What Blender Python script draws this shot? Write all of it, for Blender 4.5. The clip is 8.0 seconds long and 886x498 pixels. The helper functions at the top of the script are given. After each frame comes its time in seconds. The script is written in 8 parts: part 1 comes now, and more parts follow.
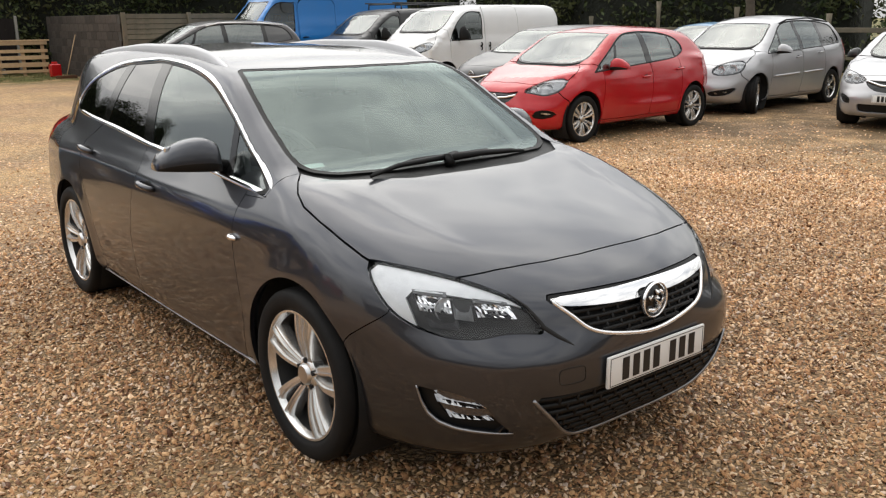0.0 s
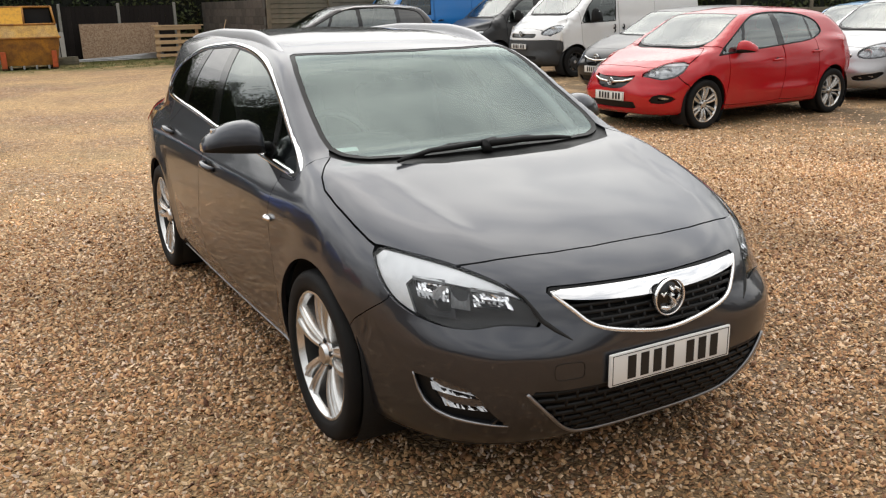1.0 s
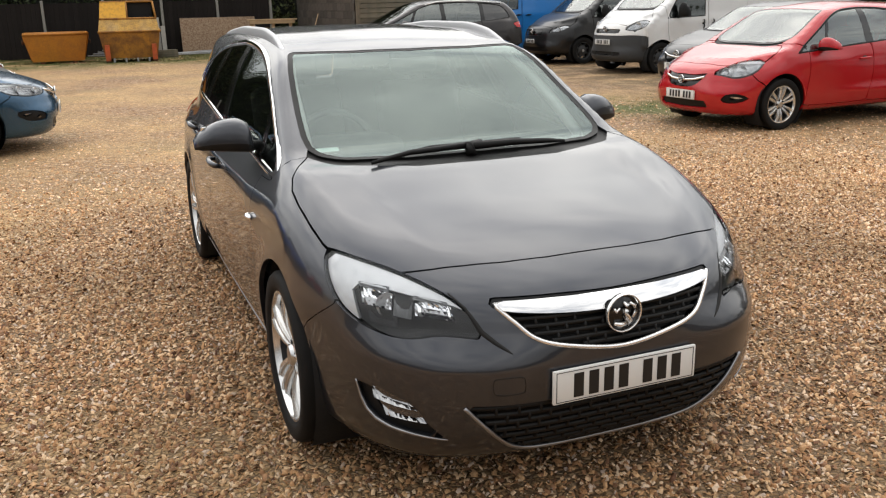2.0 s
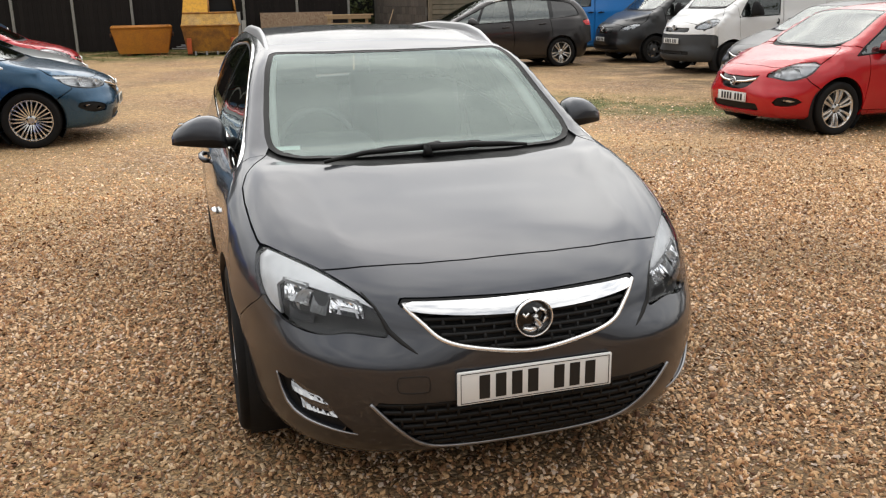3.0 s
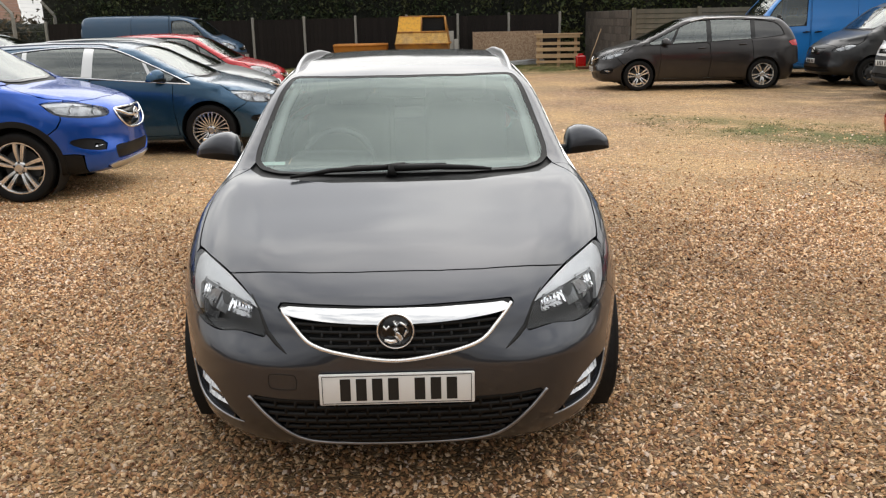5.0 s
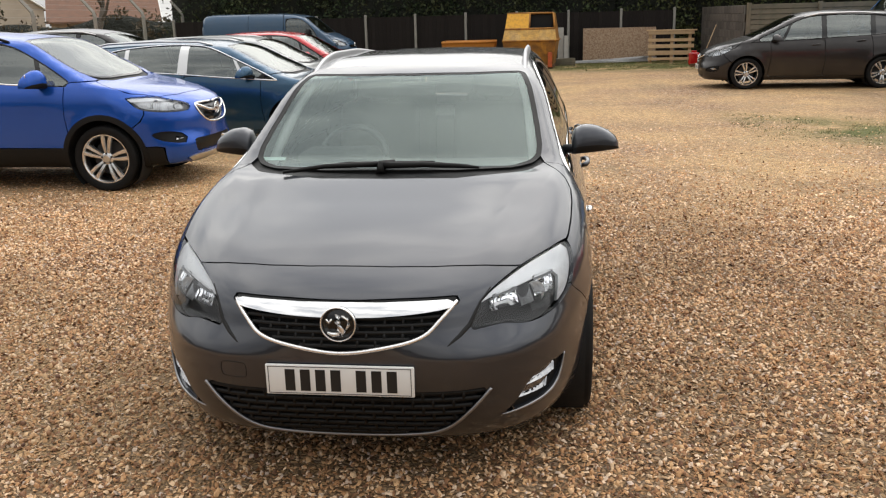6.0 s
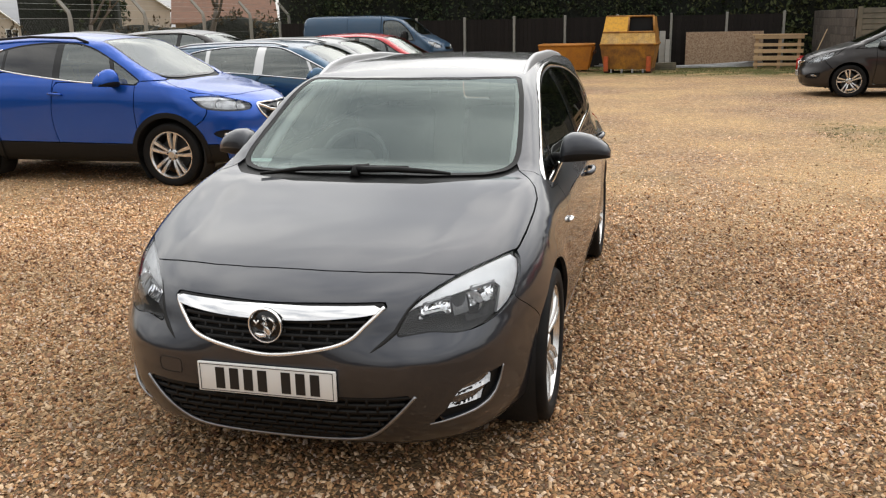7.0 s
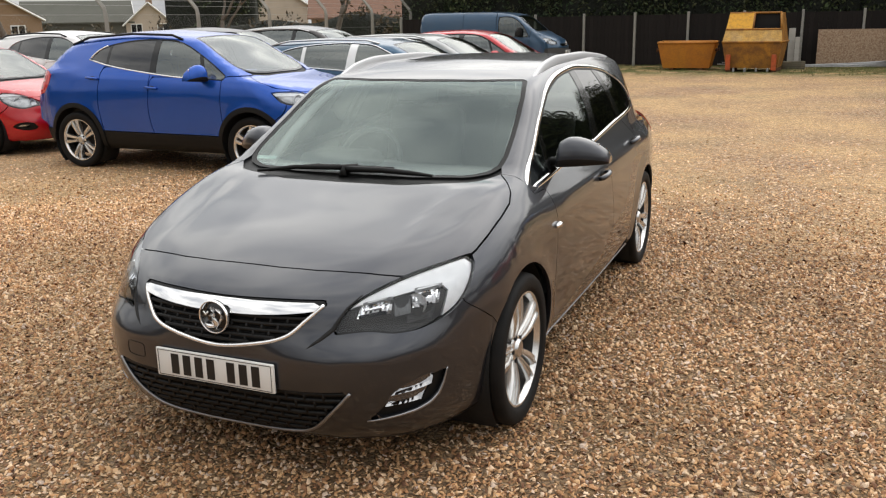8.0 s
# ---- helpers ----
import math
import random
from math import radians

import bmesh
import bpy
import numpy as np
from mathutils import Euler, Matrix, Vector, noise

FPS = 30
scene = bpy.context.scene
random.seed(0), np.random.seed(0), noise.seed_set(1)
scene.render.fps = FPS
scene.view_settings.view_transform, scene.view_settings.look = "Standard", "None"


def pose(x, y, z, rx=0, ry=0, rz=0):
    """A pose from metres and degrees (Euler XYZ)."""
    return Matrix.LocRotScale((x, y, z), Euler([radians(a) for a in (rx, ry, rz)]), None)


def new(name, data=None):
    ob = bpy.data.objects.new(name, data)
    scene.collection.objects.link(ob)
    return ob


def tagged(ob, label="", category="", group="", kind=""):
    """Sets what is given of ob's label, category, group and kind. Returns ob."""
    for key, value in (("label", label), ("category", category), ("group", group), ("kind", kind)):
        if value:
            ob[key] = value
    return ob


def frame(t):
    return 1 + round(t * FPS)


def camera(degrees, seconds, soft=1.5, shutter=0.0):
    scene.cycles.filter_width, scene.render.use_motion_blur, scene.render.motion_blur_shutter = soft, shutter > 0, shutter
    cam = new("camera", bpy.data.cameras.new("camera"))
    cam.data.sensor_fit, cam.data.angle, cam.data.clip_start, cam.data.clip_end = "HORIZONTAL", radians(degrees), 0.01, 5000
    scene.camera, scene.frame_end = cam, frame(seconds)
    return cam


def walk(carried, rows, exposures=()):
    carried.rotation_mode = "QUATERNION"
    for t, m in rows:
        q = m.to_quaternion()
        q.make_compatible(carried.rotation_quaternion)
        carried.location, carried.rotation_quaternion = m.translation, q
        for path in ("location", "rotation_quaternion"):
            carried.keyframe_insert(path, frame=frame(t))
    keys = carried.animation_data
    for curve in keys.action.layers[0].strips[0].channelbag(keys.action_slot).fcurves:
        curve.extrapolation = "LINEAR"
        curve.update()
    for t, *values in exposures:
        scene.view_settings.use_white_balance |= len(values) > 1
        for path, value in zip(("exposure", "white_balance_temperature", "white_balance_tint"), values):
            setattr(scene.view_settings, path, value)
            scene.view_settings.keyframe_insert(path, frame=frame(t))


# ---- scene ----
cam = camera(54.2, 8.0, 1.2)
METRES, EYE, TURN = 4.555, 1.593, -38.55
ROWS = [
    (0.0, 0.0, 0.0, 0.0, -0.14, -14.85, 0.52),
    (0.5, 0.0546, -0.0028, 0.0003, 4.94, -15.08, 0.75),
    (1.0, 0.0996, 0.0144, -0.0003, 9.52, -15.81, 1.12),
    (2.5, 0.2534, 0.0676, 0.0048, 18.88, -16.09, 0.98),
    (3.0, 0.3102, 0.0805, 0.0072, 21.94, -16.25, 0.86),
    (3.5, 0.3611, 0.1056, 0.0074, 26.1, -15.71, 0.88),
    (4.0, 0.4183, 0.1153, 0.0128, 29.98, -14.99, 1.0),
    (4.5, 0.4962, 0.1255, 0.0152, 33.64, -14.87, 1.03),
    (6.0, 0.6507, 0.2487, 0.0147, 45.49, -14.94, 1.41),
    (6.5, 0.704, 0.2875, 0.0163, 49.53, -14.64, 1.42),
    (7.0, 0.734, 0.3537, 0.0146, 52.89, -14.65, 1.13),
    (7.5, 0.7691, 0.4094, 0.0163, 57.56, -14.46, 1.06),
    (8.0, 0.8175, 0.4701, 0.0199, 61.6, -14.79, 1.03),
]
walk(cam, [(t, pose(-2.311, -1.7315, EYE, 0, 0, TURN) @ pose(METRES * x, METRES * y, METRES * z, 90 + pitch, roll, yaw)) for t, x, y, z, yaw, pitch, roll in ROWS])

# ---- light: an overcast sky with a veiled sun ----
world = bpy.data.worlds.new("overcast_sky")
scene.world = world
world.use_nodes = True
wn, wl = world.node_tree.nodes, world.node_tree.links
SUN_UP, SUN_ROUND = 55.0, 14.0
sky = wn.new("ShaderNodeTexSky")
sky.sky_type, sky.sun_disc = "NISHITA", False
sky.sun_elevation, sky.sun_rotation = radians(SUN_UP), radians(SUN_ROUND)
sky.air_density, sky.dust_density = 1.5, 4.0
grey = wn.new("ShaderNodeHueSaturation")
grey.inputs["Saturation"].default_value = 0.35
wl.new(sky.outputs[0], grey.inputs["Color"])
coord, stretch = wn.new("ShaderNodeTexCoord"), wn.new("ShaderNodeMapping")
stretch.inputs["Scale"].default_value = (2.2, 2.2, 5.0)
cloud, ramp = wn.new("ShaderNodeTexNoise"), wn.new("ShaderNodeValToRGB")
cloud.inputs["Scale"].default_value, cloud.inputs["Detail"].default_value, cloud.inputs["Roughness"].default_value = 1.6, 7.0, 0.55
ramp.color_ramp.elements[0].position, ramp.color_ramp.elements[0].color = 0.34, (6.2, 6.4, 6.8, 1)
ramp.color_ramp.elements[1].position, ramp.color_ramp.elements[1].color = 0.68, (16.0, 15.7, 15.0, 1)
wl.new(coord.outputs["Generated"], stretch.inputs["Vector"])
wl.new(stretch.outputs["Vector"], cloud.inputs["Vector"])
wl.new(cloud.outputs[0], ramp.inputs["Fac"])
veil = wn.new("ShaderNodeMix")
veil.data_type = "RGBA"
veil.inputs["Factor"].default_value = 0.8
wl.new(grey.outputs[0], veil.inputs["A"])
wl.new(ramp.outputs["Color"], veil.inputs["B"])
# an overcast sky is brightest overhead and falls away towards the horizon
up, fall, dome = wn.new("ShaderNodeSeparateXYZ"), wn.new("ShaderNodeMapRange"), wn.new("ShaderNodeMix")
wl.new(coord.outputs["Generated"], up.inputs[0])
wl.new(up.outputs["Z"], fall.inputs["Value"])
fall.inputs["From Max"].default_value = 0.5
fall.inputs["To Min"].default_value, fall.inputs["To Max"].default_value = 0.48, 1.30
dome.data_type, dome.blend_type = "RGBA", "MULTIPLY"
dome.inputs["Factor"].default_value = 1.0
wl.new(veil.outputs["Result"], dome.inputs["A"])
# and glows softly on the side of the veiled sun
near_sun, glow, level = wn.new("ShaderNodeVectorMath"), wn.new("ShaderNodeMapRange"), wn.new("ShaderNodeMath")
near_sun.operation, level.operation = "DOT_PRODUCT", "MULTIPLY"
near_sun.inputs[1].default_value = (math.sin(radians(SUN_ROUND)), math.cos(radians(SUN_ROUND)), 0.25)
wl.new(coord.outputs["Generated"], near_sun.inputs[0])
wl.new(near_sun.outputs["Value"], glow.inputs["Value"])
glow.interpolation_type = "SMOOTHSTEP"
glow.inputs["From Min"].default_value = -1.0
glow.inputs["To Min"].default_value, glow.inputs["To Max"].default_value = 0.66, 1.30
wl.new(fall.outputs[0], level.inputs[0])
wl.new(glow.outputs[0], level.inputs[1])
wl.new(level.outputs[0], dome.inputs["B"])
wl.new(dome.outputs["Result"], wn["Background"].inputs["Color"])
wn["Background"].inputs["Strength"].default_value = 0.117
sun = new("sun", bpy.data.lights.new("sun", "SUN"))
sun.data.energy, sun.data.angle, sun.data.color = 0.5, radians(95), (1.0, 0.94, 0.86)
sun.matrix_world = pose(0, 0, 30, 90 - SUN_UP, 0, 180 - SUN_ROUND)

# ---- materials ----
def material(name, base=(0.5, 0.5, 0.5), rough=0.5, metal=0.0, vary=(), bump=(), coat=0.0, spec=None, random=0.0, island=0.0):
    """A principled material. vary: (scale, amount, colour) patches of another colour; bump: (scale, depth); random: spread of lightness from piece to piece."""
    m = bpy.data.materials.new(name)
    m.use_nodes = True
    n, l = m.node_tree.nodes, m.node_tree.links
    b = n["Principled BSDF"]
    b.inputs["Roughness"].default_value, b.inputs["Metallic"].default_value = rough, metal
    b.inputs["Coat Weight"].default_value, b.inputs["Coat Roughness"].default_value = coat, 0.03
    if spec is not None:
        b.inputs["Specular IOR Level"].default_value = spec
    place = n.new("ShaderNodeTexCoord").outputs["Object"]
    rgb = n.new("ShaderNodeRGB")
    rgb.outputs[0].default_value = (*base, 1)
    colour = rgb.outputs[0]
    for scale, amount, other in vary:
        t, r, x = n.new("ShaderNodeTexNoise"), n.new("ShaderNodeMapRange"), n.new("ShaderNodeMix")
        t.inputs["Scale"].default_value, t.inputs["Detail"].default_value = scale, 5.0
        l.new(place, t.inputs["Vector"])
        l.new(t.outputs[0], r.inputs["Value"])
        r.inputs["From Min"].default_value, r.inputs["From Max"].default_value, r.inputs["To Max"].default_value = 0.42, 0.68, amount
        x.data_type = "RGBA"
        l.new(r.outputs[0], x.inputs["Factor"])
        l.new(colour, x.inputs["A"])
        x.inputs["B"].default_value = (*other, 1)
        colour = x.outputs["Result"]
    for socket, amount in ((("ShaderNodeObjectInfo", "Random"), random), (("ShaderNodeNewGeometry", "Random Per Island"), island)):
        if amount:
            h, r = n.new("ShaderNodeHueSaturation"), n.new("ShaderNodeMapRange")
            l.new(n.new(socket[0]).outputs[socket[1]], r.inputs["Value"])
            r.inputs["To Min"].default_value, r.inputs["To Max"].default_value = 1 - amount, 1 + amount
            l.new(r.outputs[0], h.inputs["Value"])
            l.new(colour, h.inputs["Color"])
            colour = h.outputs[0]
    l.new(colour, b.inputs["Base Color"])
    last = None
    for scale, depth in bump:
        t, u = n.new("ShaderNodeTexNoise"), n.new("ShaderNodeBump")
        t.inputs["Scale"].default_value, t.inputs["Detail"].default_value = scale, 4.0
        u.inputs["Distance"].default_value, u.inputs["Strength"].default_value = depth, 1.0
        l.new(place, t.inputs["Vector"])
        l.new(t.outputs[0], u.inputs["Height"])
        if last:
            l.new(last, u.inputs["Normal"])
        last = u.outputs[0]
    if last:
        l.new(last, b.inputs["Normal"])
    return m


def paint(name, base, flake=0.5, rough=0.3, dirt=0.05, haze=0.03):
    """Car lacquer: metallic flake under a clear coat, with a dusty film from the road."""
    m = material(name, base, rough, flake, vary=[(900, 0.35, tuple(min(1, 1.5 * k + 0.003) for k in base)), (2.2, dirt, (0.20, 0.17, 0.14))], coat=0.62)
    m.node_tree.nodes["Principled BSDF"].inputs["Coat Roughness"].default_value = haze
    return m


def glass(name, tint, gloss=(1.0, 1.0, 1.0), ior=1.62):
    """Clear glass that tints what lies behind it and mirrors the sky by Fresnel."""
    m = bpy.data.materials.new(name)
    m.use_nodes = True
    n, l = m.node_tree.nodes, m.node_tree.links
    n.remove(n["Principled BSDF"])
    clear, shine, mix, fres = n.new("ShaderNodeBsdfTransparent"), n.new("ShaderNodeBsdfGlossy"), n.new("ShaderNodeMixShader"), n.new("ShaderNodeFresnel")
    clear.inputs["Color"].default_value = (*tint, 1)
    shine.inputs["Roughness"].default_value = 0.015
    shine.inputs["Color"].default_value = (*gloss, 1)
    fres.inputs["IOR"].default_value = ior
    l.new(fres.outputs[0], mix.inputs["Fac"])
    l.new(clear.outputs[0], mix.inputs[1])
    l.new(shine.outputs[0], mix.inputs[2])
    l.new(mix.outputs[0], n["Material Output"].inputs["Surface"])
    return m


GREY_PAINT = paint("gunmetal_lacquer", (0.038, 0.041, 0.050), 0.85, 0.42, 0.02, 0.045)
GREY_PAINT.node_tree.nodes["Principled BSDF"].inputs["Coat IOR"].default_value = 1.52
GREY_PAINT.node_tree.nodes["Principled BSDF"].inputs["Coat Weight"].default_value = 1.0
RED_PAINT = paint("red_lacquer", (0.43, 0.002, 0.008), 0.1, 0.25)
BLUE_PAINT = paint("bright_blue_lacquer", (0.003, 0.072, 0.40), 0.5, 0.25)
SLATE_PAINT = paint("slate_blue_lacquer", (0.020, 0.070, 0.13), 0.6, 0.25)
SILVER_PAINT = paint("silver_lacquer", (0.42, 0.42, 0.43), 0.55, 0.32)
BLACK_PAINT = paint("black_lacquer", (0.006, 0.006, 0.007), 0.0, 0.3)
BLACK_PAINT.node_tree.nodes["Principled BSDF"].inputs["Coat Weight"].default_value = 0.3
BROWN_PAINT = paint("dark_brown_grey_lacquer", (0.030, 0.027, 0.027), 0.7, 0.3)
WHITE_PAINT = paint("white_lacquer", (0.74, 0.74, 0.73), 0.0, 0.35)
VAN_BLUE = paint("van_blue_lacquer", (0.015, 0.19, 0.55), 0.0, 0.35)
SKY_BLUE = paint("light_blue_lacquer", (0.10, 0.27, 0.46), 0.4, 0.3)
DARK_RED = paint("dark_red_lacquer", (0.10, 0.006, 0.010), 0.3, 0.3)
DEEP_BLUE = paint("deep_blue_lacquer", (0.018, 0.06, 0.12), 0.2, 0.35)
PALE_GREY = paint("pale_grey_lacquer", (0.20, 0.21, 0.21), 0.5, 0.33)
CHROME = material("chrome", (0.86, 0.86, 0.86), 0.06, 1.0)
BRIGHT = material("bright_emblem_chrome", (0.92, 0.92, 0.92), 0.22, 0.85)
SATIN = material("satin_aluminium", (0.62, 0.62, 0.62), 0.28, 1.0)
RAIL_GREY = material("satin_rail_grey", (0.46, 0.46, 0.47), 0.38, 0.9)
ALLOY = material("silver_alloy", (0.74, 0.74, 0.73), 0.26, 0.88, vary=[(3, 0.2, (0.40, 0.36, 0.31))], coat=0.4)
# barrel painted near-black for the shade behind the spokes
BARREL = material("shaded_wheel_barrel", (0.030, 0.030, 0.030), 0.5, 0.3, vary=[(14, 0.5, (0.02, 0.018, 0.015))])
BLACK_TRIM = material("black_plastic", (0.006, 0.006, 0.006), 0.5, spec=0.25, bump=[(900, 0.0003)])
GLOSS_BLACK = material("gloss_black", (0.006, 0.006, 0.006), 0.10)
GREY_TRIM = material("grey_plastic", (0.038, 0.040, 0.042), 0.55, bump=[(700, 0.0004)])
RUBBER = material("tyre_rubber", (0.007, 0.007, 0.007), 0.7, spec=0.2, vary=[(9, 0.2, (0.025, 0.021, 0.018))], bump=[(300, 0.0005)])
DARK = material("underbody", (0.006, 0.006, 0.006), 0.8, bump=[(40, 0.002)])
PILLAR_LINING = material("pale_pillar_lining", (0.55, 0.55, 0.53), 0.8, bump=[(300, 0.0005)])
CABIN = material("dashboard_plastic", (0.045, 0.046, 0.046), 0.65, bump=[(500, 0.0006)])
CLOTH = material("seat_cloth", (0.05, 0.051, 0.052), 0.9, vary=[(60, 0.4, (0.07, 0.07, 0.07))], bump=[(400, 0.001)])
SCREEN_GLASS = glass("windscreen_glass", (0.80, 0.90, 0.88), (0.86, 1.0, 0.97), ior=1.74)
FAR_SCREEN = glass("pale_windscreen_glass", (0.80, 0.85, 0.82), (0.97, 1.0, 0.98), ior=2.7)
SIDE_GLASS = glass("side_glass", (0.55, 0.62, 0.60), (0.94, 1.0, 0.98), ior=2.3)
DARK_GLASS = glass("privacy_glass", (0.05, 0.055, 0.055), ior=1.8)
LENS = glass("lamp_lens", (0.95, 0.96, 0.97), ior=1.38)
LAMP_SILVER = material("lamp_silver", (0.74, 0.75, 0.76), 0.35, 0.4, vary=[(30, 0.4, (0.55, 0.56, 0.57))], bump=[(90, 0.001)])
LAMP_FACET = material("lamp_facets", (0.58, 0.59, 0.61), 0.18, 0.9, vary=[(28, 0.9, (0.06, 0.06, 0.065))])
flute, ridge = LAMP_FACET.node_tree.nodes.new("ShaderNodeTexWave"), LAMP_FACET.node_tree.nodes.new("ShaderNodeBump")
flute.inputs["Scale"].default_value, flute.inputs["Distortion"].default_value, ridge.inputs["Distance"].default_value = 7.0, 3.5, 0.007
LAMP_FACET.node_tree.links.new(LAMP_FACET.node_tree.nodes.new("ShaderNodeTexCoord").outputs["Object"], flute.inputs["Vector"])
LAMP_FACET.node_tree.links.new(flute.outputs[0], ridge.inputs["Height"])
LAMP_FACET.node_tree.links.new(ridge.outputs[0], LAMP_FACET.node_tree.nodes["Principled BSDF"].inputs["Normal"])
FOG_LENS = material("fog_lamp_chamber", (0.10, 0.10, 0.105), 0.15, 0.6, coat=1.0)
# paler than the body paint: the highlight on the edges is in this grey
LIP = material("grey_lip_highlight", (0.30, 0.30, 0.31), 0.32, 0.9)
LAMP_SHADE = material("lamp_housing", (0.06, 0.06, 0.063), 0.3)
LAMP_GREY = material("lamp_inner_silver", (0.45, 0.46, 0.47), 0.25, 0.7, vary=[(25, 0.7, (0.08, 0.08, 0.08))])
LAMP_DARK = material("lamp_inner_black", (0.016, 0.016, 0.017), 0.5)
FOG_CHROME = material("fog_reflector_silver", (0.33, 0.33, 0.335), 0.12, 1.0)
LAMP_BEZEL = material("lamp_bezel_grey", (0.20, 0.205, 0.21), 0.3, 0.6)
FACET_CHROME = material("faceted_chrome", (0.88, 0.88, 0.89), 0.04, 1.0)
WHEEL_LEATHER = material("steering_wheel_leather", (0.085, 0.085, 0.085), 0.4)
RED_LENS = material("red_lamp_lens", (0.55, 0.008, 0.010), 0.1, coat=1.0)
PLATE_WHITE = material("plate_white", (0.74, 0.74, 0.72), 0.4)
INK = material("plate_black", (0.008, 0.008, 0.008), 0.5)
STICKER = material("pale_sticker", (0.55, 0.68, 0.62), 0.6)
# ---- tools for car bodies: a smooth field, a shell drawn on it, and panels cut out of that shell ----
def curve(*pts):
    """A monotone cubic through (position, value) pairs, level beyond its ends."""
    xs, ys = np.array([p[0] for p in pts], float), np.array([p[1] for p in pts], float)
    h, d = np.diff(xs), np.diff(ys) / np.diff(xs)
    m = np.zeros(len(xs))
    m[0], m[-1] = d[0], d[-1]
    for i in range(1, len(xs) - 1):
        if d[i - 1] * d[i] > 0:
            w1, w2 = 2 * h[i] + h[i - 1], h[i] + 2 * h[i - 1]
            m[i] = (w1 + w2) / (w1 / d[i - 1] + w2 / d[i])

    def value(q):
        q = np.clip(q, xs[0], xs[-1])
        i = np.clip(np.searchsorted(xs, q) - 1, 0, len(xs) - 2)
        t = (q - xs[i]) / h[i]
        return ((1 + 2 * t) * (1 - t) ** 2 * ys[i] + t * (1 - t) ** 2 * h[i] * m[i]
                + t * t * (3 - 2 * t) * ys[i + 1] + t * t * (t - 1) * h[i] * m[i + 1])
    return value


def smax(a, b, k):
    h = np.maximum(k - np.abs(a - b), 0) / k
    return np.maximum(a, b) + h * h * k / 4


def smin(a, b, k):
    return -smax(-a, -b, k)


def field(c):
    """The body of car c as a field: below nought inside."""
    side, plan, nose, tail = curve(*c["side"]), curve(*c["plan"]), curve(*c["nose"]), curve(*c["tail"])
    deck, top, gh, ghplan = curve(*c["deck"]), curve(*c["top"]), curve(*c["gh"]), curve(*c["ghplan"])
    (ba, bp), (la, lp), wsbow = c["bow"], c.get("bowlow", c["bow"]), c["wsbow"]
    roofcrown = curve(*c["roofcrown"])
    crown = curve(*c["crown"])
    wheels, rw, flare = c["axles"], c["arch"], c["flare"]
    zw = c["wheel"][0]
    kc, kd = c["kcorner"], c["kdeck"]
    kroof = curve(*c["kroof"])
    swell = curve(*c.get("swell", [(0, 1), (9, 1)]))
    crease = c.get("creases", ())
    extra = c.get("extra")

    def f(p):
        x, y, z = np.abs(p[:, 0]), p[:, 1], p[:, 2]
        w = side(z) + plan(y)
        for yw in wheels:
            d = np.hypot(y - yw, z - zw)
            w = w + flare * np.exp(-((d - rw) / 0.07) ** 2) * (z > 0.1)
        for zc, slope, size, y0, y1 in crease:
            d = z - (zc + slope * y)
            fade = np.clip((y - y0) / 0.3, 0, 1) * np.clip((y1 - y) / 0.3, 0, 1)
            w = w + fade * size * np.exp(-np.where(d > 0, d / 0.025, d / 0.10) ** 2)
        hi = np.clip((z - c.get("shelf", (0.42, 0.18))[0]) / c.get("shelf", (0.42, 0.18))[1], 0, 1)
        hi = hi * hi * (3 - 2 * hi)
        lower = smax(x - w, (nose(z) + hi * ba * x ** bp + (1 - hi) * la * x ** lp - y) * 0.8, kc)
        lower = smax(lower, (y - tail(z) + 0.40 * x ** 3) * 0.9, 0.2)
        zd = deck(y) - crown(y) * x * x
        if "ridge" in c:
            zd = zd + 0.004 * np.exp(-((x - 0.50 - 0.13 * (y - 0.3)) / 0.045) ** 2) * np.clip((y - 0.22) / 0.25, 0, 1) * np.clip((1.12 - y) / 0.15, 0, 1)
        lower = smax(lower, (z - zd) * 0.9, kd)
        lower = smax(lower, c["floor"] - z, 0.06)
        ye = y - wsbow * x * x * np.clip((c["roofmid"] - y) / 1.2, -1, 1)
        zt = top(ye)
        slope = (top(ye + 0.02) - top(ye - 0.02)) / 0.04
        cab = (z - zt + roofcrown(y) * x * x) / np.sqrt(1 + slope * slope)
        gp = ghplan(y)
        cab = smax(cab, (x - gh(z) - np.where(gp > 0, gp * swell(z), gp)) * 0.9, kroof(y))
        cab = smax(cab, y - c["L"] + 0.02, 0.1)
        cab = np.maximum(cab, np.maximum(c["cowl"] - y, 0.55 - z))
        v = smin(lower, cab, c["kbelt"])
        return extra(v, x, y, z) if extra else v
    return f


def slope_of(f, p, e=0.004):
    g = np.stack([f(p + np.eye(3)[i] * e) - f(p - np.eye(3)[i] * e) for i in range(3)], 1)
    return g / np.maximum(np.linalg.norm(g, axis=1, keepdims=True), 1e-9)


def settle(f, p, times=3):
    for _ in range(times):
        e = 0.002
        g = np.stack([(f(p + np.eye(3)[i] * e) - f(p - np.eye(3)[i] * e)) / (2 * e) for i in range(3)], 1)
        p = p - g * (f(p) / np.maximum((g * g).sum(1), 0.05))[:, None]
    return p


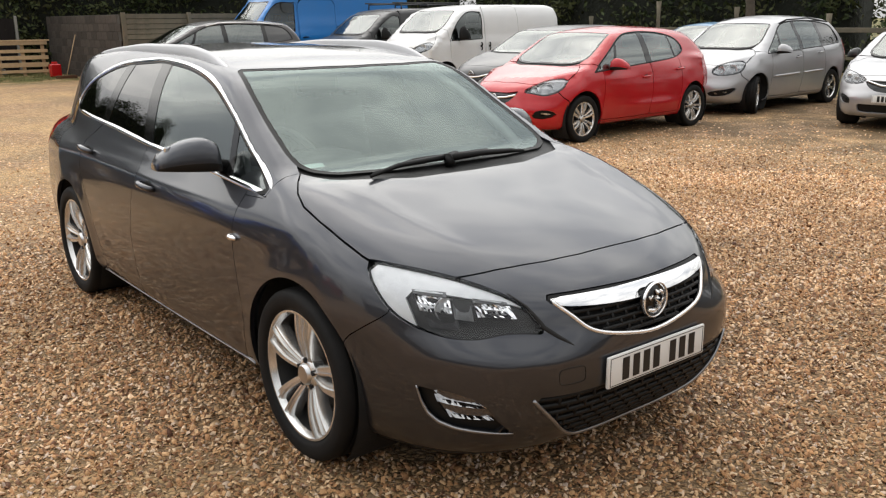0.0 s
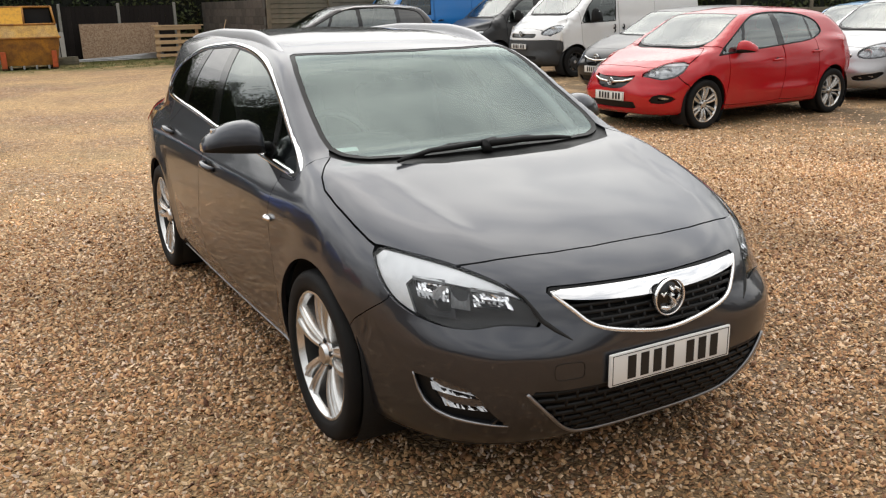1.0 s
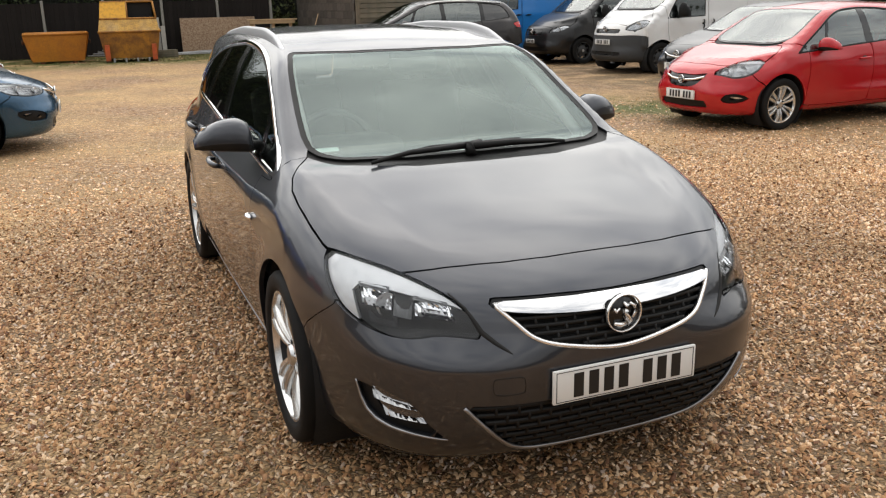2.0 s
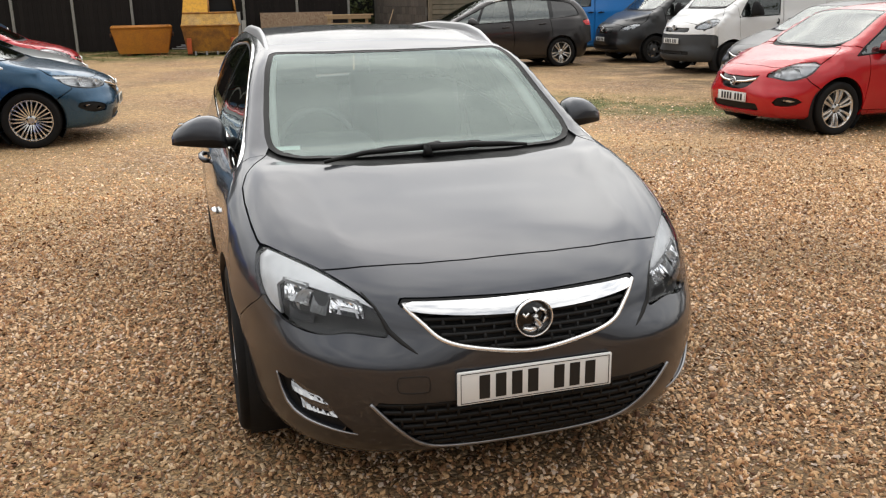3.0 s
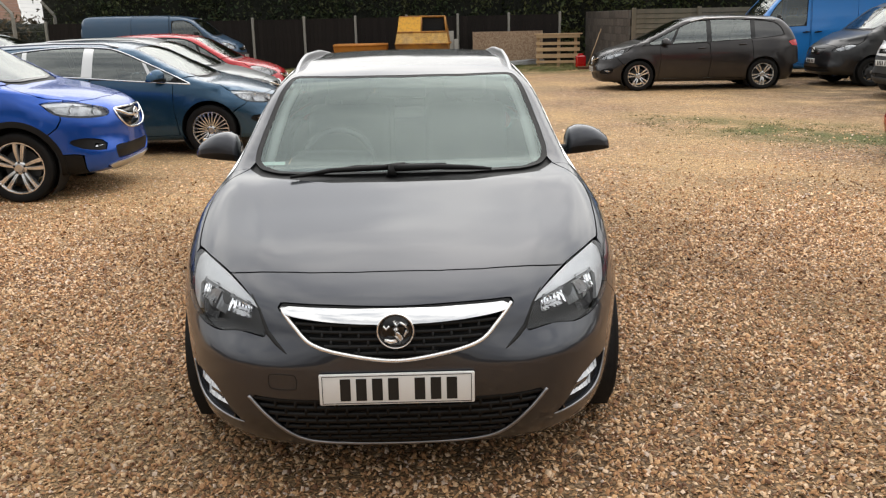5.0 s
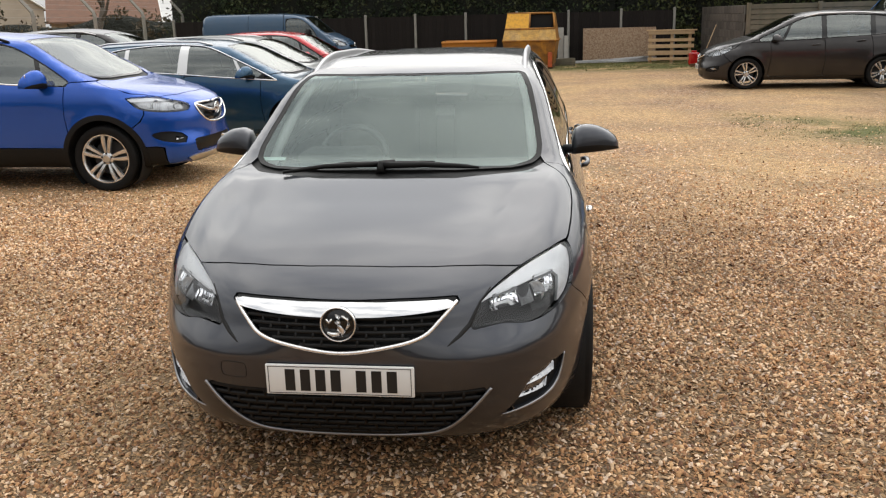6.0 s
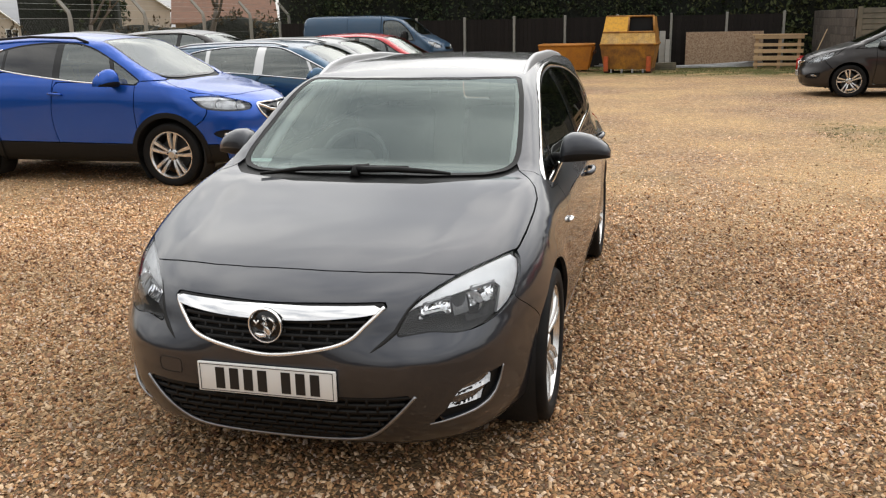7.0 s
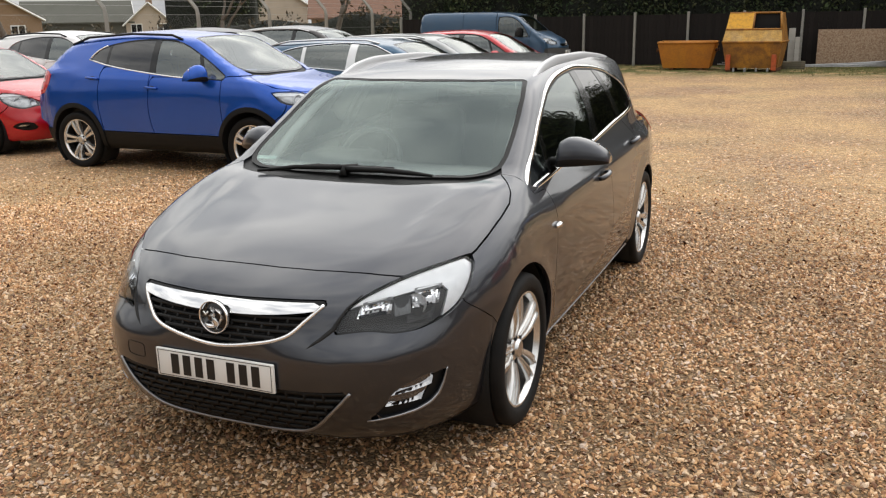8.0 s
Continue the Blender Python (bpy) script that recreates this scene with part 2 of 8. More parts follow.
def shell(f, c, rings=150, cap=40, around=64):
    """One half (x from nought up) of the body's skin as a grid: points and four-sided faces."""
    y0, y1, zc = c["spine"]
    st = [(y0, -math.sin(a), math.cos(a)) for a in np.linspace(math.pi / 2 - 0.004, 0, cap)]
    st += [(y, 0.0, 1.0) for y in np.linspace(y0, y1, rings)[1:-1]]
    st += [(y1, math.sin(a), math.cos(a)) for a in np.linspace(0, math.pi / 2 - 0.004, cap)]
    th = np.linspace(-math.pi / 2, math.pi / 2, around)
    o = np.array([[(0, y, zc)] * around for y, _, _ in st]).reshape(-1, 3)
    d = np.array([[(math.cos(t) * k, s, math.sin(t) * k) for t in th] for _, s, k in st]).reshape(-1, 3)
    lo, hi = np.zeros(len(o)), np.full(len(o), 3.2)
    steps = np.linspace(0.15, 3.2, 90)
    found = np.zeros(len(o), bool)
    for s in steps:
        out = (f(o + d * s) > 0) & ~found
        hi[out] = s
        lo[out] = s - 0.04
        found |= out
    for _ in range(26):
        mid = (lo + hi) / 2
        out = f(o + d * mid[:, None]) > 0
        hi, lo = np.where(out, mid, hi), np.where(out, lo, mid)
    v = o + d * hi[:, None]
    n = len(st)
    v[np.arange(n) * around, 0] = 0
    v[np.arange(n) * around + around - 1, 0] = 0
    q = [(i * around + j, i * around + j + 1, (i + 1) * around + j + 1, (i + 1) * around + j)
         for i in range(n - 1) for j in range(around - 1)]
    return v, q


def split(mesh, value, f=None):
    """Cuts a mesh along value(p) = 0: the part below nought, and the rest."""
    v, faces = mesh
    s = value(v)
    s = np.where(np.abs(s) < 1e-6, 1e-6, s)
    neg = s < 0
    pts, made, cuts = [], {}, []
    inside, outside = [], []

    def cut(a, b):
        key = (a, b) if a < b else (b, a)
        if key not in made:
            a, b = key
            made[key] = len(v) + len(cuts)
            cuts.append(v[a] + (v[b] - v[a]) * (s[a] / (s[a] - s[b])))
        return made[key]
    for face in faces:
        k = sum(bool(neg[i]) for i in face)
        if k == len(face):
            inside.append(face)
        elif k == 0:
            outside.append(face)
        else:
            a_side, b_side = [], []
            for i, a in enumerate(face):
                b = face[(i + 1) % len(face)]
                (a_side if neg[a] else b_side).append(a)
                if neg[a] != neg[b]:
                    m = cut(a, b)
                    a_side.append(m)
                    b_side.append(m)
            if len(a_side) > 2:
                inside.append(tuple(a_side))
            if len(b_side) > 2:
                outside.append(tuple(b_side))
    if cuts:
        more = np.array(cuts)
        if f is not None:
            zero = np.abs(more[:, 0]) < 1e-6
            more = settle(f, more, 2)
            more[zero, 0] = 0
        v = np.concatenate([v, more])
    return tidy(v, inside), tidy(v, outside)


def tidy(v, faces):
    if not faces:
        return np.zeros((0, 3)), []
    used = sorted({i for q in faces for i in q})
    at = {a: i for i, a in enumerate(used)}
    return v[used], [tuple(at[i] for i in q) for q in faces]


def outline(pts, angle=90.0, soft=0.0, keep=None):
    """A region of the skin: the inside of a polygon, seen across the body at an angle (0: from the front, 90: from the side)."""
    poly = np.array(pts, float)
    ca, sa = math.cos(radians(angle)), math.sin(radians(angle))

    def value(p):
        a = np.abs(p[:, 0]) * ca + p[:, 1] * sa if angle >= 0 else np.abs(p[:, 0])
        b = p[:, 2] if angle >= 0 else p[:, 1]
        d, inn = np.full(len(a), 9.0), np.zeros(len(a), bool)
        for i in range(len(poly)):
            (x0, y0), (x1, y1) = poly[i - 1], poly[i]
            ex, ey = x1 - x0, y1 - y0
            t = np.clip(((a - x0) * ex + (b - y0) * ey) / max(ex * ex + ey * ey, 1e-9), 0, 1)
            d = np.minimum(d, np.hypot(a - x0 - t * ex, b - y0 - t * ey))
            c = ((y0 > b) != (y1 > b)) & (a < (b - y0) * ex / (ey if abs(ey) > 1e-9 else 1e-9) + x0)
            inn ^= c
        out = np.where(inn, -d, d) - soft
        if keep is not None:
            out = np.where(keep(np.abs(p[:, 0]), p[:, 1], p[:, 2]), out, 1.0)
        return out
    return value


def spread(pts, n=8):
    """Rounds a closed polygon into a smooth one (Catmull-Rom); a point given twice stays a corner."""
    out = []
    m = len(pts)
    for i in range(m):
        p0, p1, p2, p3 = (np.array(pts[(i + k) % m], float) for k in (-1, 0, 1, 2))
        if np.allclose(p1, p2):
            continue
        if np.allclose(p0, p1):
            p0 = p1 * 2 - p2
        if np.allclose(p2, p3):
            p3 = p2 * 2 - p1
        for t in np.linspace(0, 1, n, endpoint=False):
            out.append(tuple(0.5 * (2 * p1 + (p2 - p0) * t + (2 * p0 - 5 * p1 + 4 * p2 - p3) * t * t + (3 * p1 - p0 - 3 * p2 + p3) * t ** 3)))
    return out


def circle(yc, zc, r, x0=0.4):
    return lambda p: np.where(np.abs(p[:, 0]) > x0, np.hypot(p[:, 1] - yc, p[:, 2] - zc) - r, 1.0)


def flat(pts, angle=45.0):
    """Places (x, y, z) as seen across the body at an angle."""
    ca, sa = math.cos(radians(angle)), math.sin(radians(angle))
    return [(x * ca + y * sa, z) for x, y, z in pts]


def islands(mesh):
    """The separate pieces of a mesh; slivers are dropped."""
    v, faces = mesh
    root = list(range(len(v)))

    def top(i):
        while root[i] != i:
            root[i] = root[root[i]]
            i = root[i]
        return i
    for t in faces:
        a = top(t[0])
        for i in t[1:]:
            root[top(i)] = a
    groups = {}
    for t in faces:
        groups.setdefault(top(t[0]), []).append(t)
    return [tidy(v, g) for g in groups.values() if len(g) > 3]


def on_side(f, y, z):
    """How far out the flank lies at each (y, z)."""
    lo, hi = np.full(len(y), 0.25), np.full(len(y), 1.25)
    for _ in range(28):
        mid = (lo + hi) / 2
        out = f(np.stack([mid, y, z], 1)) > 0
        hi, lo = np.where(out, mid, hi), np.where(out, lo, mid)
    return hi

# ---- meshes and parts ----
def link(name, verts, faces, mat, parent=None, label="", smooth=True, normals=None):
    """Points and faces as one mesh object under its thing. normals: one for each point, for the faces that came with them."""
    me = bpy.data.meshes.new(name)
    me.from_pydata([tuple(p) for p in verts], [], [tuple(q) for q in faces])
    for m in (mat if isinstance(mat, (list, tuple)) else [mat]):
        me.materials.append(m)
    me.polygons.foreach_set("use_smooth", [bool(smooth)] * len(me.polygons))
    if normals is not None:
        me.normals_split_custom_set(normals)
    me.update()
    ob = new(name, me)
    if parent is not None:
        ob.parent = parent
    if label:
        tagged(ob, label)
    return ob


def part(name, bm, mat, parent=None, label="", smooth=False):
    """A bmesh as one mesh object under a thing or a part."""
    me = bpy.data.meshes.new(name)
    bm.normal_update()
    bm.to_mesh(me)
    bm.free()
    for m in (mat if isinstance(mat, (list, tuple)) else [mat]):
        me.materials.append(m)
    me.polygons.foreach_set("use_smooth", [bool(smooth)] * len(me.polygons))
    if smooth:
        me.set_sharp_from_angle(angle=radians(38))
    me.update()
    ob = new(name, me)
    if parent is not None:
        ob.parent = parent
    if label:
        tagged(ob, label)
    return ob


def thing(name, label, category, m=None, group=""):
    ob = new(name)
    ob.empty_display_size = 0.2
    if m is not None:
        ob.matrix_world = m
    return tagged(ob, label, category, group)


def block(x0, x1, y0, y1, z0, z1, bevel=0.0, segs=2, bm=None):
    bm = bm or bmesh.new()
    r = bmesh.ops.create_cube(bm, size=1.0, matrix=Matrix.LocRotScale(((x0 + x1) / 2, (y0 + y1) / 2, (z0 + z1) / 2), None, (x1 - x0, y1 - y0, z1 - z0)))
    if bevel:
        edges = {e for v in r["verts"] for e in v.link_edges}
        bmesh.ops.bevel(bm, geom=list(edges), offset=bevel, segments=segs, affect="EDGES", profile=0.5)
    return bm


def lathe(profile, n=48, axis="x", close=False):
    """Turns (offset along the axis, radius) pairs about the x axis."""
    v, q, m = [], [], len(profile)
    for i in range(n):
        a = 2 * math.pi * i / n
        v += [(o, r * math.cos(a), r * math.sin(a)) for o, r in profile]
    for i in range(n):
        j = (i + 1) % n
        for k in range(m - 1 if not close else m):
            k2 = (k + 1) % m
            q.append((i * m + k, i * m + k2, j * m + k2, j * m + k))
    return v, q


def tube(pts, r, n=8, flat=1.0):
    """A round bar along points: verts and faces. flat: its height over its width."""
    pts = [Vector(p) for p in pts]
    v, q = [], []
    for i, p in enumerate(pts):
        t = (pts[min(i + 1, len(pts) - 1)] - pts[max(i - 1, 0)]).normalized()
        s = t.cross(Vector((0, 0, 1)))
        s = s.normalized() if s.length > 1e-4 else Vector((1, 0, 0))
        u = s.cross(t)
        rr = r[i] if isinstance(r, (list, tuple)) else r
        v += [tuple(p + s * rr * math.cos(2 * math.pi * k / n) + u * rr * flat * math.sin(2 * math.pi * k / n)) for k in range(n)]
    for i in range(len(pts) - 1):
        for k in range(n):
            q.append((i * n + k, i * n + (k + 1) % n, (i + 1) * n + (k + 1) % n, (i + 1) * n + k))
    q += [tuple(range(n))[::-1], tuple(range((len(pts) - 1) * n, len(pts) * n))]
    return v, q


def join(*meshes):
    v, q = [], []
    for a, b in meshes:
        o = len(v)
        v += [tuple(p) for p in a]
        q += [tuple(i + o for i in f) for f in b]
    return v, q


# ---- panels ----
def panel(name, mesh, f, mat, parent, sides="both", depth=0.014, push=0.0, label="", rim=True):
    """A cut piece of skin as a sheet with folded edges. sides: both halves in one mesh, or one half: 1 left, -1 right."""
    if not mesh[1]:
        return None
    if sides != "both":
        bits = islands(mesh)
        for other in bits[1:]:
            panel(name, other, f, mat, parent, sides, depth, push, label, rim)
        if not bits:
            return None
        mesh = bits[0]
    v, faces = mesh
    n = slope_of(f, v)
    v = v + n * push
    q = np.array(v)
    a = faces[len(faces) // 2]
    fn = np.cross(q[a[1]] - q[a[0]], q[a[2]] - q[a[0]])
    if np.dot(fn, n[a[0]]) < 0:
        faces = [t[::-1] for t in faces]
    count = {}
    for t in faces:
        for i in range(len(t)):
            e = (t[i], t[(i + 1) % len(t)])
            count[tuple(sorted(e))] = None if tuple(sorted(e)) in count else e
    edge = [e for e in count.values() if e is not None] if rim else []
    if sides == "both":
        edge = [e for e in edge if not (abs(q[e[0], 0]) < 1e-5 and abs(q[e[1], 0]) < 1e-5)]
    verts, quads, loops = [], [], []
    for s in ((1, -1) if sides == "both" else (sides,)):
        o = len(verts)
        flip = np.array([s, 1, 1])
        verts += [tuple(p) for p in v * flip]
        for t in faces:
            t = t if s > 0 else t[::-1]
            quads.append(tuple(i + o for i in t))
            loops += [tuple(n[i] * flip) for i in t]
        low = {}
        for e in edge:
            for i in e:
                if i not in low:
                    low[i] = len(verts)
                    verts.append(tuple((v[i] - n[i] * depth) * flip))
        for i, j in edge:
            t = (j + o, i + o, low[i], low[j])
            d = v[j] - v[i]
            out = np.cross(n[i], d) * -1
            out = out / max(np.linalg.norm(out), 1e-9) * flip
            t = t if s > 0 else t[::-1]
            quads.append(t)
            loops += [tuple(out)] * 4
    return link(name, verts, quads, mat, parent, label, True, loops)


def carve(mesh, value, f, gap=0.0):
    """Cuts a region out, with a gap round it: the region and the rest."""
    inside, rest = split(mesh, lambda p: value(p) + gap, f)
    if gap:
        _, rest = split(rest, lambda p: value(p) - gap, f)
    return inside, rest


# ---- wheels ----
def make_wheel(c):
    """The tyre, rim and hub of one wheel, its outer face towards +x. Returns name, mesh pairs, built once for a car."""
    r, w = c["wheel"]
    rim = c["rim"]
    h = w / 2
    tyre = [(-h * 0.80, rim * 0.97), (-h * 0.98, rim * 1.10), (-h, (rim + r) / 2), (-h * 0.96, r * 0.955), (-h * 0.84, r * 0.988)]
    for g in (-0.5, 0.0, 0.5):
        tyre += [(h * (g - 0.09), r), (h * (g - 0.05), r - 0.008), (h * (g + 0.05), r - 0.008), (h * (g + 0.09), r)]
    tyre += [(h * 0.84, r * 0.988), (h * 0.96, r * 0.955), (h, (rim + r) / 2 + 0.01), (h * 0.985, rim * 1.10), (h * 0.94, rim * 1.045), (h * 0.80, rim * 1.0)]
    tv, tq = lathe(tyre, 72)
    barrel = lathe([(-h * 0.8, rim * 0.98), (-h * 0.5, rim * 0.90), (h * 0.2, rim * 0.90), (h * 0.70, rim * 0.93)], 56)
    lip = lathe([(h * 0.66, rim * 0.92), (h * 0.80, rim * 0.945), (h * 0.88, rim * 0.97), (h * 0.88, rim * 1.005), (h * 0.80, rim * 1.01)], 72)
    spokes = []
    n, kind = c["spokes"]
    xo = h * 0.86

    def bar(a0, a1, r0, r1, w0, w1, x0, x1, thick=0.05):
        v = []
        for k in range(7):
            t = k / 6
            a, rr, ww = a0 + (a1 - a0) * t, r0 + (r1 - r0) * t, w0 + (w1 - w0) * t
            xx = x0 + (x1 - x0) * t + 0.012 * math.sin(math.pi * t)
            e, s = np.array([0, math.cos(a), math.sin(a)]), np.array([0, -math.sin(a), math.cos(a)])
            for du, dx in ((-1, -thick), (-1, -0.012), (-0.72, 0.0), (0.72, 0.0), (1, -0.012), (1, -thick)):
                v.append(tuple(e * rr + s * ww * du + np.array([xx + dx, 0, 0])))
        q = [(k * 6 + i, k * 6 + i + 1, k * 6 + i + 7, k * 6 + i + 6) for k in range(6) for i in range(5)]
        return v, q
    for i in range(n):
        a = 2 * math.pi * (i + 0.28) / n
        if kind == "twin":
            for s in (-1, 1):
                spokes.append(bar(a + s * 0.24, a + s * 0.165, rim * 0.20, rim * 0.975, rim * 0.060, rim * 0.100, xo - 0.034, xo - 0.006))
                spokes.append(bar(a + s * 0.20, a + s * 0.13, rim * 0.22, rim * 0.95, rim * 0.010, rim * 0.016, xo - 0.027, xo + 0.002, 0.02))
        elif kind == "pair":
            for s in (-1, 1):
                spokes.append(bar(a + s * 0.16, a + s * 0.11, rim * 0.2, rim * 0.97, rim * 0.035, rim * 0.045, xo - 0.03, xo - 0.006))
        elif kind == "split":
            for s in (-1, 1):
                spokes.append(bar(a, a + s * 0.22, rim * 0.2, rim * 0.97, rim * 0.05, rim * 0.035, xo - 0.03, xo - 0.006))
        elif kind == "steel":
            spokes.append(bar(a, a, rim * 0.55, rim * 0.93, rim * 0.10, rim * 0.13, xo - 0.05, xo - 0.07, 0.02))
        else:
            spokes.append(bar(a, a, rim * 0.2, rim * 0.97, rim * 0.055, rim * 0.075, xo - 0.03, xo - 0.006))
    hub = lathe([(xo - 0.075, rim * 0.27), (xo - 0.035, rim * 0.26), (xo - 0.026, rim * 0.21), (xo - 0.024, rim * 0.17)] if kind != "steel" else
                [(xo - 0.06, rim * 0.60), (xo - 0.05, rim * 0.56), (xo - 0.04, rim * 0.30), (xo - 0.02, rim * 0.25), (xo - 0.018, 0.001)], 40)
    cap = lathe([(xo - 0.03, rim * 0.175), (xo - 0.014, rim * 0.155), (xo - 0.010, rim * 0.135), (xo - 0.012, 0.001)], 32)
    disc = lathe([(-0.02, 0.001), (-0.02, rim * 0.70), (-0.04, rim * 0.70)], 40)
    holes = []
    for i in range(5):
        a = 2 * math.pi * i / 5 + 0.5
        v, q = lathe([(xo - 0.030, 0.0105), (xo - 0.022, 0.0105), (xo - 0.022, 0.001)], 8)
        holes.append(([(p[0], p[1] + rim * 0.215 * math.cos(a), p[2] + rim * 0.215 * math.sin(a)) for p in v], q))
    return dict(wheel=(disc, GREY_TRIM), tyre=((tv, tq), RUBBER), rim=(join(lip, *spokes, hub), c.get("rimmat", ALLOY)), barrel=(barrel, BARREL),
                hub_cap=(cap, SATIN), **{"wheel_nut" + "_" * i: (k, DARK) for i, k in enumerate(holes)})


def fit_wheels(c, car):
    built = make_wheel(c)
    sets = {k: None for k in built}
    steer = c.get("steer", 0)
    for i, y in enumerate(c["axles"]):
        for s in (1, -1):
            hubob = None
            for k in sets:
                if sets[k] is None:
                    (v, q), mat = built[k]
                    ob = link(k.strip("_"), v, q, mat, car, smooth=True)
                    ob.data.set_sharp_from_angle(angle=radians(40))
                    sets[k] = ob.data
                else:
                    ob = new(k.strip("_"), sets[k])
                if k == "wheel":
                    hubob = ob
                    ob.parent = car
                    ob.matrix_basis = Matrix.Translation((s * c["track"], y, c["wheel"][0] - 0.004)) @ pose(0, 0, 0, 23 * i + 9 * s, 0, (180 if s < 0 else 0) + (steer if i == 0 else 0))
                else:
                    ob.parent = hubob
                    ob.matrix_basis = Matrix()


def plain_plate(c, car, y, z, w=0.52, h=0.111, tilt=0.0, mat=None, face=-1, bars=7):
    """A number plate with plain bars in place of its characters."""
    bm = block(-w / 2, w / 2, -0.006, 0.006, -h / 2, h / 2, 0.005, 2)
    ob = part("number_plate", bm, mat or PLATE_WHITE, car, "white number plate with plain dark bars", True)
    ob.matrix_basis = pose(0, y, z, tilt, 0, 0)
    if w > 0.5:
        for x0, x1, z0, z1 in ((-0.25, 0.25, 0.0475, 0.0495), (-0.25, 0.25, -0.0495, -0.0475), (-0.25, -0.248, -0.0475, 0.0475), (0.248, 0.25, -0.0475, 0.0475)):
            part("plate_border", block(x0, x1, -0.0072, -0.0055, z0, z1), INK, ob)
    fw = w / 0.52
    x = -0.19 * fw
    for i in range(bars):
        bw = 0.050 * fw
        x0 = x + (0.035 * fw if i >= 4 else 0)
        v = [(x0, -0.0072, -0.0395 * h / 0.111), (x0 + bw * 0.70, -0.0072, -0.0395 * h / 0.111), (x0 + bw * 0.70, -0.0072, 0.0395 * h / 0.111), (x0, -0.0072, 0.0395 * h / 0.111)]
        link("plate_bar", v, [(0, 1, 2, 3)], INK, ob, smooth=False)
        x += 0.0535 * fw
    return ob


def make_mirror(c, car, s, mat):
    """A door mirror: a tapering painted shell over a black base, an arm and the glass."""
    x, y, z, w, h, d = c["mirror"]
    rings, n = 16, 24
    v = []
    for i in range(rings):
        t = i / (rings - 1)
        rise = 0.80 + 0.20 * min(1.0, t / 0.22) ** 0.7 if t < 0.22 else 1 - 0.66 * ((t - 0.22) / 0.78) ** 2.2
        hh, low_z = h * rise, z - h * 0.5 + 0.10 * h * t
        dd = d * (1 - 0.35 * t * t)
        if i in (0, rings - 1):
            hh, dd = hh * 0.72, dd * 0.70
        for k in range(n):
            a = 2 * math.pi * k / n
            ca, sa = math.cos(a), math.sin(a)
            up = 0.80 if sa > 0 else 0.35
            yy = min(math.copysign(abs(ca) ** 0.70, ca) * dd / 2, 0.22 * d)
            zz = math.copysign(abs(sa) ** up, sa)
            v.append((s * (x - w / 2 + t * w), y + yy + 0.075 * t * t, low_z + hh * 0.30 + zz * hh * (0.70 if sa > 0 else 0.30)))
    top, low = [], []
    for i in range(rings - 1):
        for k in range(n):
            q = (i * n + k, i * n + (k + 1) % n, (i + 1) * n + (k + 1) % n, (i + 1) * n + k)
            (low if n * 0.475 <= k < n * 0.96 else top).append(q if s > 0 else q[::-1])
    top += [tuple(range(n))[::-s], tuple(range((rings - 1) * n, rings * n))[::s]]
    ob = link("door_mirror", v, top, mat, car)
    link("mirror_base", v, low, BLACK_TRIM, ob)
    tv, tq = tube([(s * (x - w * 0.66), y + 0.0, z - h * 0.36), (s * (x - w * 0.45), y, z - h * 0.32), (s * (x - w * 0.2), y, z - h * 0.22)], [0.034, 0.030, 0.024], 10, 0.7)
    link("mirror_arm", tv, tq, BLACK_TRIM, ob)
    bm = block(s * x - w * 0.36, s * x + w * 0.30, y + d * 0.235, y + d * 0.26, z - h * 0.30, z + h * 0.30, 0.006)
    part("mirror_glass", bm, CHROME, ob)


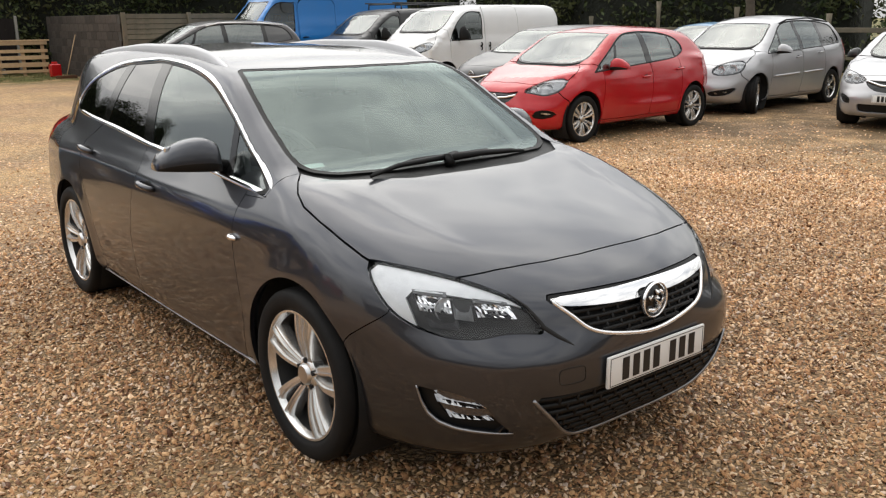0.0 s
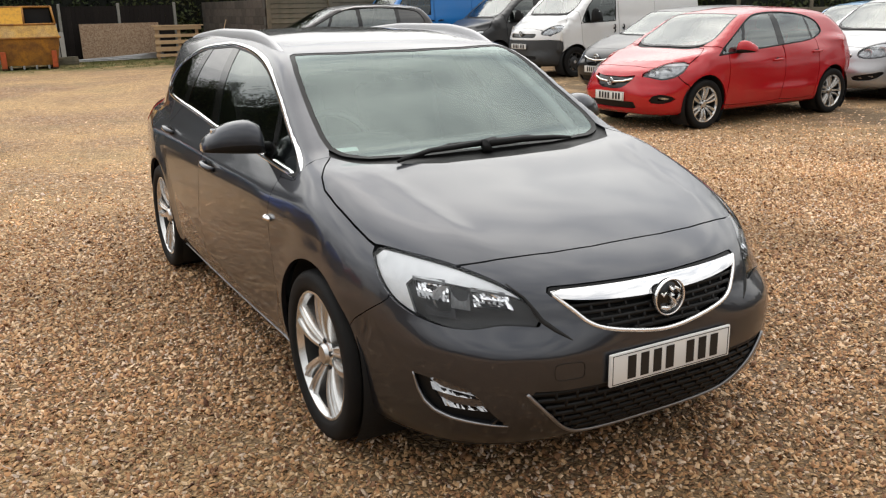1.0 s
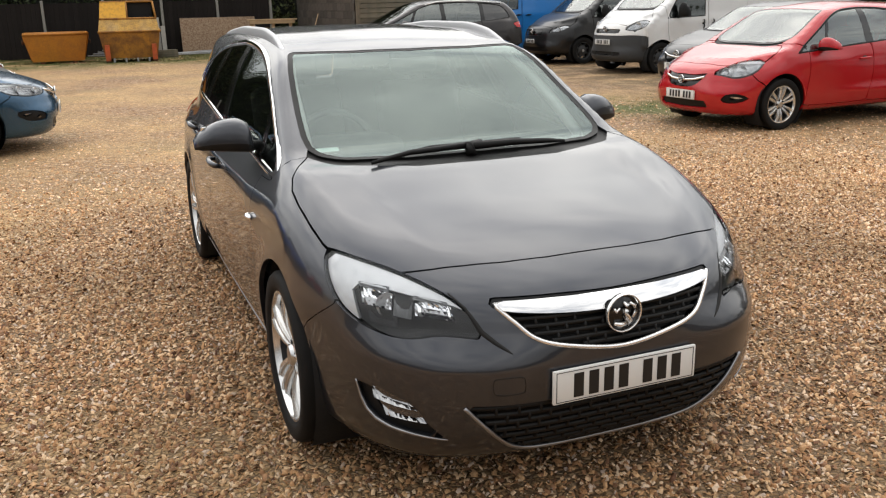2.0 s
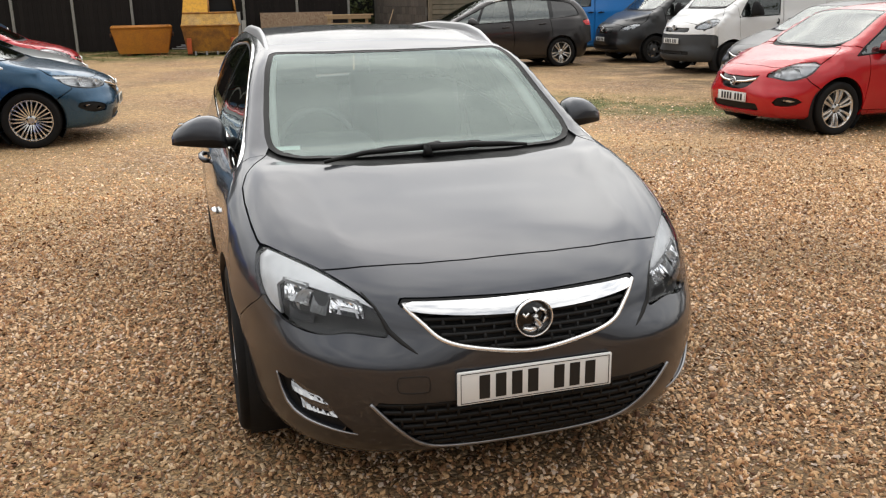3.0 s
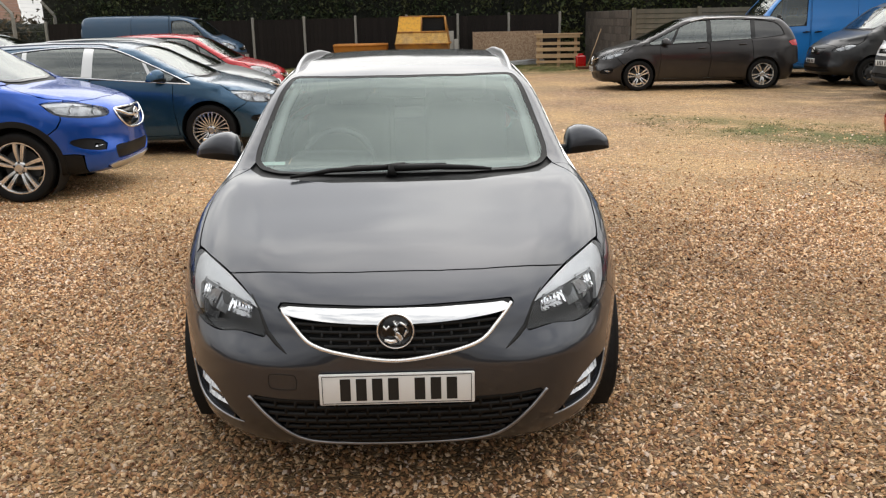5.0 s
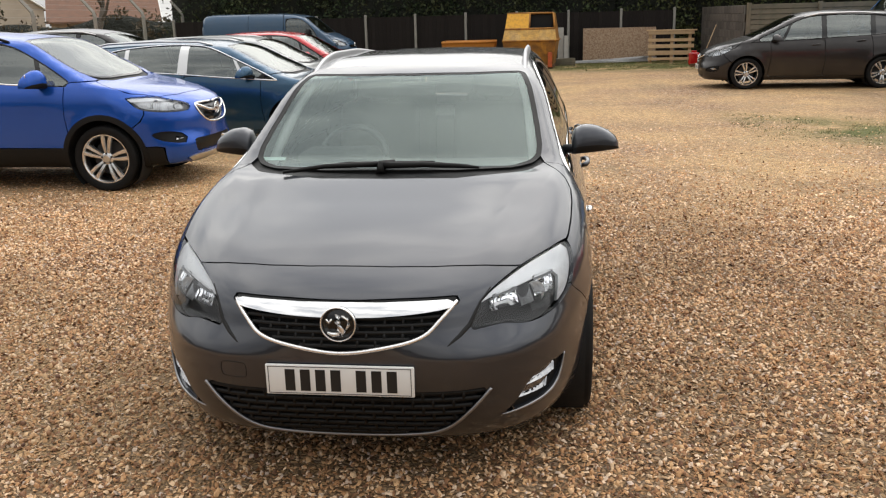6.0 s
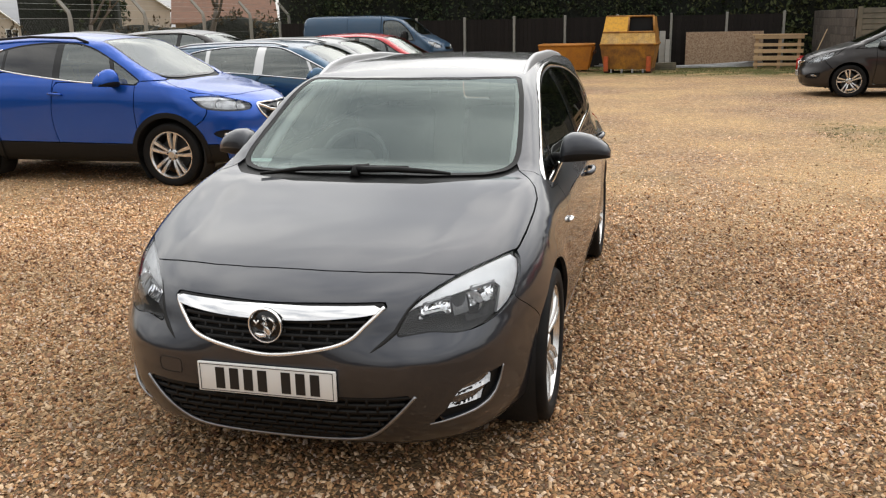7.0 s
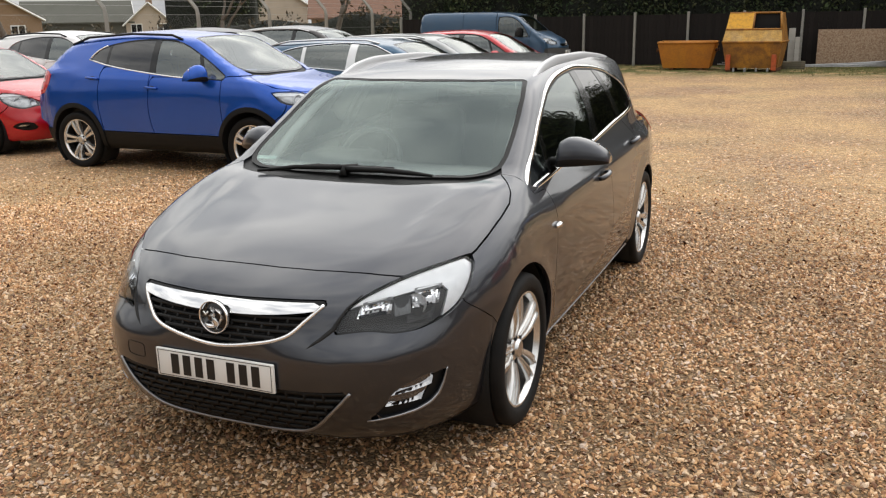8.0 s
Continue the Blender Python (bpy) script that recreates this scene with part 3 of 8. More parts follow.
def make_seats(c, car):
    """Seats, dashboard, steering wheel and the cabin's lining."""
    wx, base, front, back = c["seats"]
    for s in (1, -1):
        for y, big in ((front, 1.0), (back, 1.0)):
            bm = block(s * wx - 0.25, s * wx + 0.25, y - 0.30, y + 0.22, base - 0.15, base + 0.02, 0.06, 3)
            seat = part("seat", bm, CLOTH, car, smooth=True)
            bm = block(-0.25, 0.25, -0.07, 0.07, 0, 0.58, 0.055, 3)
            b = part("backrest", bm, CLOTH, seat, smooth=True)
            b.matrix_basis = pose(s * wx, y + 0.25, base - 0.02, -16)
            bm = block(-0.13, 0.13, -0.045, 0.045, 0.60, 0.79, 0.04, 3)
            for k in (-0.05, 0.05):
                bmesh.ops.create_cone(bm, segments=8, radius1=0.007, radius2=0.007, depth=0.1, matrix=Matrix.Translation((k, 0, 0.58)))
            b = part("headrest", bm, CLOTH, seat, smooth=True)
            b.matrix_basis = pose(s * wx, y + 0.25, base - 0.02, -14)
    y, z, hw = c["dash"]
    bm = block(-hw, hw, y - 0.30, y + 0.28, z - 0.28, z - 0.02, 0.07, 3)
    part("dashboard", bm, CABIN, car, smooth=True)
    bm = block(-wx - 0.20, -wx + 0.20, y - 0.02, y + 0.25, z - 0.07, z + 0.05, 0.05, 3)
    part("instrument_hood", bm, CABIN, car, smooth=True)
    ring = [(0.185 * math.cos(a), 0.185 * math.sin(a), 0) for a in np.linspace(0, 2 * math.pi, 37)]
    v, q = join(tube(ring, 0.016, 8), tube([(-0.18, 0, 0), (0, -0.02, -0.03), (0.18, 0, 0)], 0.02, 8), tube([(0, -0.18, 0), (0, 0, -0.03)], 0.02, 8),
                lathe([(0.0, 0.07), (0.02, 0.06), (0.03, 0.001)], 20))
    sw = link("steering_wheel", v, q, WHEEL_LEATHER, car)
    sw.matrix_basis = pose(-wx, y + 0.42, z - 0.05, 62, 0, 0)
    if "cabin_mirror" in c:
        yy, zz = c["cabin_mirror"]
        bm = block(-0.12, 0.12, yy, yy + 0.03, zz - 0.035, zz + 0.035, 0.015, 2)
        part("cabin_mirror", bm, CABIN, car, smooth=True)
    f0, f1 = c["floorpan"]
    bm = block(-c["wide"] + 0.18, c["wide"] - 0.18, f0, f1, c["floor"] + 0.06, c["floor"] + 0.12)
    part("cabin_floor", bm, DARK, car)
    if c.get("boot"):
        y0, y1, z1 = c["boot"]
        bm = block(-c["wide"] + 0.22, c["wide"] - 0.22, y0, y1, c["floor"] + 0.12, z1, 0.03)
        part("load_cover", bm, CABIN, car)


def on_front(f, x, z):
    """How far back the nose lies at each (x, z)."""
    lo, hi = np.full(len(x), -0.4), np.full(len(x), 1.2)
    ys = np.linspace(-0.3, 1.2, 90)
    done = np.zeros(len(x), bool)
    for y in ys:
        inn = (f(np.stack([x, x * 0 + y, z], 1)) < 0) & ~done
        hi[inn], lo[inn] = y, y - 0.02
        done |= inn
    for _ in range(20):
        mid = (lo + hi) / 2
        inn = f(np.stack([x, mid, z], 1)) < 0
        hi, lo = np.where(inn, mid, hi), np.where(inn, lo, mid)
    return hi


def facets(f, pts, deep, step, side, tall=0.009, bowl=0.012, lean=0.5, seed=4):
    """A dished reflector of many small flat mirrors behind the skin. pts: its upper edge, then back along its lower edge, across the nose at 45 degrees."""
    rng = np.random.default_rng(seed)
    half = len(pts) // 2
    top, low = np.array(pts[:half]), np.array(pts[half:][::-1])
    nu = max(3, round(abs(top[0, 0] - top[-1, 0]) / step))
    nv = max(2, round(abs(top[:, 1] - low[:, 1]).max() / tall))
    k = math.sqrt(0.5)
    u = np.linspace(0, 1, nu + 1)
    edge = [np.stack([np.interp(u * (half - 1), range(half), e[:, i]) for i in (0, 1)], 1) for e in (top, low)]
    w = np.linspace(0, 1, nv + 1)[:, None, None]
    grid = (edge[0][None] * (1 - w) + edge[1][None] * w).reshape(-1, 2)
    uu, ww = np.tile(u, nv + 1), np.repeat(np.linspace(0, 1, nv + 1), nu + 1)
    a, z = grid[:, 0], grid[:, 1]
    lo, hi = np.full(len(a), -1.0), np.full(len(a), 0.3)
    for _ in range(22):
        b = (lo + hi) / 2
        inn = f(np.stack([k * a - k * b, k * a + k * b, z], 1)) < 0
        hi, lo = np.where(inn, b, hi), np.where(inn, lo, b)
    rib = 0.0012 * (np.arange(len(a)) % (nu + 1) % 2)
    height = abs(top[0, 1] - low[0, 1])
    b = hi + deep + bowl * (1 - (2 * uu - 1) ** 2) * (1 - (2 * ww - 1) ** 2) + lean * height * (0.5 - ww) + rib + rng.normal(0, 0.0006, len(a))
    v = [(side * k * (m - n), k * (m + n), h) for m, n, h in zip(a, b, z)]
    q = [(r * (nu + 1) + c, r * (nu + 1) + c + 1, (r + 1) * (nu + 1) + c + 1, (r + 1) * (nu + 1) + c) for r in range(nv) for c in range(nu)]
    return v, q if side < 0 else [p[::-1] for p in q]


def make_badge(car, y, z, r):
    """A round emblem as plain shapes: a bright ring, a dark field and a bright curved stroke."""
    v, q = lathe([(0.0, r * 1.0), (0.008, r * 0.99), (0.011, r * 0.955), (0.008, r * 0.915), (0.003, r * 0.90)], 40)
    ring = link("emblem", v, q, BRIGHT, car, "round chrome emblem on a dark field")
    ring.matrix_basis = pose(0, y, z, 0, 0, -90)
    v, q = lathe([(-0.012, r * 0.95), (0.003, r * 0.86), (0.004, 0.001)], 32)
    link("emblem_field", v, q, GLOSS_BLACK, ring)
    k = r / 0.058
    body = tube([(0.008, a * k, b * k) for a, b in ((-0.006, 0.034), (0.006, 0.026), (0.000, 0.008), (0.004, -0.010), (0.016, -0.024), (0.012, -0.040))], [0.004 * k, 0.011 * k, 0.014 * k, 0.013 * k, 0.012 * k, 0.006 * k], 8, 0.8)
    wing = tube([(0.008, a * k, b * k) for a, b in ((-0.034, -0.026), (-0.016, -0.032), (0.004, -0.030))], [0.006 * k, 0.010 * k, 0.008 * k], 8, 0.8)
    tail = tube([(0.008, a * k, b * k) for a, b in ((0.014, 0.030), (0.032, 0.020), (0.036, 0.000), (0.026, -0.016))], [0.005 * k, 0.007 * k, 0.007 * k, 0.004 * k], 8, 0.8)
    flag = tube([(0.008, a * k, b * k) for a, b in ((-0.036, 0.018), (-0.028, 0.006), (-0.018, 0.018))], [0.004 * k] * 3, 6)
    v, q = join(body, wing, tail, flag)
    link("emblem_stroke", v, q, BRIGHT, ring)

def make_car(name, c, m, mat, label, category="car", group="", hero=False):
    """A car with its skin cut into panels, glass and lamps; wheels, mirrors, plates and seats."""
    car = thing(name, label, category, m, group)
    f = field(c)
    rings, cap, around = c.get("grid", (70, 22, 36))
    rest = shell(f, c, rings, cap, around)
    g = 0.0018 if hero else 0.005
    under, rest = split(rest, lambda p: p[:, 2] - c["floor"] - 0.012, f)
    panel("underbody", under, f, DARK, car, rim=False)
    for y in c["axles"]:
        _, rest = split(rest, circle(y, c["wheel"][0] + 0.01, c["arch"], 0.5), f)
        if c.get("cladding"):
            w = c["cladding"]
            for s in (1, -1):
                ring, rest2 = split(rest, circle(y, c["wheel"][0] + 0.01, c["arch"] + w, 0.5), f)
                panel("arch_moulding", ring, f, BLACK_TRIM, car, s, 0.03, 0.012)
            rest = rest2
    for i, y in enumerate(c["axles"]):
        r = c["arch"]
        prof = [(c["wide"] - 0.03, r + 0.012), (c["wide"] - 0.30, r + 0.012), (c["wide"] - 0.32, 0.12)]
        v, q = lathe(prof, 40)
        for s in (1, -1):
            ok = [t for t in q if min(v[k][2] for k in t) > -r * 0.75]
            link("arch_liner", [(s * p[0], p[1] + y, p[2] + c["wheel"][0] + 0.01) for p in v], ok, DARK, car)
    # glass
    ws, rest = carve(rest, c["ws"], f)
    rim, clear = carve(ws, lambda p: -(c["ws"](p) + c.get("frit", 0.03)), f)
    panel("windscreen", clear, f, SCREEN_GLASS if hero else FAR_SCREEN, car, "both", 0.004, -0.003, rim=False).visible_shadow = False
    panel("windscreen_border", rim, f, BLACK_TRIM if hero else GLOSS_BLACK, car, "both", 0.01, -0.002)
    if "cowl_panel" in c:
        piece, rest = carve(rest, c["cowl_panel"], f)
        panel("cowl_panel", piece, f, BLACK_TRIM, car, "both", 0.02, -0.012)
    dlo, rest = carve(rest, c["dlo"], f, 0.001)
    trim = c.get("dlotrim", 0.012)
    ring, inner = carve(dlo, lambda p: -(c["dlo"](p) + trim), f)
    posts = c["posts"]
    pv = lambda p: np.minimum.reduce([k(p) for k in posts])
    post, panes = carve(inner, pv, f)
    for s in (1, -1):
        panel("window_seal", ring, f, BLACK_TRIM, car, s, 0.012, -0.001)
        line = np.array(c["dloline"] + c["dloline"][:1])
        if hero:
            run = np.concatenate([[0], np.cumsum(np.hypot(*np.diff(line, axis=0).T))])
            even = np.linspace(0, run[-1], 260)
            line = np.stack([np.interp(even, run, line[:, i]) for i in range(2)], 1)
        xs = on_side(f, line[:, 0], line[:, 1])
        if hero:
            for _ in range(60):
                xs[:-1] = (np.roll(xs[:-1], 1) + 2 * xs[:-1] + np.roll(xs[:-1], -1)) / 4
            xs[-1] = xs[0]
        first, last = c.get("trimspan", (0, len(line)))
        v, q = tube([(s * (a - c.get("trimsink", 0.45) * c["trimsize"]), y, z) for a, (y, z) in list(zip(xs, line))[first:last]], c["trimsize"], 8)
        link("window_trim", v, q, c.get("trimmat", BLACK_TRIM), car)
        panel("window_pillar", post, f, c.get("postmat", GLOSS_BLACK), car, s, 0.012, -0.002)
        left = panes
        for i, y in enumerate(c["panes"]):
            front, left = split(left, lambda p: p[:, 1] - y, f)
            ob = panel("side_window", front, f, c.get("glass", (SIDE_GLASS,) * 9)[i], car, s, 0.004, -0.004, rim=False)
            if ob:
                ob.visible_shadow = False
    if "rearwin" in c:
        rear, rest = carve(rest, c["rearwin"], f, 0.002)
        ob = panel("rear_window", rear, f, DARK_GLASS, car, "both", 0.004, -0.003, rim=False)
        if ob:
            ob.visible_shadow = False
    # lamps
    lamp, rest = carve(rest, c["lamp"], f, 0.002)
    brow, low = carve(lamp, c["brow"], f)
    for s in (1, -1):
        head = panel("headlight", lamp, f, LENS, car, s, 0.006, 0.001, "clear headlight lens over silver reflectors", rim=False)
        head.visible_shadow = False
        panel("lamp_brow", brow, f, LAMP_SILVER, head, s, 0.02, -0.018)
        panel("lamp_bowl", low, f, LAMP_DARK if hero else LAMP_SHADE, head, s, 0.03, -0.03)
        if not hero:
            core, _ = carve(low, lambda p: c["lamp"](p) + 0.022, f)
            panel("reflector", core, f, LAMP_GREY, head, s, 0.02, -0.020)
        for pts, deep, step, mat_ in c.get("facets", ()):
            v, q = facets(f, pts, deep, step, s)
            tagged(link("reflector_panel", v, q, mat_, head, smooth=False), kind="stuff")
        for x, y, z, r in c["bulbs"]:
            v, q = lathe([(0.03, 0.004), (0.022, r * 0.35), (0.008, r * 0.72), (-0.008, r * 0.95), (-0.002, r), (-0.012, r * 1.06)], 28)
            ob = link("reflector", v, q, LAMP_SILVER, head)
            n = slope_of(f, np.array([(x, y, z)]))[0]
            aim = Vector((s * n[0] * 0.5, -1, 0.1)).to_track_quat("-X", "Z").to_matrix().to_4x4()
            ob.matrix_basis = Matrix.Translation((s * x, y + 0.012, z)) @ aim
    if "tail_lamp" in c:
        tl, rest = carve(rest, c["tail_lamp"], f, 0.002)
        for s in (1, -1):
            panel("tail_lamp", tl, f, RED_LENS, car, s, 0.01, 0.002)
    for item in c.get("insets", ()):
        nm, region, im, both, push, lab = item
        if nm == "fog_recess" and not hero:
            piece, rest = carve(rest, lambda p: region(p) + 0.033, f, 0.001)
            for s in (1, -1):
                panel("fog_lamp", piece, f, LAMP_FACET, car, s, 0.03, -0.008)
        piece, rest = carve(rest, region, f, 0.001)
        for s in (("both",) if both else (1, -1)):
            panel(nm, piece, f, im, car, s, 0.03, push, lab)
    for item in c.get("panels", ()):
        nm, region, both = item[:3]
        piece, rest = carve(rest, region, f, item[4] if len(item) > 4 else g)
        for s in (("both",) if both else (1, -1)):
            panel(nm, piece, f, (item[3] if len(item) > 3 else None) or mat, car, s, 0.02)
    panel("body_shell", rest, f, mat, car, "both", 0.02)
    for s in (1, -1):
        make_mirror(c, car, s, c.get("mirrormat", mat))
    fit_wheels(c, car)
    if "chromebar" in c:
        pts = [(x, z) for x, z in c["chromebar"]]
        run = [(-x, z) for x, z in pts] + [(x, z) for x, z in pts[::-1][1:]]
        line = np.array([(np.interp(t, range(len(run)), [p[0] for p in run]), np.interp(t, range(len(run)), [p[1] for p in run])) for t in np.linspace(0, len(run) - 1, 33)])
        v, q = tube([(x, y - 0.006, z) for (x, z), y in zip(line, on_front(f, line[:, 0], line[:, 1]))], 0.011, 8, 1.3)
        link("grille_bar", v, q, CHROME, car, "bright chrome grille bar")
    if "frame" in c:
        pts = np.array(spread([(-x, z) for x, z in c["frame"]] + [(x, z) for x, z in c["frame"][::-1]], 4) )
        pts = np.vstack([pts, pts[:1]])
        v, q = tube([(x, y - 0.004, z) for (x, z), y in zip(pts, on_front(f, pts[:, 0], pts[:, 1]))], 0.010, 8)
        link("grille_frame", v, q, CHROME, car)
    if "badge" in c:
        x, z, r = c["badge"]
        make_badge(car, on_front(f, np.array([x]), np.array([z]))[0] - 0.016, z, r)
    if "plate" in c:
        plain_plate(c, car, *c["plate"])
    if hero:
        for s in (1, -1):
            v, q = tube([(s * x, y, z) for x, y, z in ((0.632, 1.36, 1.00), (0.618, 1.55, 1.12), (0.595, 1.75, 1.235), (0.555, 1.96, 1.335))], [0.024, 0.026, 0.024, 0.020], 8)
            link("pillar_lining", v, q, PILLAR_LINING, car)
    if "seats" in c:
        make_seats(c, car)
    for y, z in c.get("handles", ()):
        for s in (1, -1):
            p = settle(f, np.array([(0.9, y, z)]), 6)[0]
            n = slope_of(f, p[None])[0]
            h = 0.085
            pts = [(p[0] + n[0] * k, y + t * h, z + n[2] * k + 0.006 * t) for t, k in ((-1, 0.0), (-0.9, 0.022), (-0.4, 0.034), (0.3, 0.036), (0.85, 0.026), (1, 0.0))]
            if c.get("upright"):
                pts = [(p[0] + n[0] * k, y, z + t * h) for t, k in ((-1, 0.0), (-0.9, 0.022), (-0.4, 0.03), (0.3, 0.03), (0.85, 0.024), (1, 0.0))]
            v, q = tube([(s * a, b, d) for a, b, d in pts], [0.010, 0.013, 0.014, 0.014, 0.012, 0.009], 10, 1.1)
            hd = link("door_handle", v, q, c.get("handlemat", mat), car)
            # black disc on the skin gives the shade of the hollow behind the handle
            bm = bmesh.new()
            bmesh.ops.create_uvsphere(bm, u_segments=16, v_segments=8, radius=1.0)
            for vv in bm.verts:
                vv.co = (s * (p[0] - 0.002 + vv.co.x * 0.004), y + vv.co.y * 0.045, z + vv.co.z * 0.028)
            part("handle_recess", bm, BLACK_TRIM, hd, smooth=True)
    for pts, r, rm in c.get("rails", ()):
        for s in (1, -1):
            p = settle(f, np.array([(a, b, d) for a, b, d, _ in pts]), 6)
            p = p + slope_of(f, p) * np.array([h for *_, h in pts])[:, None]
            v, q = tube([(s * a, b, d) for a, b, d in p], r, 10, 0.9)
            link("roof_rail", v, q, rm, car)
    for y0, z0, y1, z1 in c.get("mouldings", ()):
        for s in (1, -1):
            p = settle(f, np.array([(0.9, y0 + (y1 - y0) * t, z0 + (z1 - z0) * t) for t in np.linspace(0, 1, 12)]), 6)
            v, q = tube([(s * a, b, d) for a, b, d in p], [0.004] + [0.020] * 10 + [0.004], 8)
            link("side_moulding", v, q, mat, car)
    for pts, r, wm in c.get("wipers", ()):
        v, q = tube(pts, r, 8)
        link("wiper", v, q, wm, car)
    return car, f
ESTATE = dict(
    L=4.70, cowl=0.85, axles=(0.93, 3.615), wheel=(0.328, 0.225), track=0.775, arch=0.36, flare=0.010, floor=0.19,
    side=[(0.18, 0.80), (0.26, 0.855), (0.40, 0.880), (0.55, 0.890), (0.70, 0.886), (0.80, 0.878), (0.88, 0.858), (0.94, 0.822), (1.0, 0.775), (1.05, 0.72)],
    plan=[(0.0, -0.03), (0.6, -0.02), (1.2, 0.0), (2.5, 0.01), (3.7, 0.0), (4.2, -0.055), (4.7, -0.17)],
    nose=[(0.18, 0.14), (0.26, 0.06), (0.36, 0.015), (0.48, 0.0), (0.58, 0.005), (0.66, 0.03), (0.74, 0.085), (0.82, 0.20), (1.0, 0.6)],
    tail=[(0.2, 4.58), (0.4, 4.68), (0.6, 4.69), (0.8, 4.66), (1.0, 4.62)],
    bow=(0.75, 2.75), bowlow=(1.0, 4.1), shelf=(0.530, 0.115),
    deck=[(0.0, 0.73), (0.2, 0.80), (0.4, 0.865), (0.7, 0.935), (1.15, 1.015), (1.4, 1.02), (3.0, 1.0), (4.7, 1.0)], crown=[(0.2, 0.10), (0.5, 0.08), (1.1, 0.015), (4.0, 0.0)],
    top=[(0.6, 0.72), (1.06, 0.97), (1.5, 1.205), (1.86, 1.385), (2.1, 1.430), (2.5, 1.466), (3.1, 1.472), (3.7, 1.44), (4.05, 1.405), (4.25, 1.26), (4.47, 1.0), (4.7, 0.8)],
    roofcrown=[(1.2, 0.04), (1.7, 0.05), (2.15, 0.055), (4.0, 0.055)], wsbow=0.03, roofmid=2.6,
    gh=[(0.88, 0.852), (0.94, 0.812), (1.0, 0.778), (1.06, 0.757), (1.157, 0.720), (1.28, 0.672), (1.34, 0.642), (1.39, 0.612), (1.46, 0.565)],
    ghplan=[(0.9, -0.01), (1.5, 0.0), (1.9, 0.018), (2.4, 0.042), (3.2, 0.050), (3.6, 0.028), (4.0, -0.045), (4.3, -0.14), (4.7, -0.30)], swell=[(0.85, 0.0), (1.0, 1.0), (1.12, 1.0), (1.40, 0.25)],
    kcorner=0.16, kroof=[(1.2, 0.05), (1.9, 0.05), (2.4, 0.05)], kdeck=0.05, kbelt=0.04, spine=(1.0, 3.8, 0.60),
    ridge=True, creases=[(0.80, 0.035, 0.008, 1.2, 4.6)],
)
front_only = lambda x, y, z: y < 0.62
up_front = lambda x, y, z: (y < 2.3) & (z > 0.7)
flank = lambda x, y, z: x > 0.45
rear_only = lambda x, y, z: y > 3.7
DLO = [(1.205, 0.945), (1.205, 0.945), (1.573, 0.967), (1.93, 0.989), (2.40, 1.015), (2.95, 1.057), (3.50, 1.085), (3.68, 1.095), (3.70, 1.12), (3.68, 1.175), (3.53, 1.272), (3.20, 1.365),
       (2.80, 1.40), (2.60, 1.404), (2.25, 1.38), (1.96, 1.323), (1.71, 1.22), (1.49, 1.10), (1.225, 0.975)]
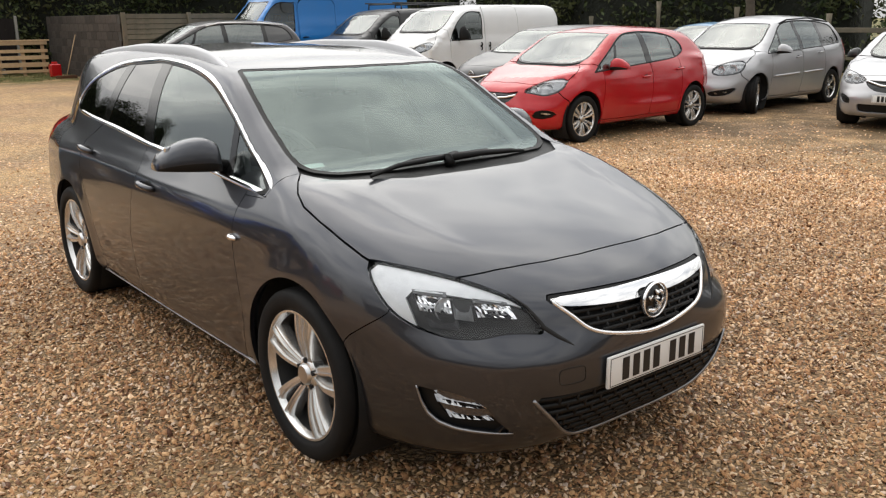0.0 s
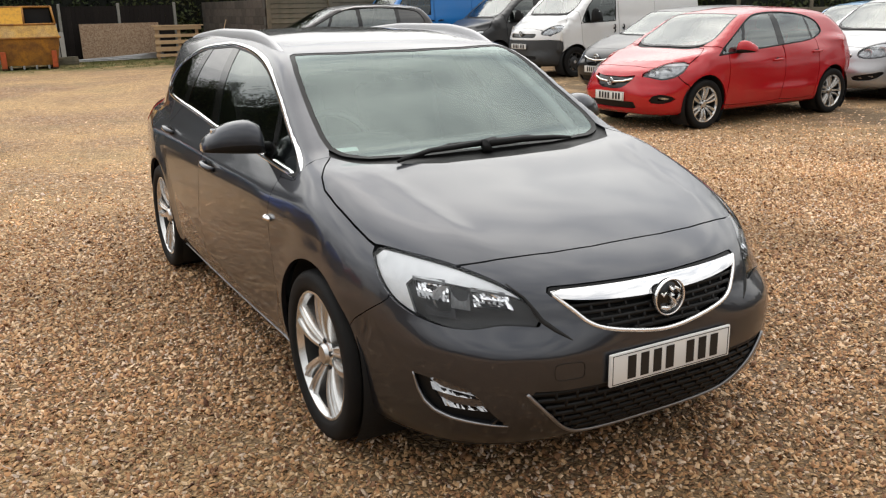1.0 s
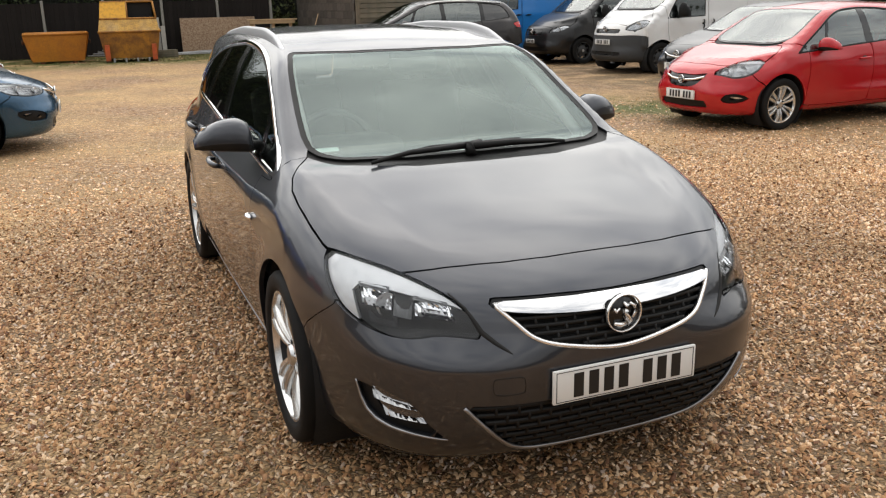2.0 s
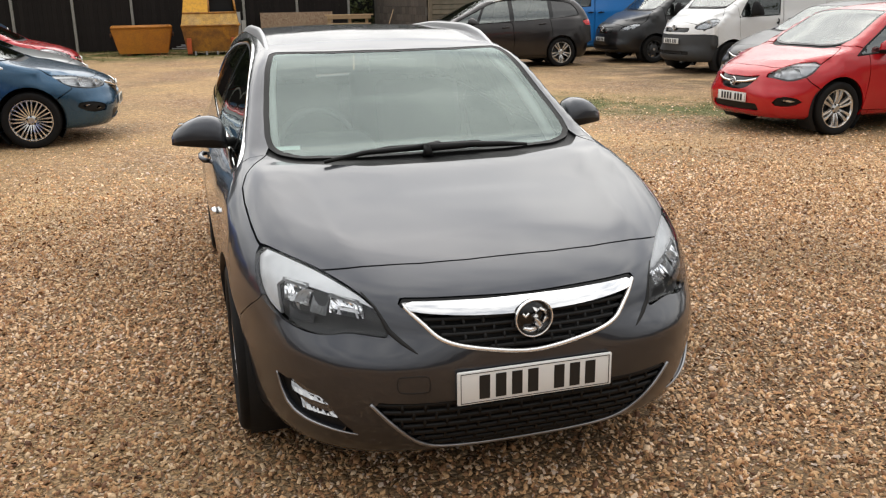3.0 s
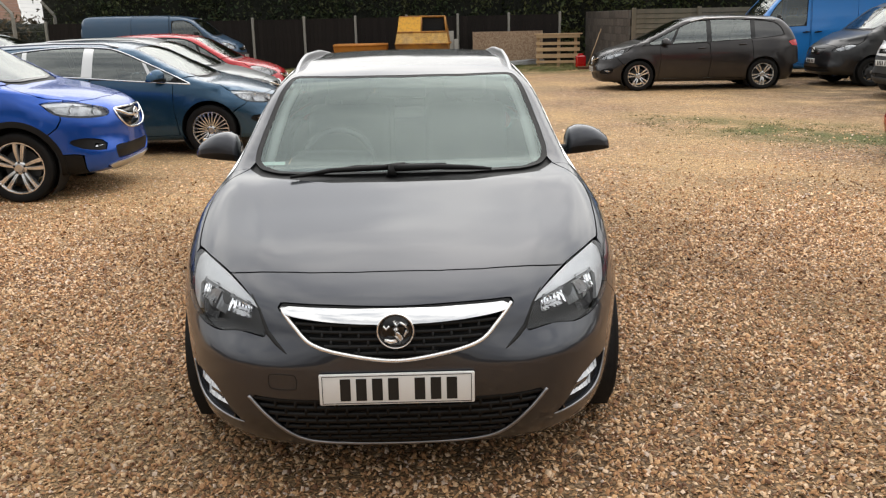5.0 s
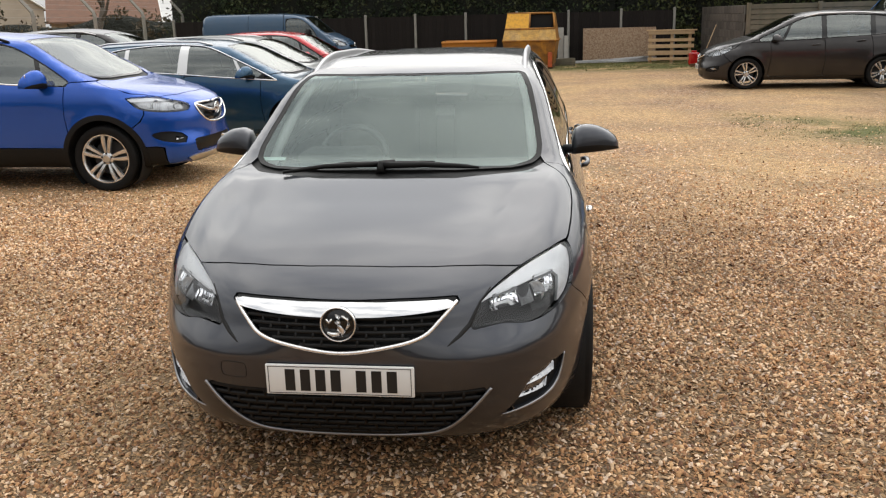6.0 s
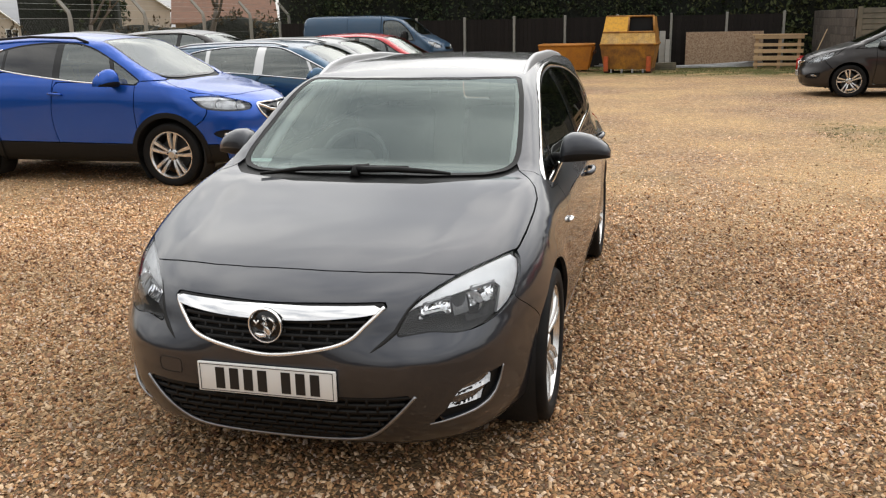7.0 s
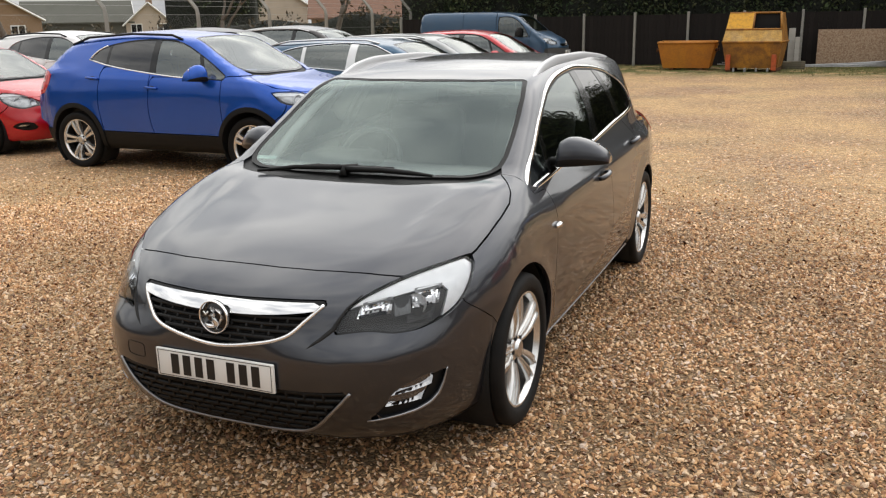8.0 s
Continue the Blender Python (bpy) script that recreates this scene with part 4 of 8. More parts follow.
ESTATE.update(
    floor=0.165, wide=0.885, rim=0.247, spokes=(5, "twin"), grid=(170, 48, 84),
    ws=outline([(-0.3, 1.07), (0.3, 1.085), (0.55, 1.13), (0.635, 1.19), (0.668, 1.25), (0.672, 1.32), (0.658, 1.46), (0.638, 1.60), (0.615, 1.74), (0.568, 1.935), (0.3, 1.875), (-0.3, 1.84)], -1, 0, up_front), frit=0.024,
    cowl_panel=outline([(-0.3, 0.948), (0.3, 0.97), (0.6, 1.07), (0.685, 1.195), (0.66, 1.26), (0.55, 1.20), (0.3, 1.2), (-0.3, 1.2)], -1, 0, up_front),
    dlo=outline(spread(DLO, 5), 90, 0, flank), dloline=spread(DLO, 5), trimmat=CHROME, dlotrim=0.012, trimsize=0.018, trimsink=0.85,
    posts=[outline([(2.57, 1.5), (2.69, 1.5), (2.49, 1.0), (2.48, 0.9), (2.37, 0.9), (2.38, 1.0)], 90), outline([(2.98, 1.5), (3.08, 1.5), (3.165, 0.9), (3.06, 0.9)], 90),
           outline([(1.635, 1.26), (1.685, 1.26), (1.60, 0.92), (1.55, 0.92)], 90)],
    panes=(1.6, 2.5, 3.03, 9), 
    rearwin=outline([(-0.3, 1.05), (0.30, 1.07), (0.27, 1.33), (-0.3, 1.36)], 0, 0, rear_only),
    lamp=outline(spread([(0.975, 0.824), (0.975, 0.824), (0.834, 0.812), (0.666, 0.785), (0.5155, 0.742), (0.426, 0.690), (0.372, 0.624), (0.372, 0.624), (0.4985, 0.630), (0.590, 0.615), (0.698, 0.619), (0.824, 0.652), (0.90, 0.70), (0.955, 0.77)], 4), 45, 0, lambda x, y, z: y < 0.75),
    brow=outline([(1.1, 0.9), (0.3, 0.9), (0.44, 0.704), (0.489, 0.718), (0.57, 0.730), (0.715, 0.748), (0.830, 0.756), (0.842, 0.750), (0.838, 0.735), (0.800, 0.655), (0.775, 0.60), (1.1, 0.6)], 45),
    bulbs=[(0.655, 0.33, 0.690, 0.036)],
    tail_lamp=outline([(4.15, 1.02), (4.8, 1.02), (4.8, 0.78), (4.35, 0.80), (4.2, 0.9)], 90, 0, lambda x, y, z: (x > 0.5) & (y > 4.0)),
    panels=[("bonnet", outline([(-0.3, 0.226), (0.15, 0.229), (0.30, 0.244), (0.43, 0.273), (0.53, 0.302), (0.606, 0.336), (0.705, 0.474), (0.779, 0.60), (0.793, 0.72), (0.80, 0.86), (0.797, 0.97), (0.775, 1.05), (0.73, 1.125), (0.675, 1.20), (0.62, 1.12), (0.3, 1.05), (-0.3, 1.02)], -1, 0, lambda x, y, z: (y < 1.3) & (z > 0.7)), True, None, 0.003),
            # black band at the bumper's foot: the shade there, put into its colour
            ("lower_valance", lambda p: np.maximum(p[:, 2] - 0.196, p[:, 1] - 0.60), True, BLACK_TRIM),
            ("front_bumper", outline([(-0.3, 0), (0.9, 0), (0.66, 0.50), (0.615, 0.565), (0.46, 0.672), (0.46, 1.1), (-0.3, 1.1)], 90), True),
            ("front_door", outline([(1.365, 0.94), (1.40, 0.80), (1.395, 0.70), (1.345, 0.50), (1.345, 0.42), (1.39, 0.265), (1.42, 0.245), (2.55, 0.245), (2.56, 0.6), (2.51, 0.78), (2.45, 0.88), (2.44, 1.00), (2.44, 1.03), (1.8, 1.0), (1.38, 0.975)], 90, 0, flank), False),
            ("rear_door", outline([(2.42, 1.05), (2.425, 1.02), (2.45, 0.88), (2.51, 0.78), (2.56, 0.6), (2.55, 0.245), (3.08, 0.245), (3.13, 0.40), (3.21, 0.58), (3.30, 0.70), (3.36, 0.80), (3.33, 0.95), (3.08, 1.075), (3.0, 1.085)], 90, 0, flank), False),
            ("front_wing", outline([(0.3, 0.1), (1.50, 0.1), (1.5, 0.93), (1.22, 0.94), (1.19, 1.03), (0.3, 1.03)], 90, 0, flank), False, None, 0.0012),
            ("tailgate", outline([(-0.3, 0.55), (0.60, 0.6), (0.62, 1.0), (0.55, 1.34), (-0.3, 1.37)], 0, 0, rear_only), True)],
    mirror=(0.930, 1.66, 1.062, 0.235, 0.14, 0.17), handles=[(2.29, 0.845), (3.21, 0.915)],
    seats=(0.36, 0.62, 2.35, 3.2), dash=(1.50, 0.98, 0.70), floorpan=(1.1, 4.2), boot=(3.55, 4.45, 0.98), cabin_mirror=(1.80, 1.31),
)

# ---- the other cars: shapes from their main sizes ----
def spec(L, W, H, axles, wheel, rim, spokes, bonnet, cowl, screen, roof, tail, belt, dlo, panes, posts, lamp, bulbs, nose=None, floor=0.19, **more):
    b0, b1 = belt
    yc, zc = cowl
    ys, zs = screen
    c = dict(
        L=L, wide=W, cowl=yc - 0.3, axles=axles, wheel=wheel, track=W - wheel[1] / 2 - 0.015, arch=wheel[0] + 0.045, flare=0.010, floor=floor, rim=rim, spokes=spokes,
        side=[(floor, W - 0.07), (floor + 0.10, W - 0.03), (0.45, W - 0.012), (0.70, W - 0.002), (b0 - 0.14, W - 0.008), (b0 - 0.04, W - 0.03), (b0 + 0.06, W - 0.055)],
        plan=[(0, -0.03), (0.6, -0.015), (1.2, 0), (L - 1.1, 0), (L - 0.4, -0.04), (L, -0.10)],
        nose=nose or [(floor, 0.10), (floor + 0.12, 0.03), (0.50, 0.0), (0.60, 0.02), (bonnet[0][1], 0.09), (bonnet[0][1] + 0.12, 0.3)],
        tail=[(0.2, L - 0.10), (0.45, L - 0.01), (0.7, L - 0.01), (b0, L - 0.07)],
        bow=(0.75, 2.75), bowlow=(1.0, 4.1),
        deck=[*bonnet, (yc, zc - 0.01), (yc + 0.3, b0 + 0.04), (L, b1 + 0.02)], crown=[(0.2, 0.10), (0.5, 0.08), (yc, 0.02), (L, 0.0)],
        top=[(yc - 0.4, zc - 0.30), (yc, zc), ((yc + ys) / 2, (zc + zs) / 2 + 0.012), (ys, zs), *roof, *tail],
        roofcrown=[(yc, 0.06), (ys, 0.10), (ys + 0.3, 0.15), (L, 0.15)], wsbow=0.03, roofmid=L * 0.55,
        gh=[(b0 - 0.06, W - 0.03), (b0 + 0.04, W - 0.055), (b0 + 0.19, W - 0.11), (b0 + 0.33, W - 0.185), (b0 + 0.43, W - 0.25), (H, W - 0.35)],
        ghplan=[(yc, -0.03), (ys, -0.005), (L * 0.6, 0), (L - 0.6, -0.05), (L, -0.14)],
        kcorner=0.16, kroof=[(ys - 0.6, 0.045), (ys, 0.05), (ys + 0.5, 0.09)], kdeck=0.05, kbelt=0.05, spine=(axles[0] + 0.1, L - 0.9, min(0.6, bonnet[0][1] - 0.15)),
        ws=outline([(-0.3, yc + 0.04), (0.3, yc + 0.055), (W - 0.36, yc + 0.10), (W - 0.25, yc + 0.20), (W - 0.24, yc + 0.30), (W - 0.335, ys + 0.03), (0.3, ys), (-0.3, ys - 0.02)], -1, 0, lambda x, y, z: (y < ys + 0.3) & (z > zc - 0.2)),
        cowl_panel=outline([(-0.3, yc - 0.02), (0.4, yc), (W - 0.30, yc + 0.08), (W - 0.26, yc + 0.2), (W - 0.36, yc + 0.15), (-0.3, yc + 0.1)], -1, 0, lambda x, y, z: (y < ys) & (z > zc - 0.25)),
        dlo=outline(spread(dlo, 4), 90, 0, flank), dloline=spread(dlo, 4), trimsize=0.009, panes=panes, posts=[outline(p, 90) for p in posts] or [lambda p: p[:, 0] * 0 + 1],
        lamp=outline(spread(flat(lamp), 3), 45, 0, lambda x, y, z: y < 1.1), brow=outline([(2, 2), (-1, 2), (-1, max(p[2] for p in lamp) - 0.05), (2, max(p[2] for p in lamp) - 0.03)], 45), bulbs=bulbs,
        mirror=(W + 0.06, yc + 0.52, b0 + 0.07, 0.21, 0.16, 0.16),
        seats=(0.36, b0 - 0.34, yc + 1.25, yc + 2.05), dash=(yc + 0.38, zc - 0.01, W - 0.22), floorpan=(1.0, L - 0.5), boot=(L - 1.1, L - 0.25, b0 - 0.05),
        plate=(-0.012, 0.46),
    )
    c.update(more)
    return c


def bonnet_cut(W, y0, yc):
    return outline([(-0.3, y0), (0.4, y0 + 0.06), (W - 0.28, y0 + 0.16), (W - 0.12, y0 + 0.42), (W - 0.10, yc - 0.15), (W - 0.26, yc + 0.10), (0.4, yc), (-0.3, yc)], -1, 0, lambda x, y, z: (y < yc + 0.3) & (z > 0.6))


def door_cut(y0, y1, z0, z1, r=0.06):
    return outline(spread([(y0, z1), (y0, z1), (y0 + 0.02, (z0 + z1) / 2), (y0 - 0.02, z0 + r), (y0 + r, z0), (y1 - r, z0), (y1, z0 + r), (y1 + 0.05, (z0 + z1) / 2), (y1, z1), (y1, z1)], 3), 90, 0, flank)


low_front = lambda x, y, z: y < 0.7
HATCH = spec(  # a small five-door hatchback
    4.06, 0.868, 1.48, (0.84, 3.40), (0.310, 0.195), 0.222, (6, "twin"), [(0.0, 0.72), (0.2, 0.80), (0.45, 0.87), (0.75, 0.93)], (0.92, 0.965), (1.72, 1.405),
    [(1.97, 1.45), (2.4, 1.48), (3.0, 1.465), (3.5, 1.415)], [(3.78, 1.26), (3.97, 0.95), (4.05, 0.75)], (0.92, 1.05),
    [(1.06, 0.90), (1.06, 0.90), (1.7, 0.945), (2.3, 0.985), (2.9, 1.03), (3.16, 1.10), (3.21, 1.17), (3.13, 1.28), (2.9, 1.355), (2.55, 1.395), (2.15, 1.395), (1.82, 1.345), (1.45, 1.15), (1.09, 0.925)],
    (1.50, 2.28, 2.93, 9), [[(2.24, 1.5), (2.34, 1.5), (2.34, 0.9), (2.20, 0.9)], [(2.90, 1.5), (2.94, 1.5), (2.98, 0.9), (2.94, 0.9)], [(1.64, 1.3), (1.69, 1.3), (1.51, 0.9), (1.46, 0.9)]],
    [(0.74, 0.66, 0.845), (0.74, 0.66, 0.845), (0.62, 0.42, 0.83), (0.50, 0.24, 0.76), (0.42, 0.14, 0.70), (0.40, 0.12, 0.675), (0.52, 0.20, 0.655), (0.60, 0.28, 0.63), (0.66, 0.36, 0.64), (0.74, 0.50, 0.70)], [(0.64, 0.37, 0.715, 0.05), (0.52, 0.22, 0.71, 0.04)],
    panels=[("bonnet", bonnet_cut(0.868, 0.17, 0.92), True), ("front_bumper", outline([(-0.3, 0), (0.9, 0), (0.55, 0.56), (0.42, 0.64), (0.42, 1.1), (-0.3, 1.1)], 90), True), ("front_door", door_cut(1.22, 2.28, 0.27, 0.99), False), ("rear_door", door_cut(2.295, 3.0, 0.27, 1.06), False), ("front_wing", outline([(0.3, 0.1), (1.3, 0.1), (1.3, 0.95), (1.1, 1.0), (0.3, 1.02)], 90, 0, flank), False)],
    insets=[("grille", outline(spread([(-0.35, 0.665), (0.0, 0.665), (0.2, 0.665), (0.36, 0.69), (0.36, 0.69), (0.30, 0.60), (0.20, 0.53), (0.0, 0.51), (-0.35, 0.51)], 2), 0, 0, low_front), GLOSS_BLACK, True, -0.02, "black grille"),
            ("lower_intake", outline([(-0.3, 0.36), (0.45, 0.36), (0.40, 0.27), (-0.3, 0.25)], 0, 0, low_front), BLACK_TRIM, True, -0.02, ""),
            ("fog_recess", outline(spread(flat([(0.56, 0.20, 0.44), (0.66, 0.30, 0.455), (0.74, 0.42, 0.40), (0.66, 0.30, 0.345), (0.54, 0.16, 0.36)]), 3), 45, 0, low_front), BLACK_TRIM, False, -0.015, "")],
    chromebar=[(0.335, 0.640), (0.20, 0.608), (0.0, 0.592)], badge=(0.0, 0.60, 0.050), handles=[(2.15, 0.80), (2.98, 0.87)], plate=(-0.005, 0.42), creases=[(0.74, 0.055, 0.010, 1.1, 3.8), (0.36, 0.03, 0.008, 1.1, 3.1)],
)
SUV = spec(  # a small high-built five-door
    4.28, 0.885, 1.655, (0.90, 3.455), (0.342, 0.215), 0.252, (5, "twin"), [(0.0, 0.86), (0.2, 0.95), (0.5, 1.03), (0.78, 1.075)], (0.95, 1.105), (1.80, 1.565),
    [(2.05, 1.60), (2.6, 1.63), (3.2, 1.605), (3.65, 1.54)], [(3.92, 1.36), (4.15, 1.08), (4.26, 0.85)], (1.06, 1.18),
    [(1.15, 1.068), (1.15, 1.068), (1.9, 1.11), (2.4, 1.16), (2.9, 1.225), (3.27, 1.30), (3.27, 1.30), (3.18, 1.39), (3.03, 1.46), (2.7, 1.515), (2.3, 1.53), (1.90, 1.485), (1.48, 1.29), (1.18, 1.095)],
    (1.52, 2.24, 2.96, 9), [[(2.24, 1.6), (2.32, 1.6), (2.30, 1.0), (2.20, 1.0)], [(2.96, 1.6), (3.00, 1.6), (2.99, 1.0), (2.95, 1.0)], [(1.60, 1.42), (1.65, 1.42), (1.51, 1.0), (1.46, 1.0)]],
    [(0.80, 0.66, 0.955), (0.80, 0.66, 0.955), (0.68, 0.40, 0.955), (0.52, 0.22, 0.90), (0.42, 0.14, 0.86), (0.44, 0.14, 0.80), (0.58, 0.24, 0.79), (0.70, 0.36, 0.80), (0.80, 0.52, 0.84)], [(0.68, 0.37, 0.865, 0.05), (0.54, 0.21, 0.845, 0.04)],
    nose=[(0.22, 0.12), (0.34, 0.03), (0.5, 0.0), (0.68, 0.0), (0.80, 0.025), (0.90, 0.10), (1.0, 0.25)], floor=0.24, cladding=0.055,
    panels=[("lower_cladding", outline([(0.3, 0.0), (4.1, 0.0), (4.1, 0.47), (3.5, 0.47), (0.9, 0.45), (0.3, 0.45)], 90, 0, flank), False, BLACK_TRIM), ("bonnet", bonnet_cut(0.885, 0.20, 0.95), True), ("front_bumper", outline([(-0.3, 0), (0.9, 0), (0.62, 0.62), (0.46, 0.74), (0.46, 1.2), (-0.3, 1.2)], 90), True), ("front_door", door_cut(1.26, 2.26, 0.42, 1.11), False), ("rear_door", door_cut(2.275, 3.02, 0.42, 1.22), False), ("front_wing", outline([(0.3, 0.1), (1.4, 0.1), (1.4, 1.05), (1.2, 1.12), (0.3, 1.12)], 90, 0, flank), False)],
    insets=[("grille", outline(spread([(-0.35, 0.845), (0.0, 0.845), (0.25, 0.85), (0.36, 0.84), (0.34, 0.74), (0.22, 0.66), (0.0, 0.64), (-0.35, 0.64)], 2), 0, 0, low_front), GLOSS_BLACK, True, -0.02, "black grille"),
            ("lower_intake", outline([(-0.3, 0.50), (0.52, 0.50), (0.46, 0.36), (-0.3, 0.35)], 0, 0, low_front), BLACK_TRIM, True, -0.015, ""),
            ("skid_plate", outline([(-0.3, 0.335), (0.50, 0.335), (0.58, 0.30), (0.40, 0.25), (-0.3, 0.25)], 0, 0, low_front), SATIN, True, 0.012, "silver skid plate"),
            ("fog_recess", outline(spread(flat([(0.54, 0.17, 0.56), (0.70, 0.32, 0.60), (0.76, 0.44, 0.57), (0.70, 0.34, 0.50), (0.54, 0.16, 0.47)]), 3), 45, 0, low_front), BLACK_TRIM, False, -0.015, "")],
    chromebar=[(0.35, 0.84), (0.18, 0.775), (0.0, 0.755)], frame=[(0.0, 0.85), (0.25, 0.855), (0.365, 0.84), (0.34, 0.74), (0.22, 0.66), (0.0, 0.638)], badge=(0.0, 0.775, 0.06), handles=[(2.24, 0.985), (3.14, 1.085)], trimmat=BRIGHT,
    glass=(SIDE_GLASS, SIDE_GLASS, DARK_GLASS, DARK_GLASS), mirror=(0.97, 1.50, 1.155, 0.22, 0.19, 0.17), rails=[([(0.60, 1.95, 1.53, 0.0), (0.60, 2.1, 1.60, 0.035), (0.60, 2.7, 1.635, 0.035), (0.585, 3.4, 1.60, 0.035), (0.56, 3.7, 1.52, 0.0)], 0.016, BLACK_TRIM)],
    tail_lamp=outline(spread([(3.86, 1.13), (4.0, 1.17), (4.4, 1.14), (4.4, 0.88), (4.08, 0.88), (3.94, 0.97)], 3), 90, 0, lambda x, y, z: (x > 0.4) & (y > 3.7)), plate=None, trimspan=(3, 25), creases=[(0.98, 0.035, 0.006, 1.3, 4.0)],
)
WAGON = spec(  # a newer estate car
    4.70, 0.90, 1.49, (0.93, 3.592), (0.325, 0.225), 0.235, (12, "pair"), [(0.0, 0.71), (0.2, 0.78), (0.5, 0.865), (0.85, 0.935)], (1.02, 0.965), (1.90, 1.39),
    [(2.2, 1.44), (2.7, 1.465), (3.3, 1.455), (4.0, 1.40)], [(4.35, 1.27), (4.60, 0.98), (4.68, 0.8)], (0.955, 1.06),
    [(1.16, 0.915), (1.16, 0.915), (1.9, 0.965), (2.6, 1.02), (3.4, 1.07), (3.85, 1.13), (3.85, 1.13), (3.7, 1.26), (3.35, 1.345), (2.8, 1.39), (2.4, 1.385), (2.1, 1.345), (1.70, 1.18), (1.19, 0.94)],
    (1.62, 2.45, 3.26, 9), [[(2.40, 1.5), (2.52, 1.5), (2.54, 0.9), (2.40, 0.9)], [(3.26, 1.5), (3.32, 1.5), (3.30, 0.9), (3.24, 0.9)], [(1.78, 1.3), (1.82, 1.3), (1.62, 0.9), (1.57, 0.9)]],
    [(0.80, 0.66, 0.825), (0.80, 0.66, 0.825), (0.68, 0.42, 0.80), (0.52, 0.22, 0.755), (0.42, 0.13, 0.715), (0.44, 0.13, 0.665), (0.58, 0.24, 0.645), (0.70, 0.36, 0.655), (0.80, 0.52, 0.70)], [(0.68, 0.37, 0.725, 0.045), (0.54, 0.21, 0.705, 0.035)],
    panels=[("bonnet", bonnet_cut(0.90, 0.18, 1.02), True), ("front_bumper", outline([(-0.3, 0), (0.9, 0), (0.62, 0.56), (0.46, 0.655), (0.46, 1.1), (-0.3, 1.1)], 90), True), ("front_door", door_cut(1.36, 2.45, 0.26, 0.985), False), ("rear_door", door_cut(2.465, 3.28, 0.26, 1.05), False), ("front_wing", outline([(0.3, 0.1), (1.45, 0.1), (1.45, 0.93), (1.2, 1.0), (0.3, 1.02)], 90, 0, flank), False)],
    insets=[("grille", outline(spread([(-0.35, 0.70), (0.0, 0.70), (0.25, 0.705), (0.40, 0.70), (0.34, 0.62), (0.22, 0.56), (0.0, 0.545), (-0.35, 0.545)], 2), 0, 0, low_front), GLOSS_BLACK, True, -0.02, "black grille"),
            ("lower_intake", outline([(-0.3, 0.37), (0.50, 0.38), (0.44, 0.26), (-0.3, 0.25)], 0, 0, low_front), BLACK_TRIM, True, -0.02, ""),
            ("fog_recess", outline(spread(flat([(0.56, 0.19, 0.46), (0.70, 0.33, 0.50), (0.77, 0.46, 0.47), (0.70, 0.34, 0.38), (0.54, 0.16, 0.38)]), 3), 45, 0, low_front), BLACK_TRIM, False, -0.015, "")],
    chromebar=[(0.38, 0.70), (0.18, 0.645), (0.0, 0.63)], badge=(0.0, 0.645, 0.055), handles=[(2.28, 0.865), (3.1, 0.92)], trimmat=CHROME, postmat=SATIN,
    mirrormat=BLACK_PAINT, rails=[([(0.585, 2.1, 1.375, 0.0), (0.59, 2.3, 1.425, 0.035), (0.59, 2.9, 1.455, 0.035), (0.58, 3.6, 1.43, 0.035), (0.56, 4.0, 1.36, 0.0)], 0.016, SATIN)],
)
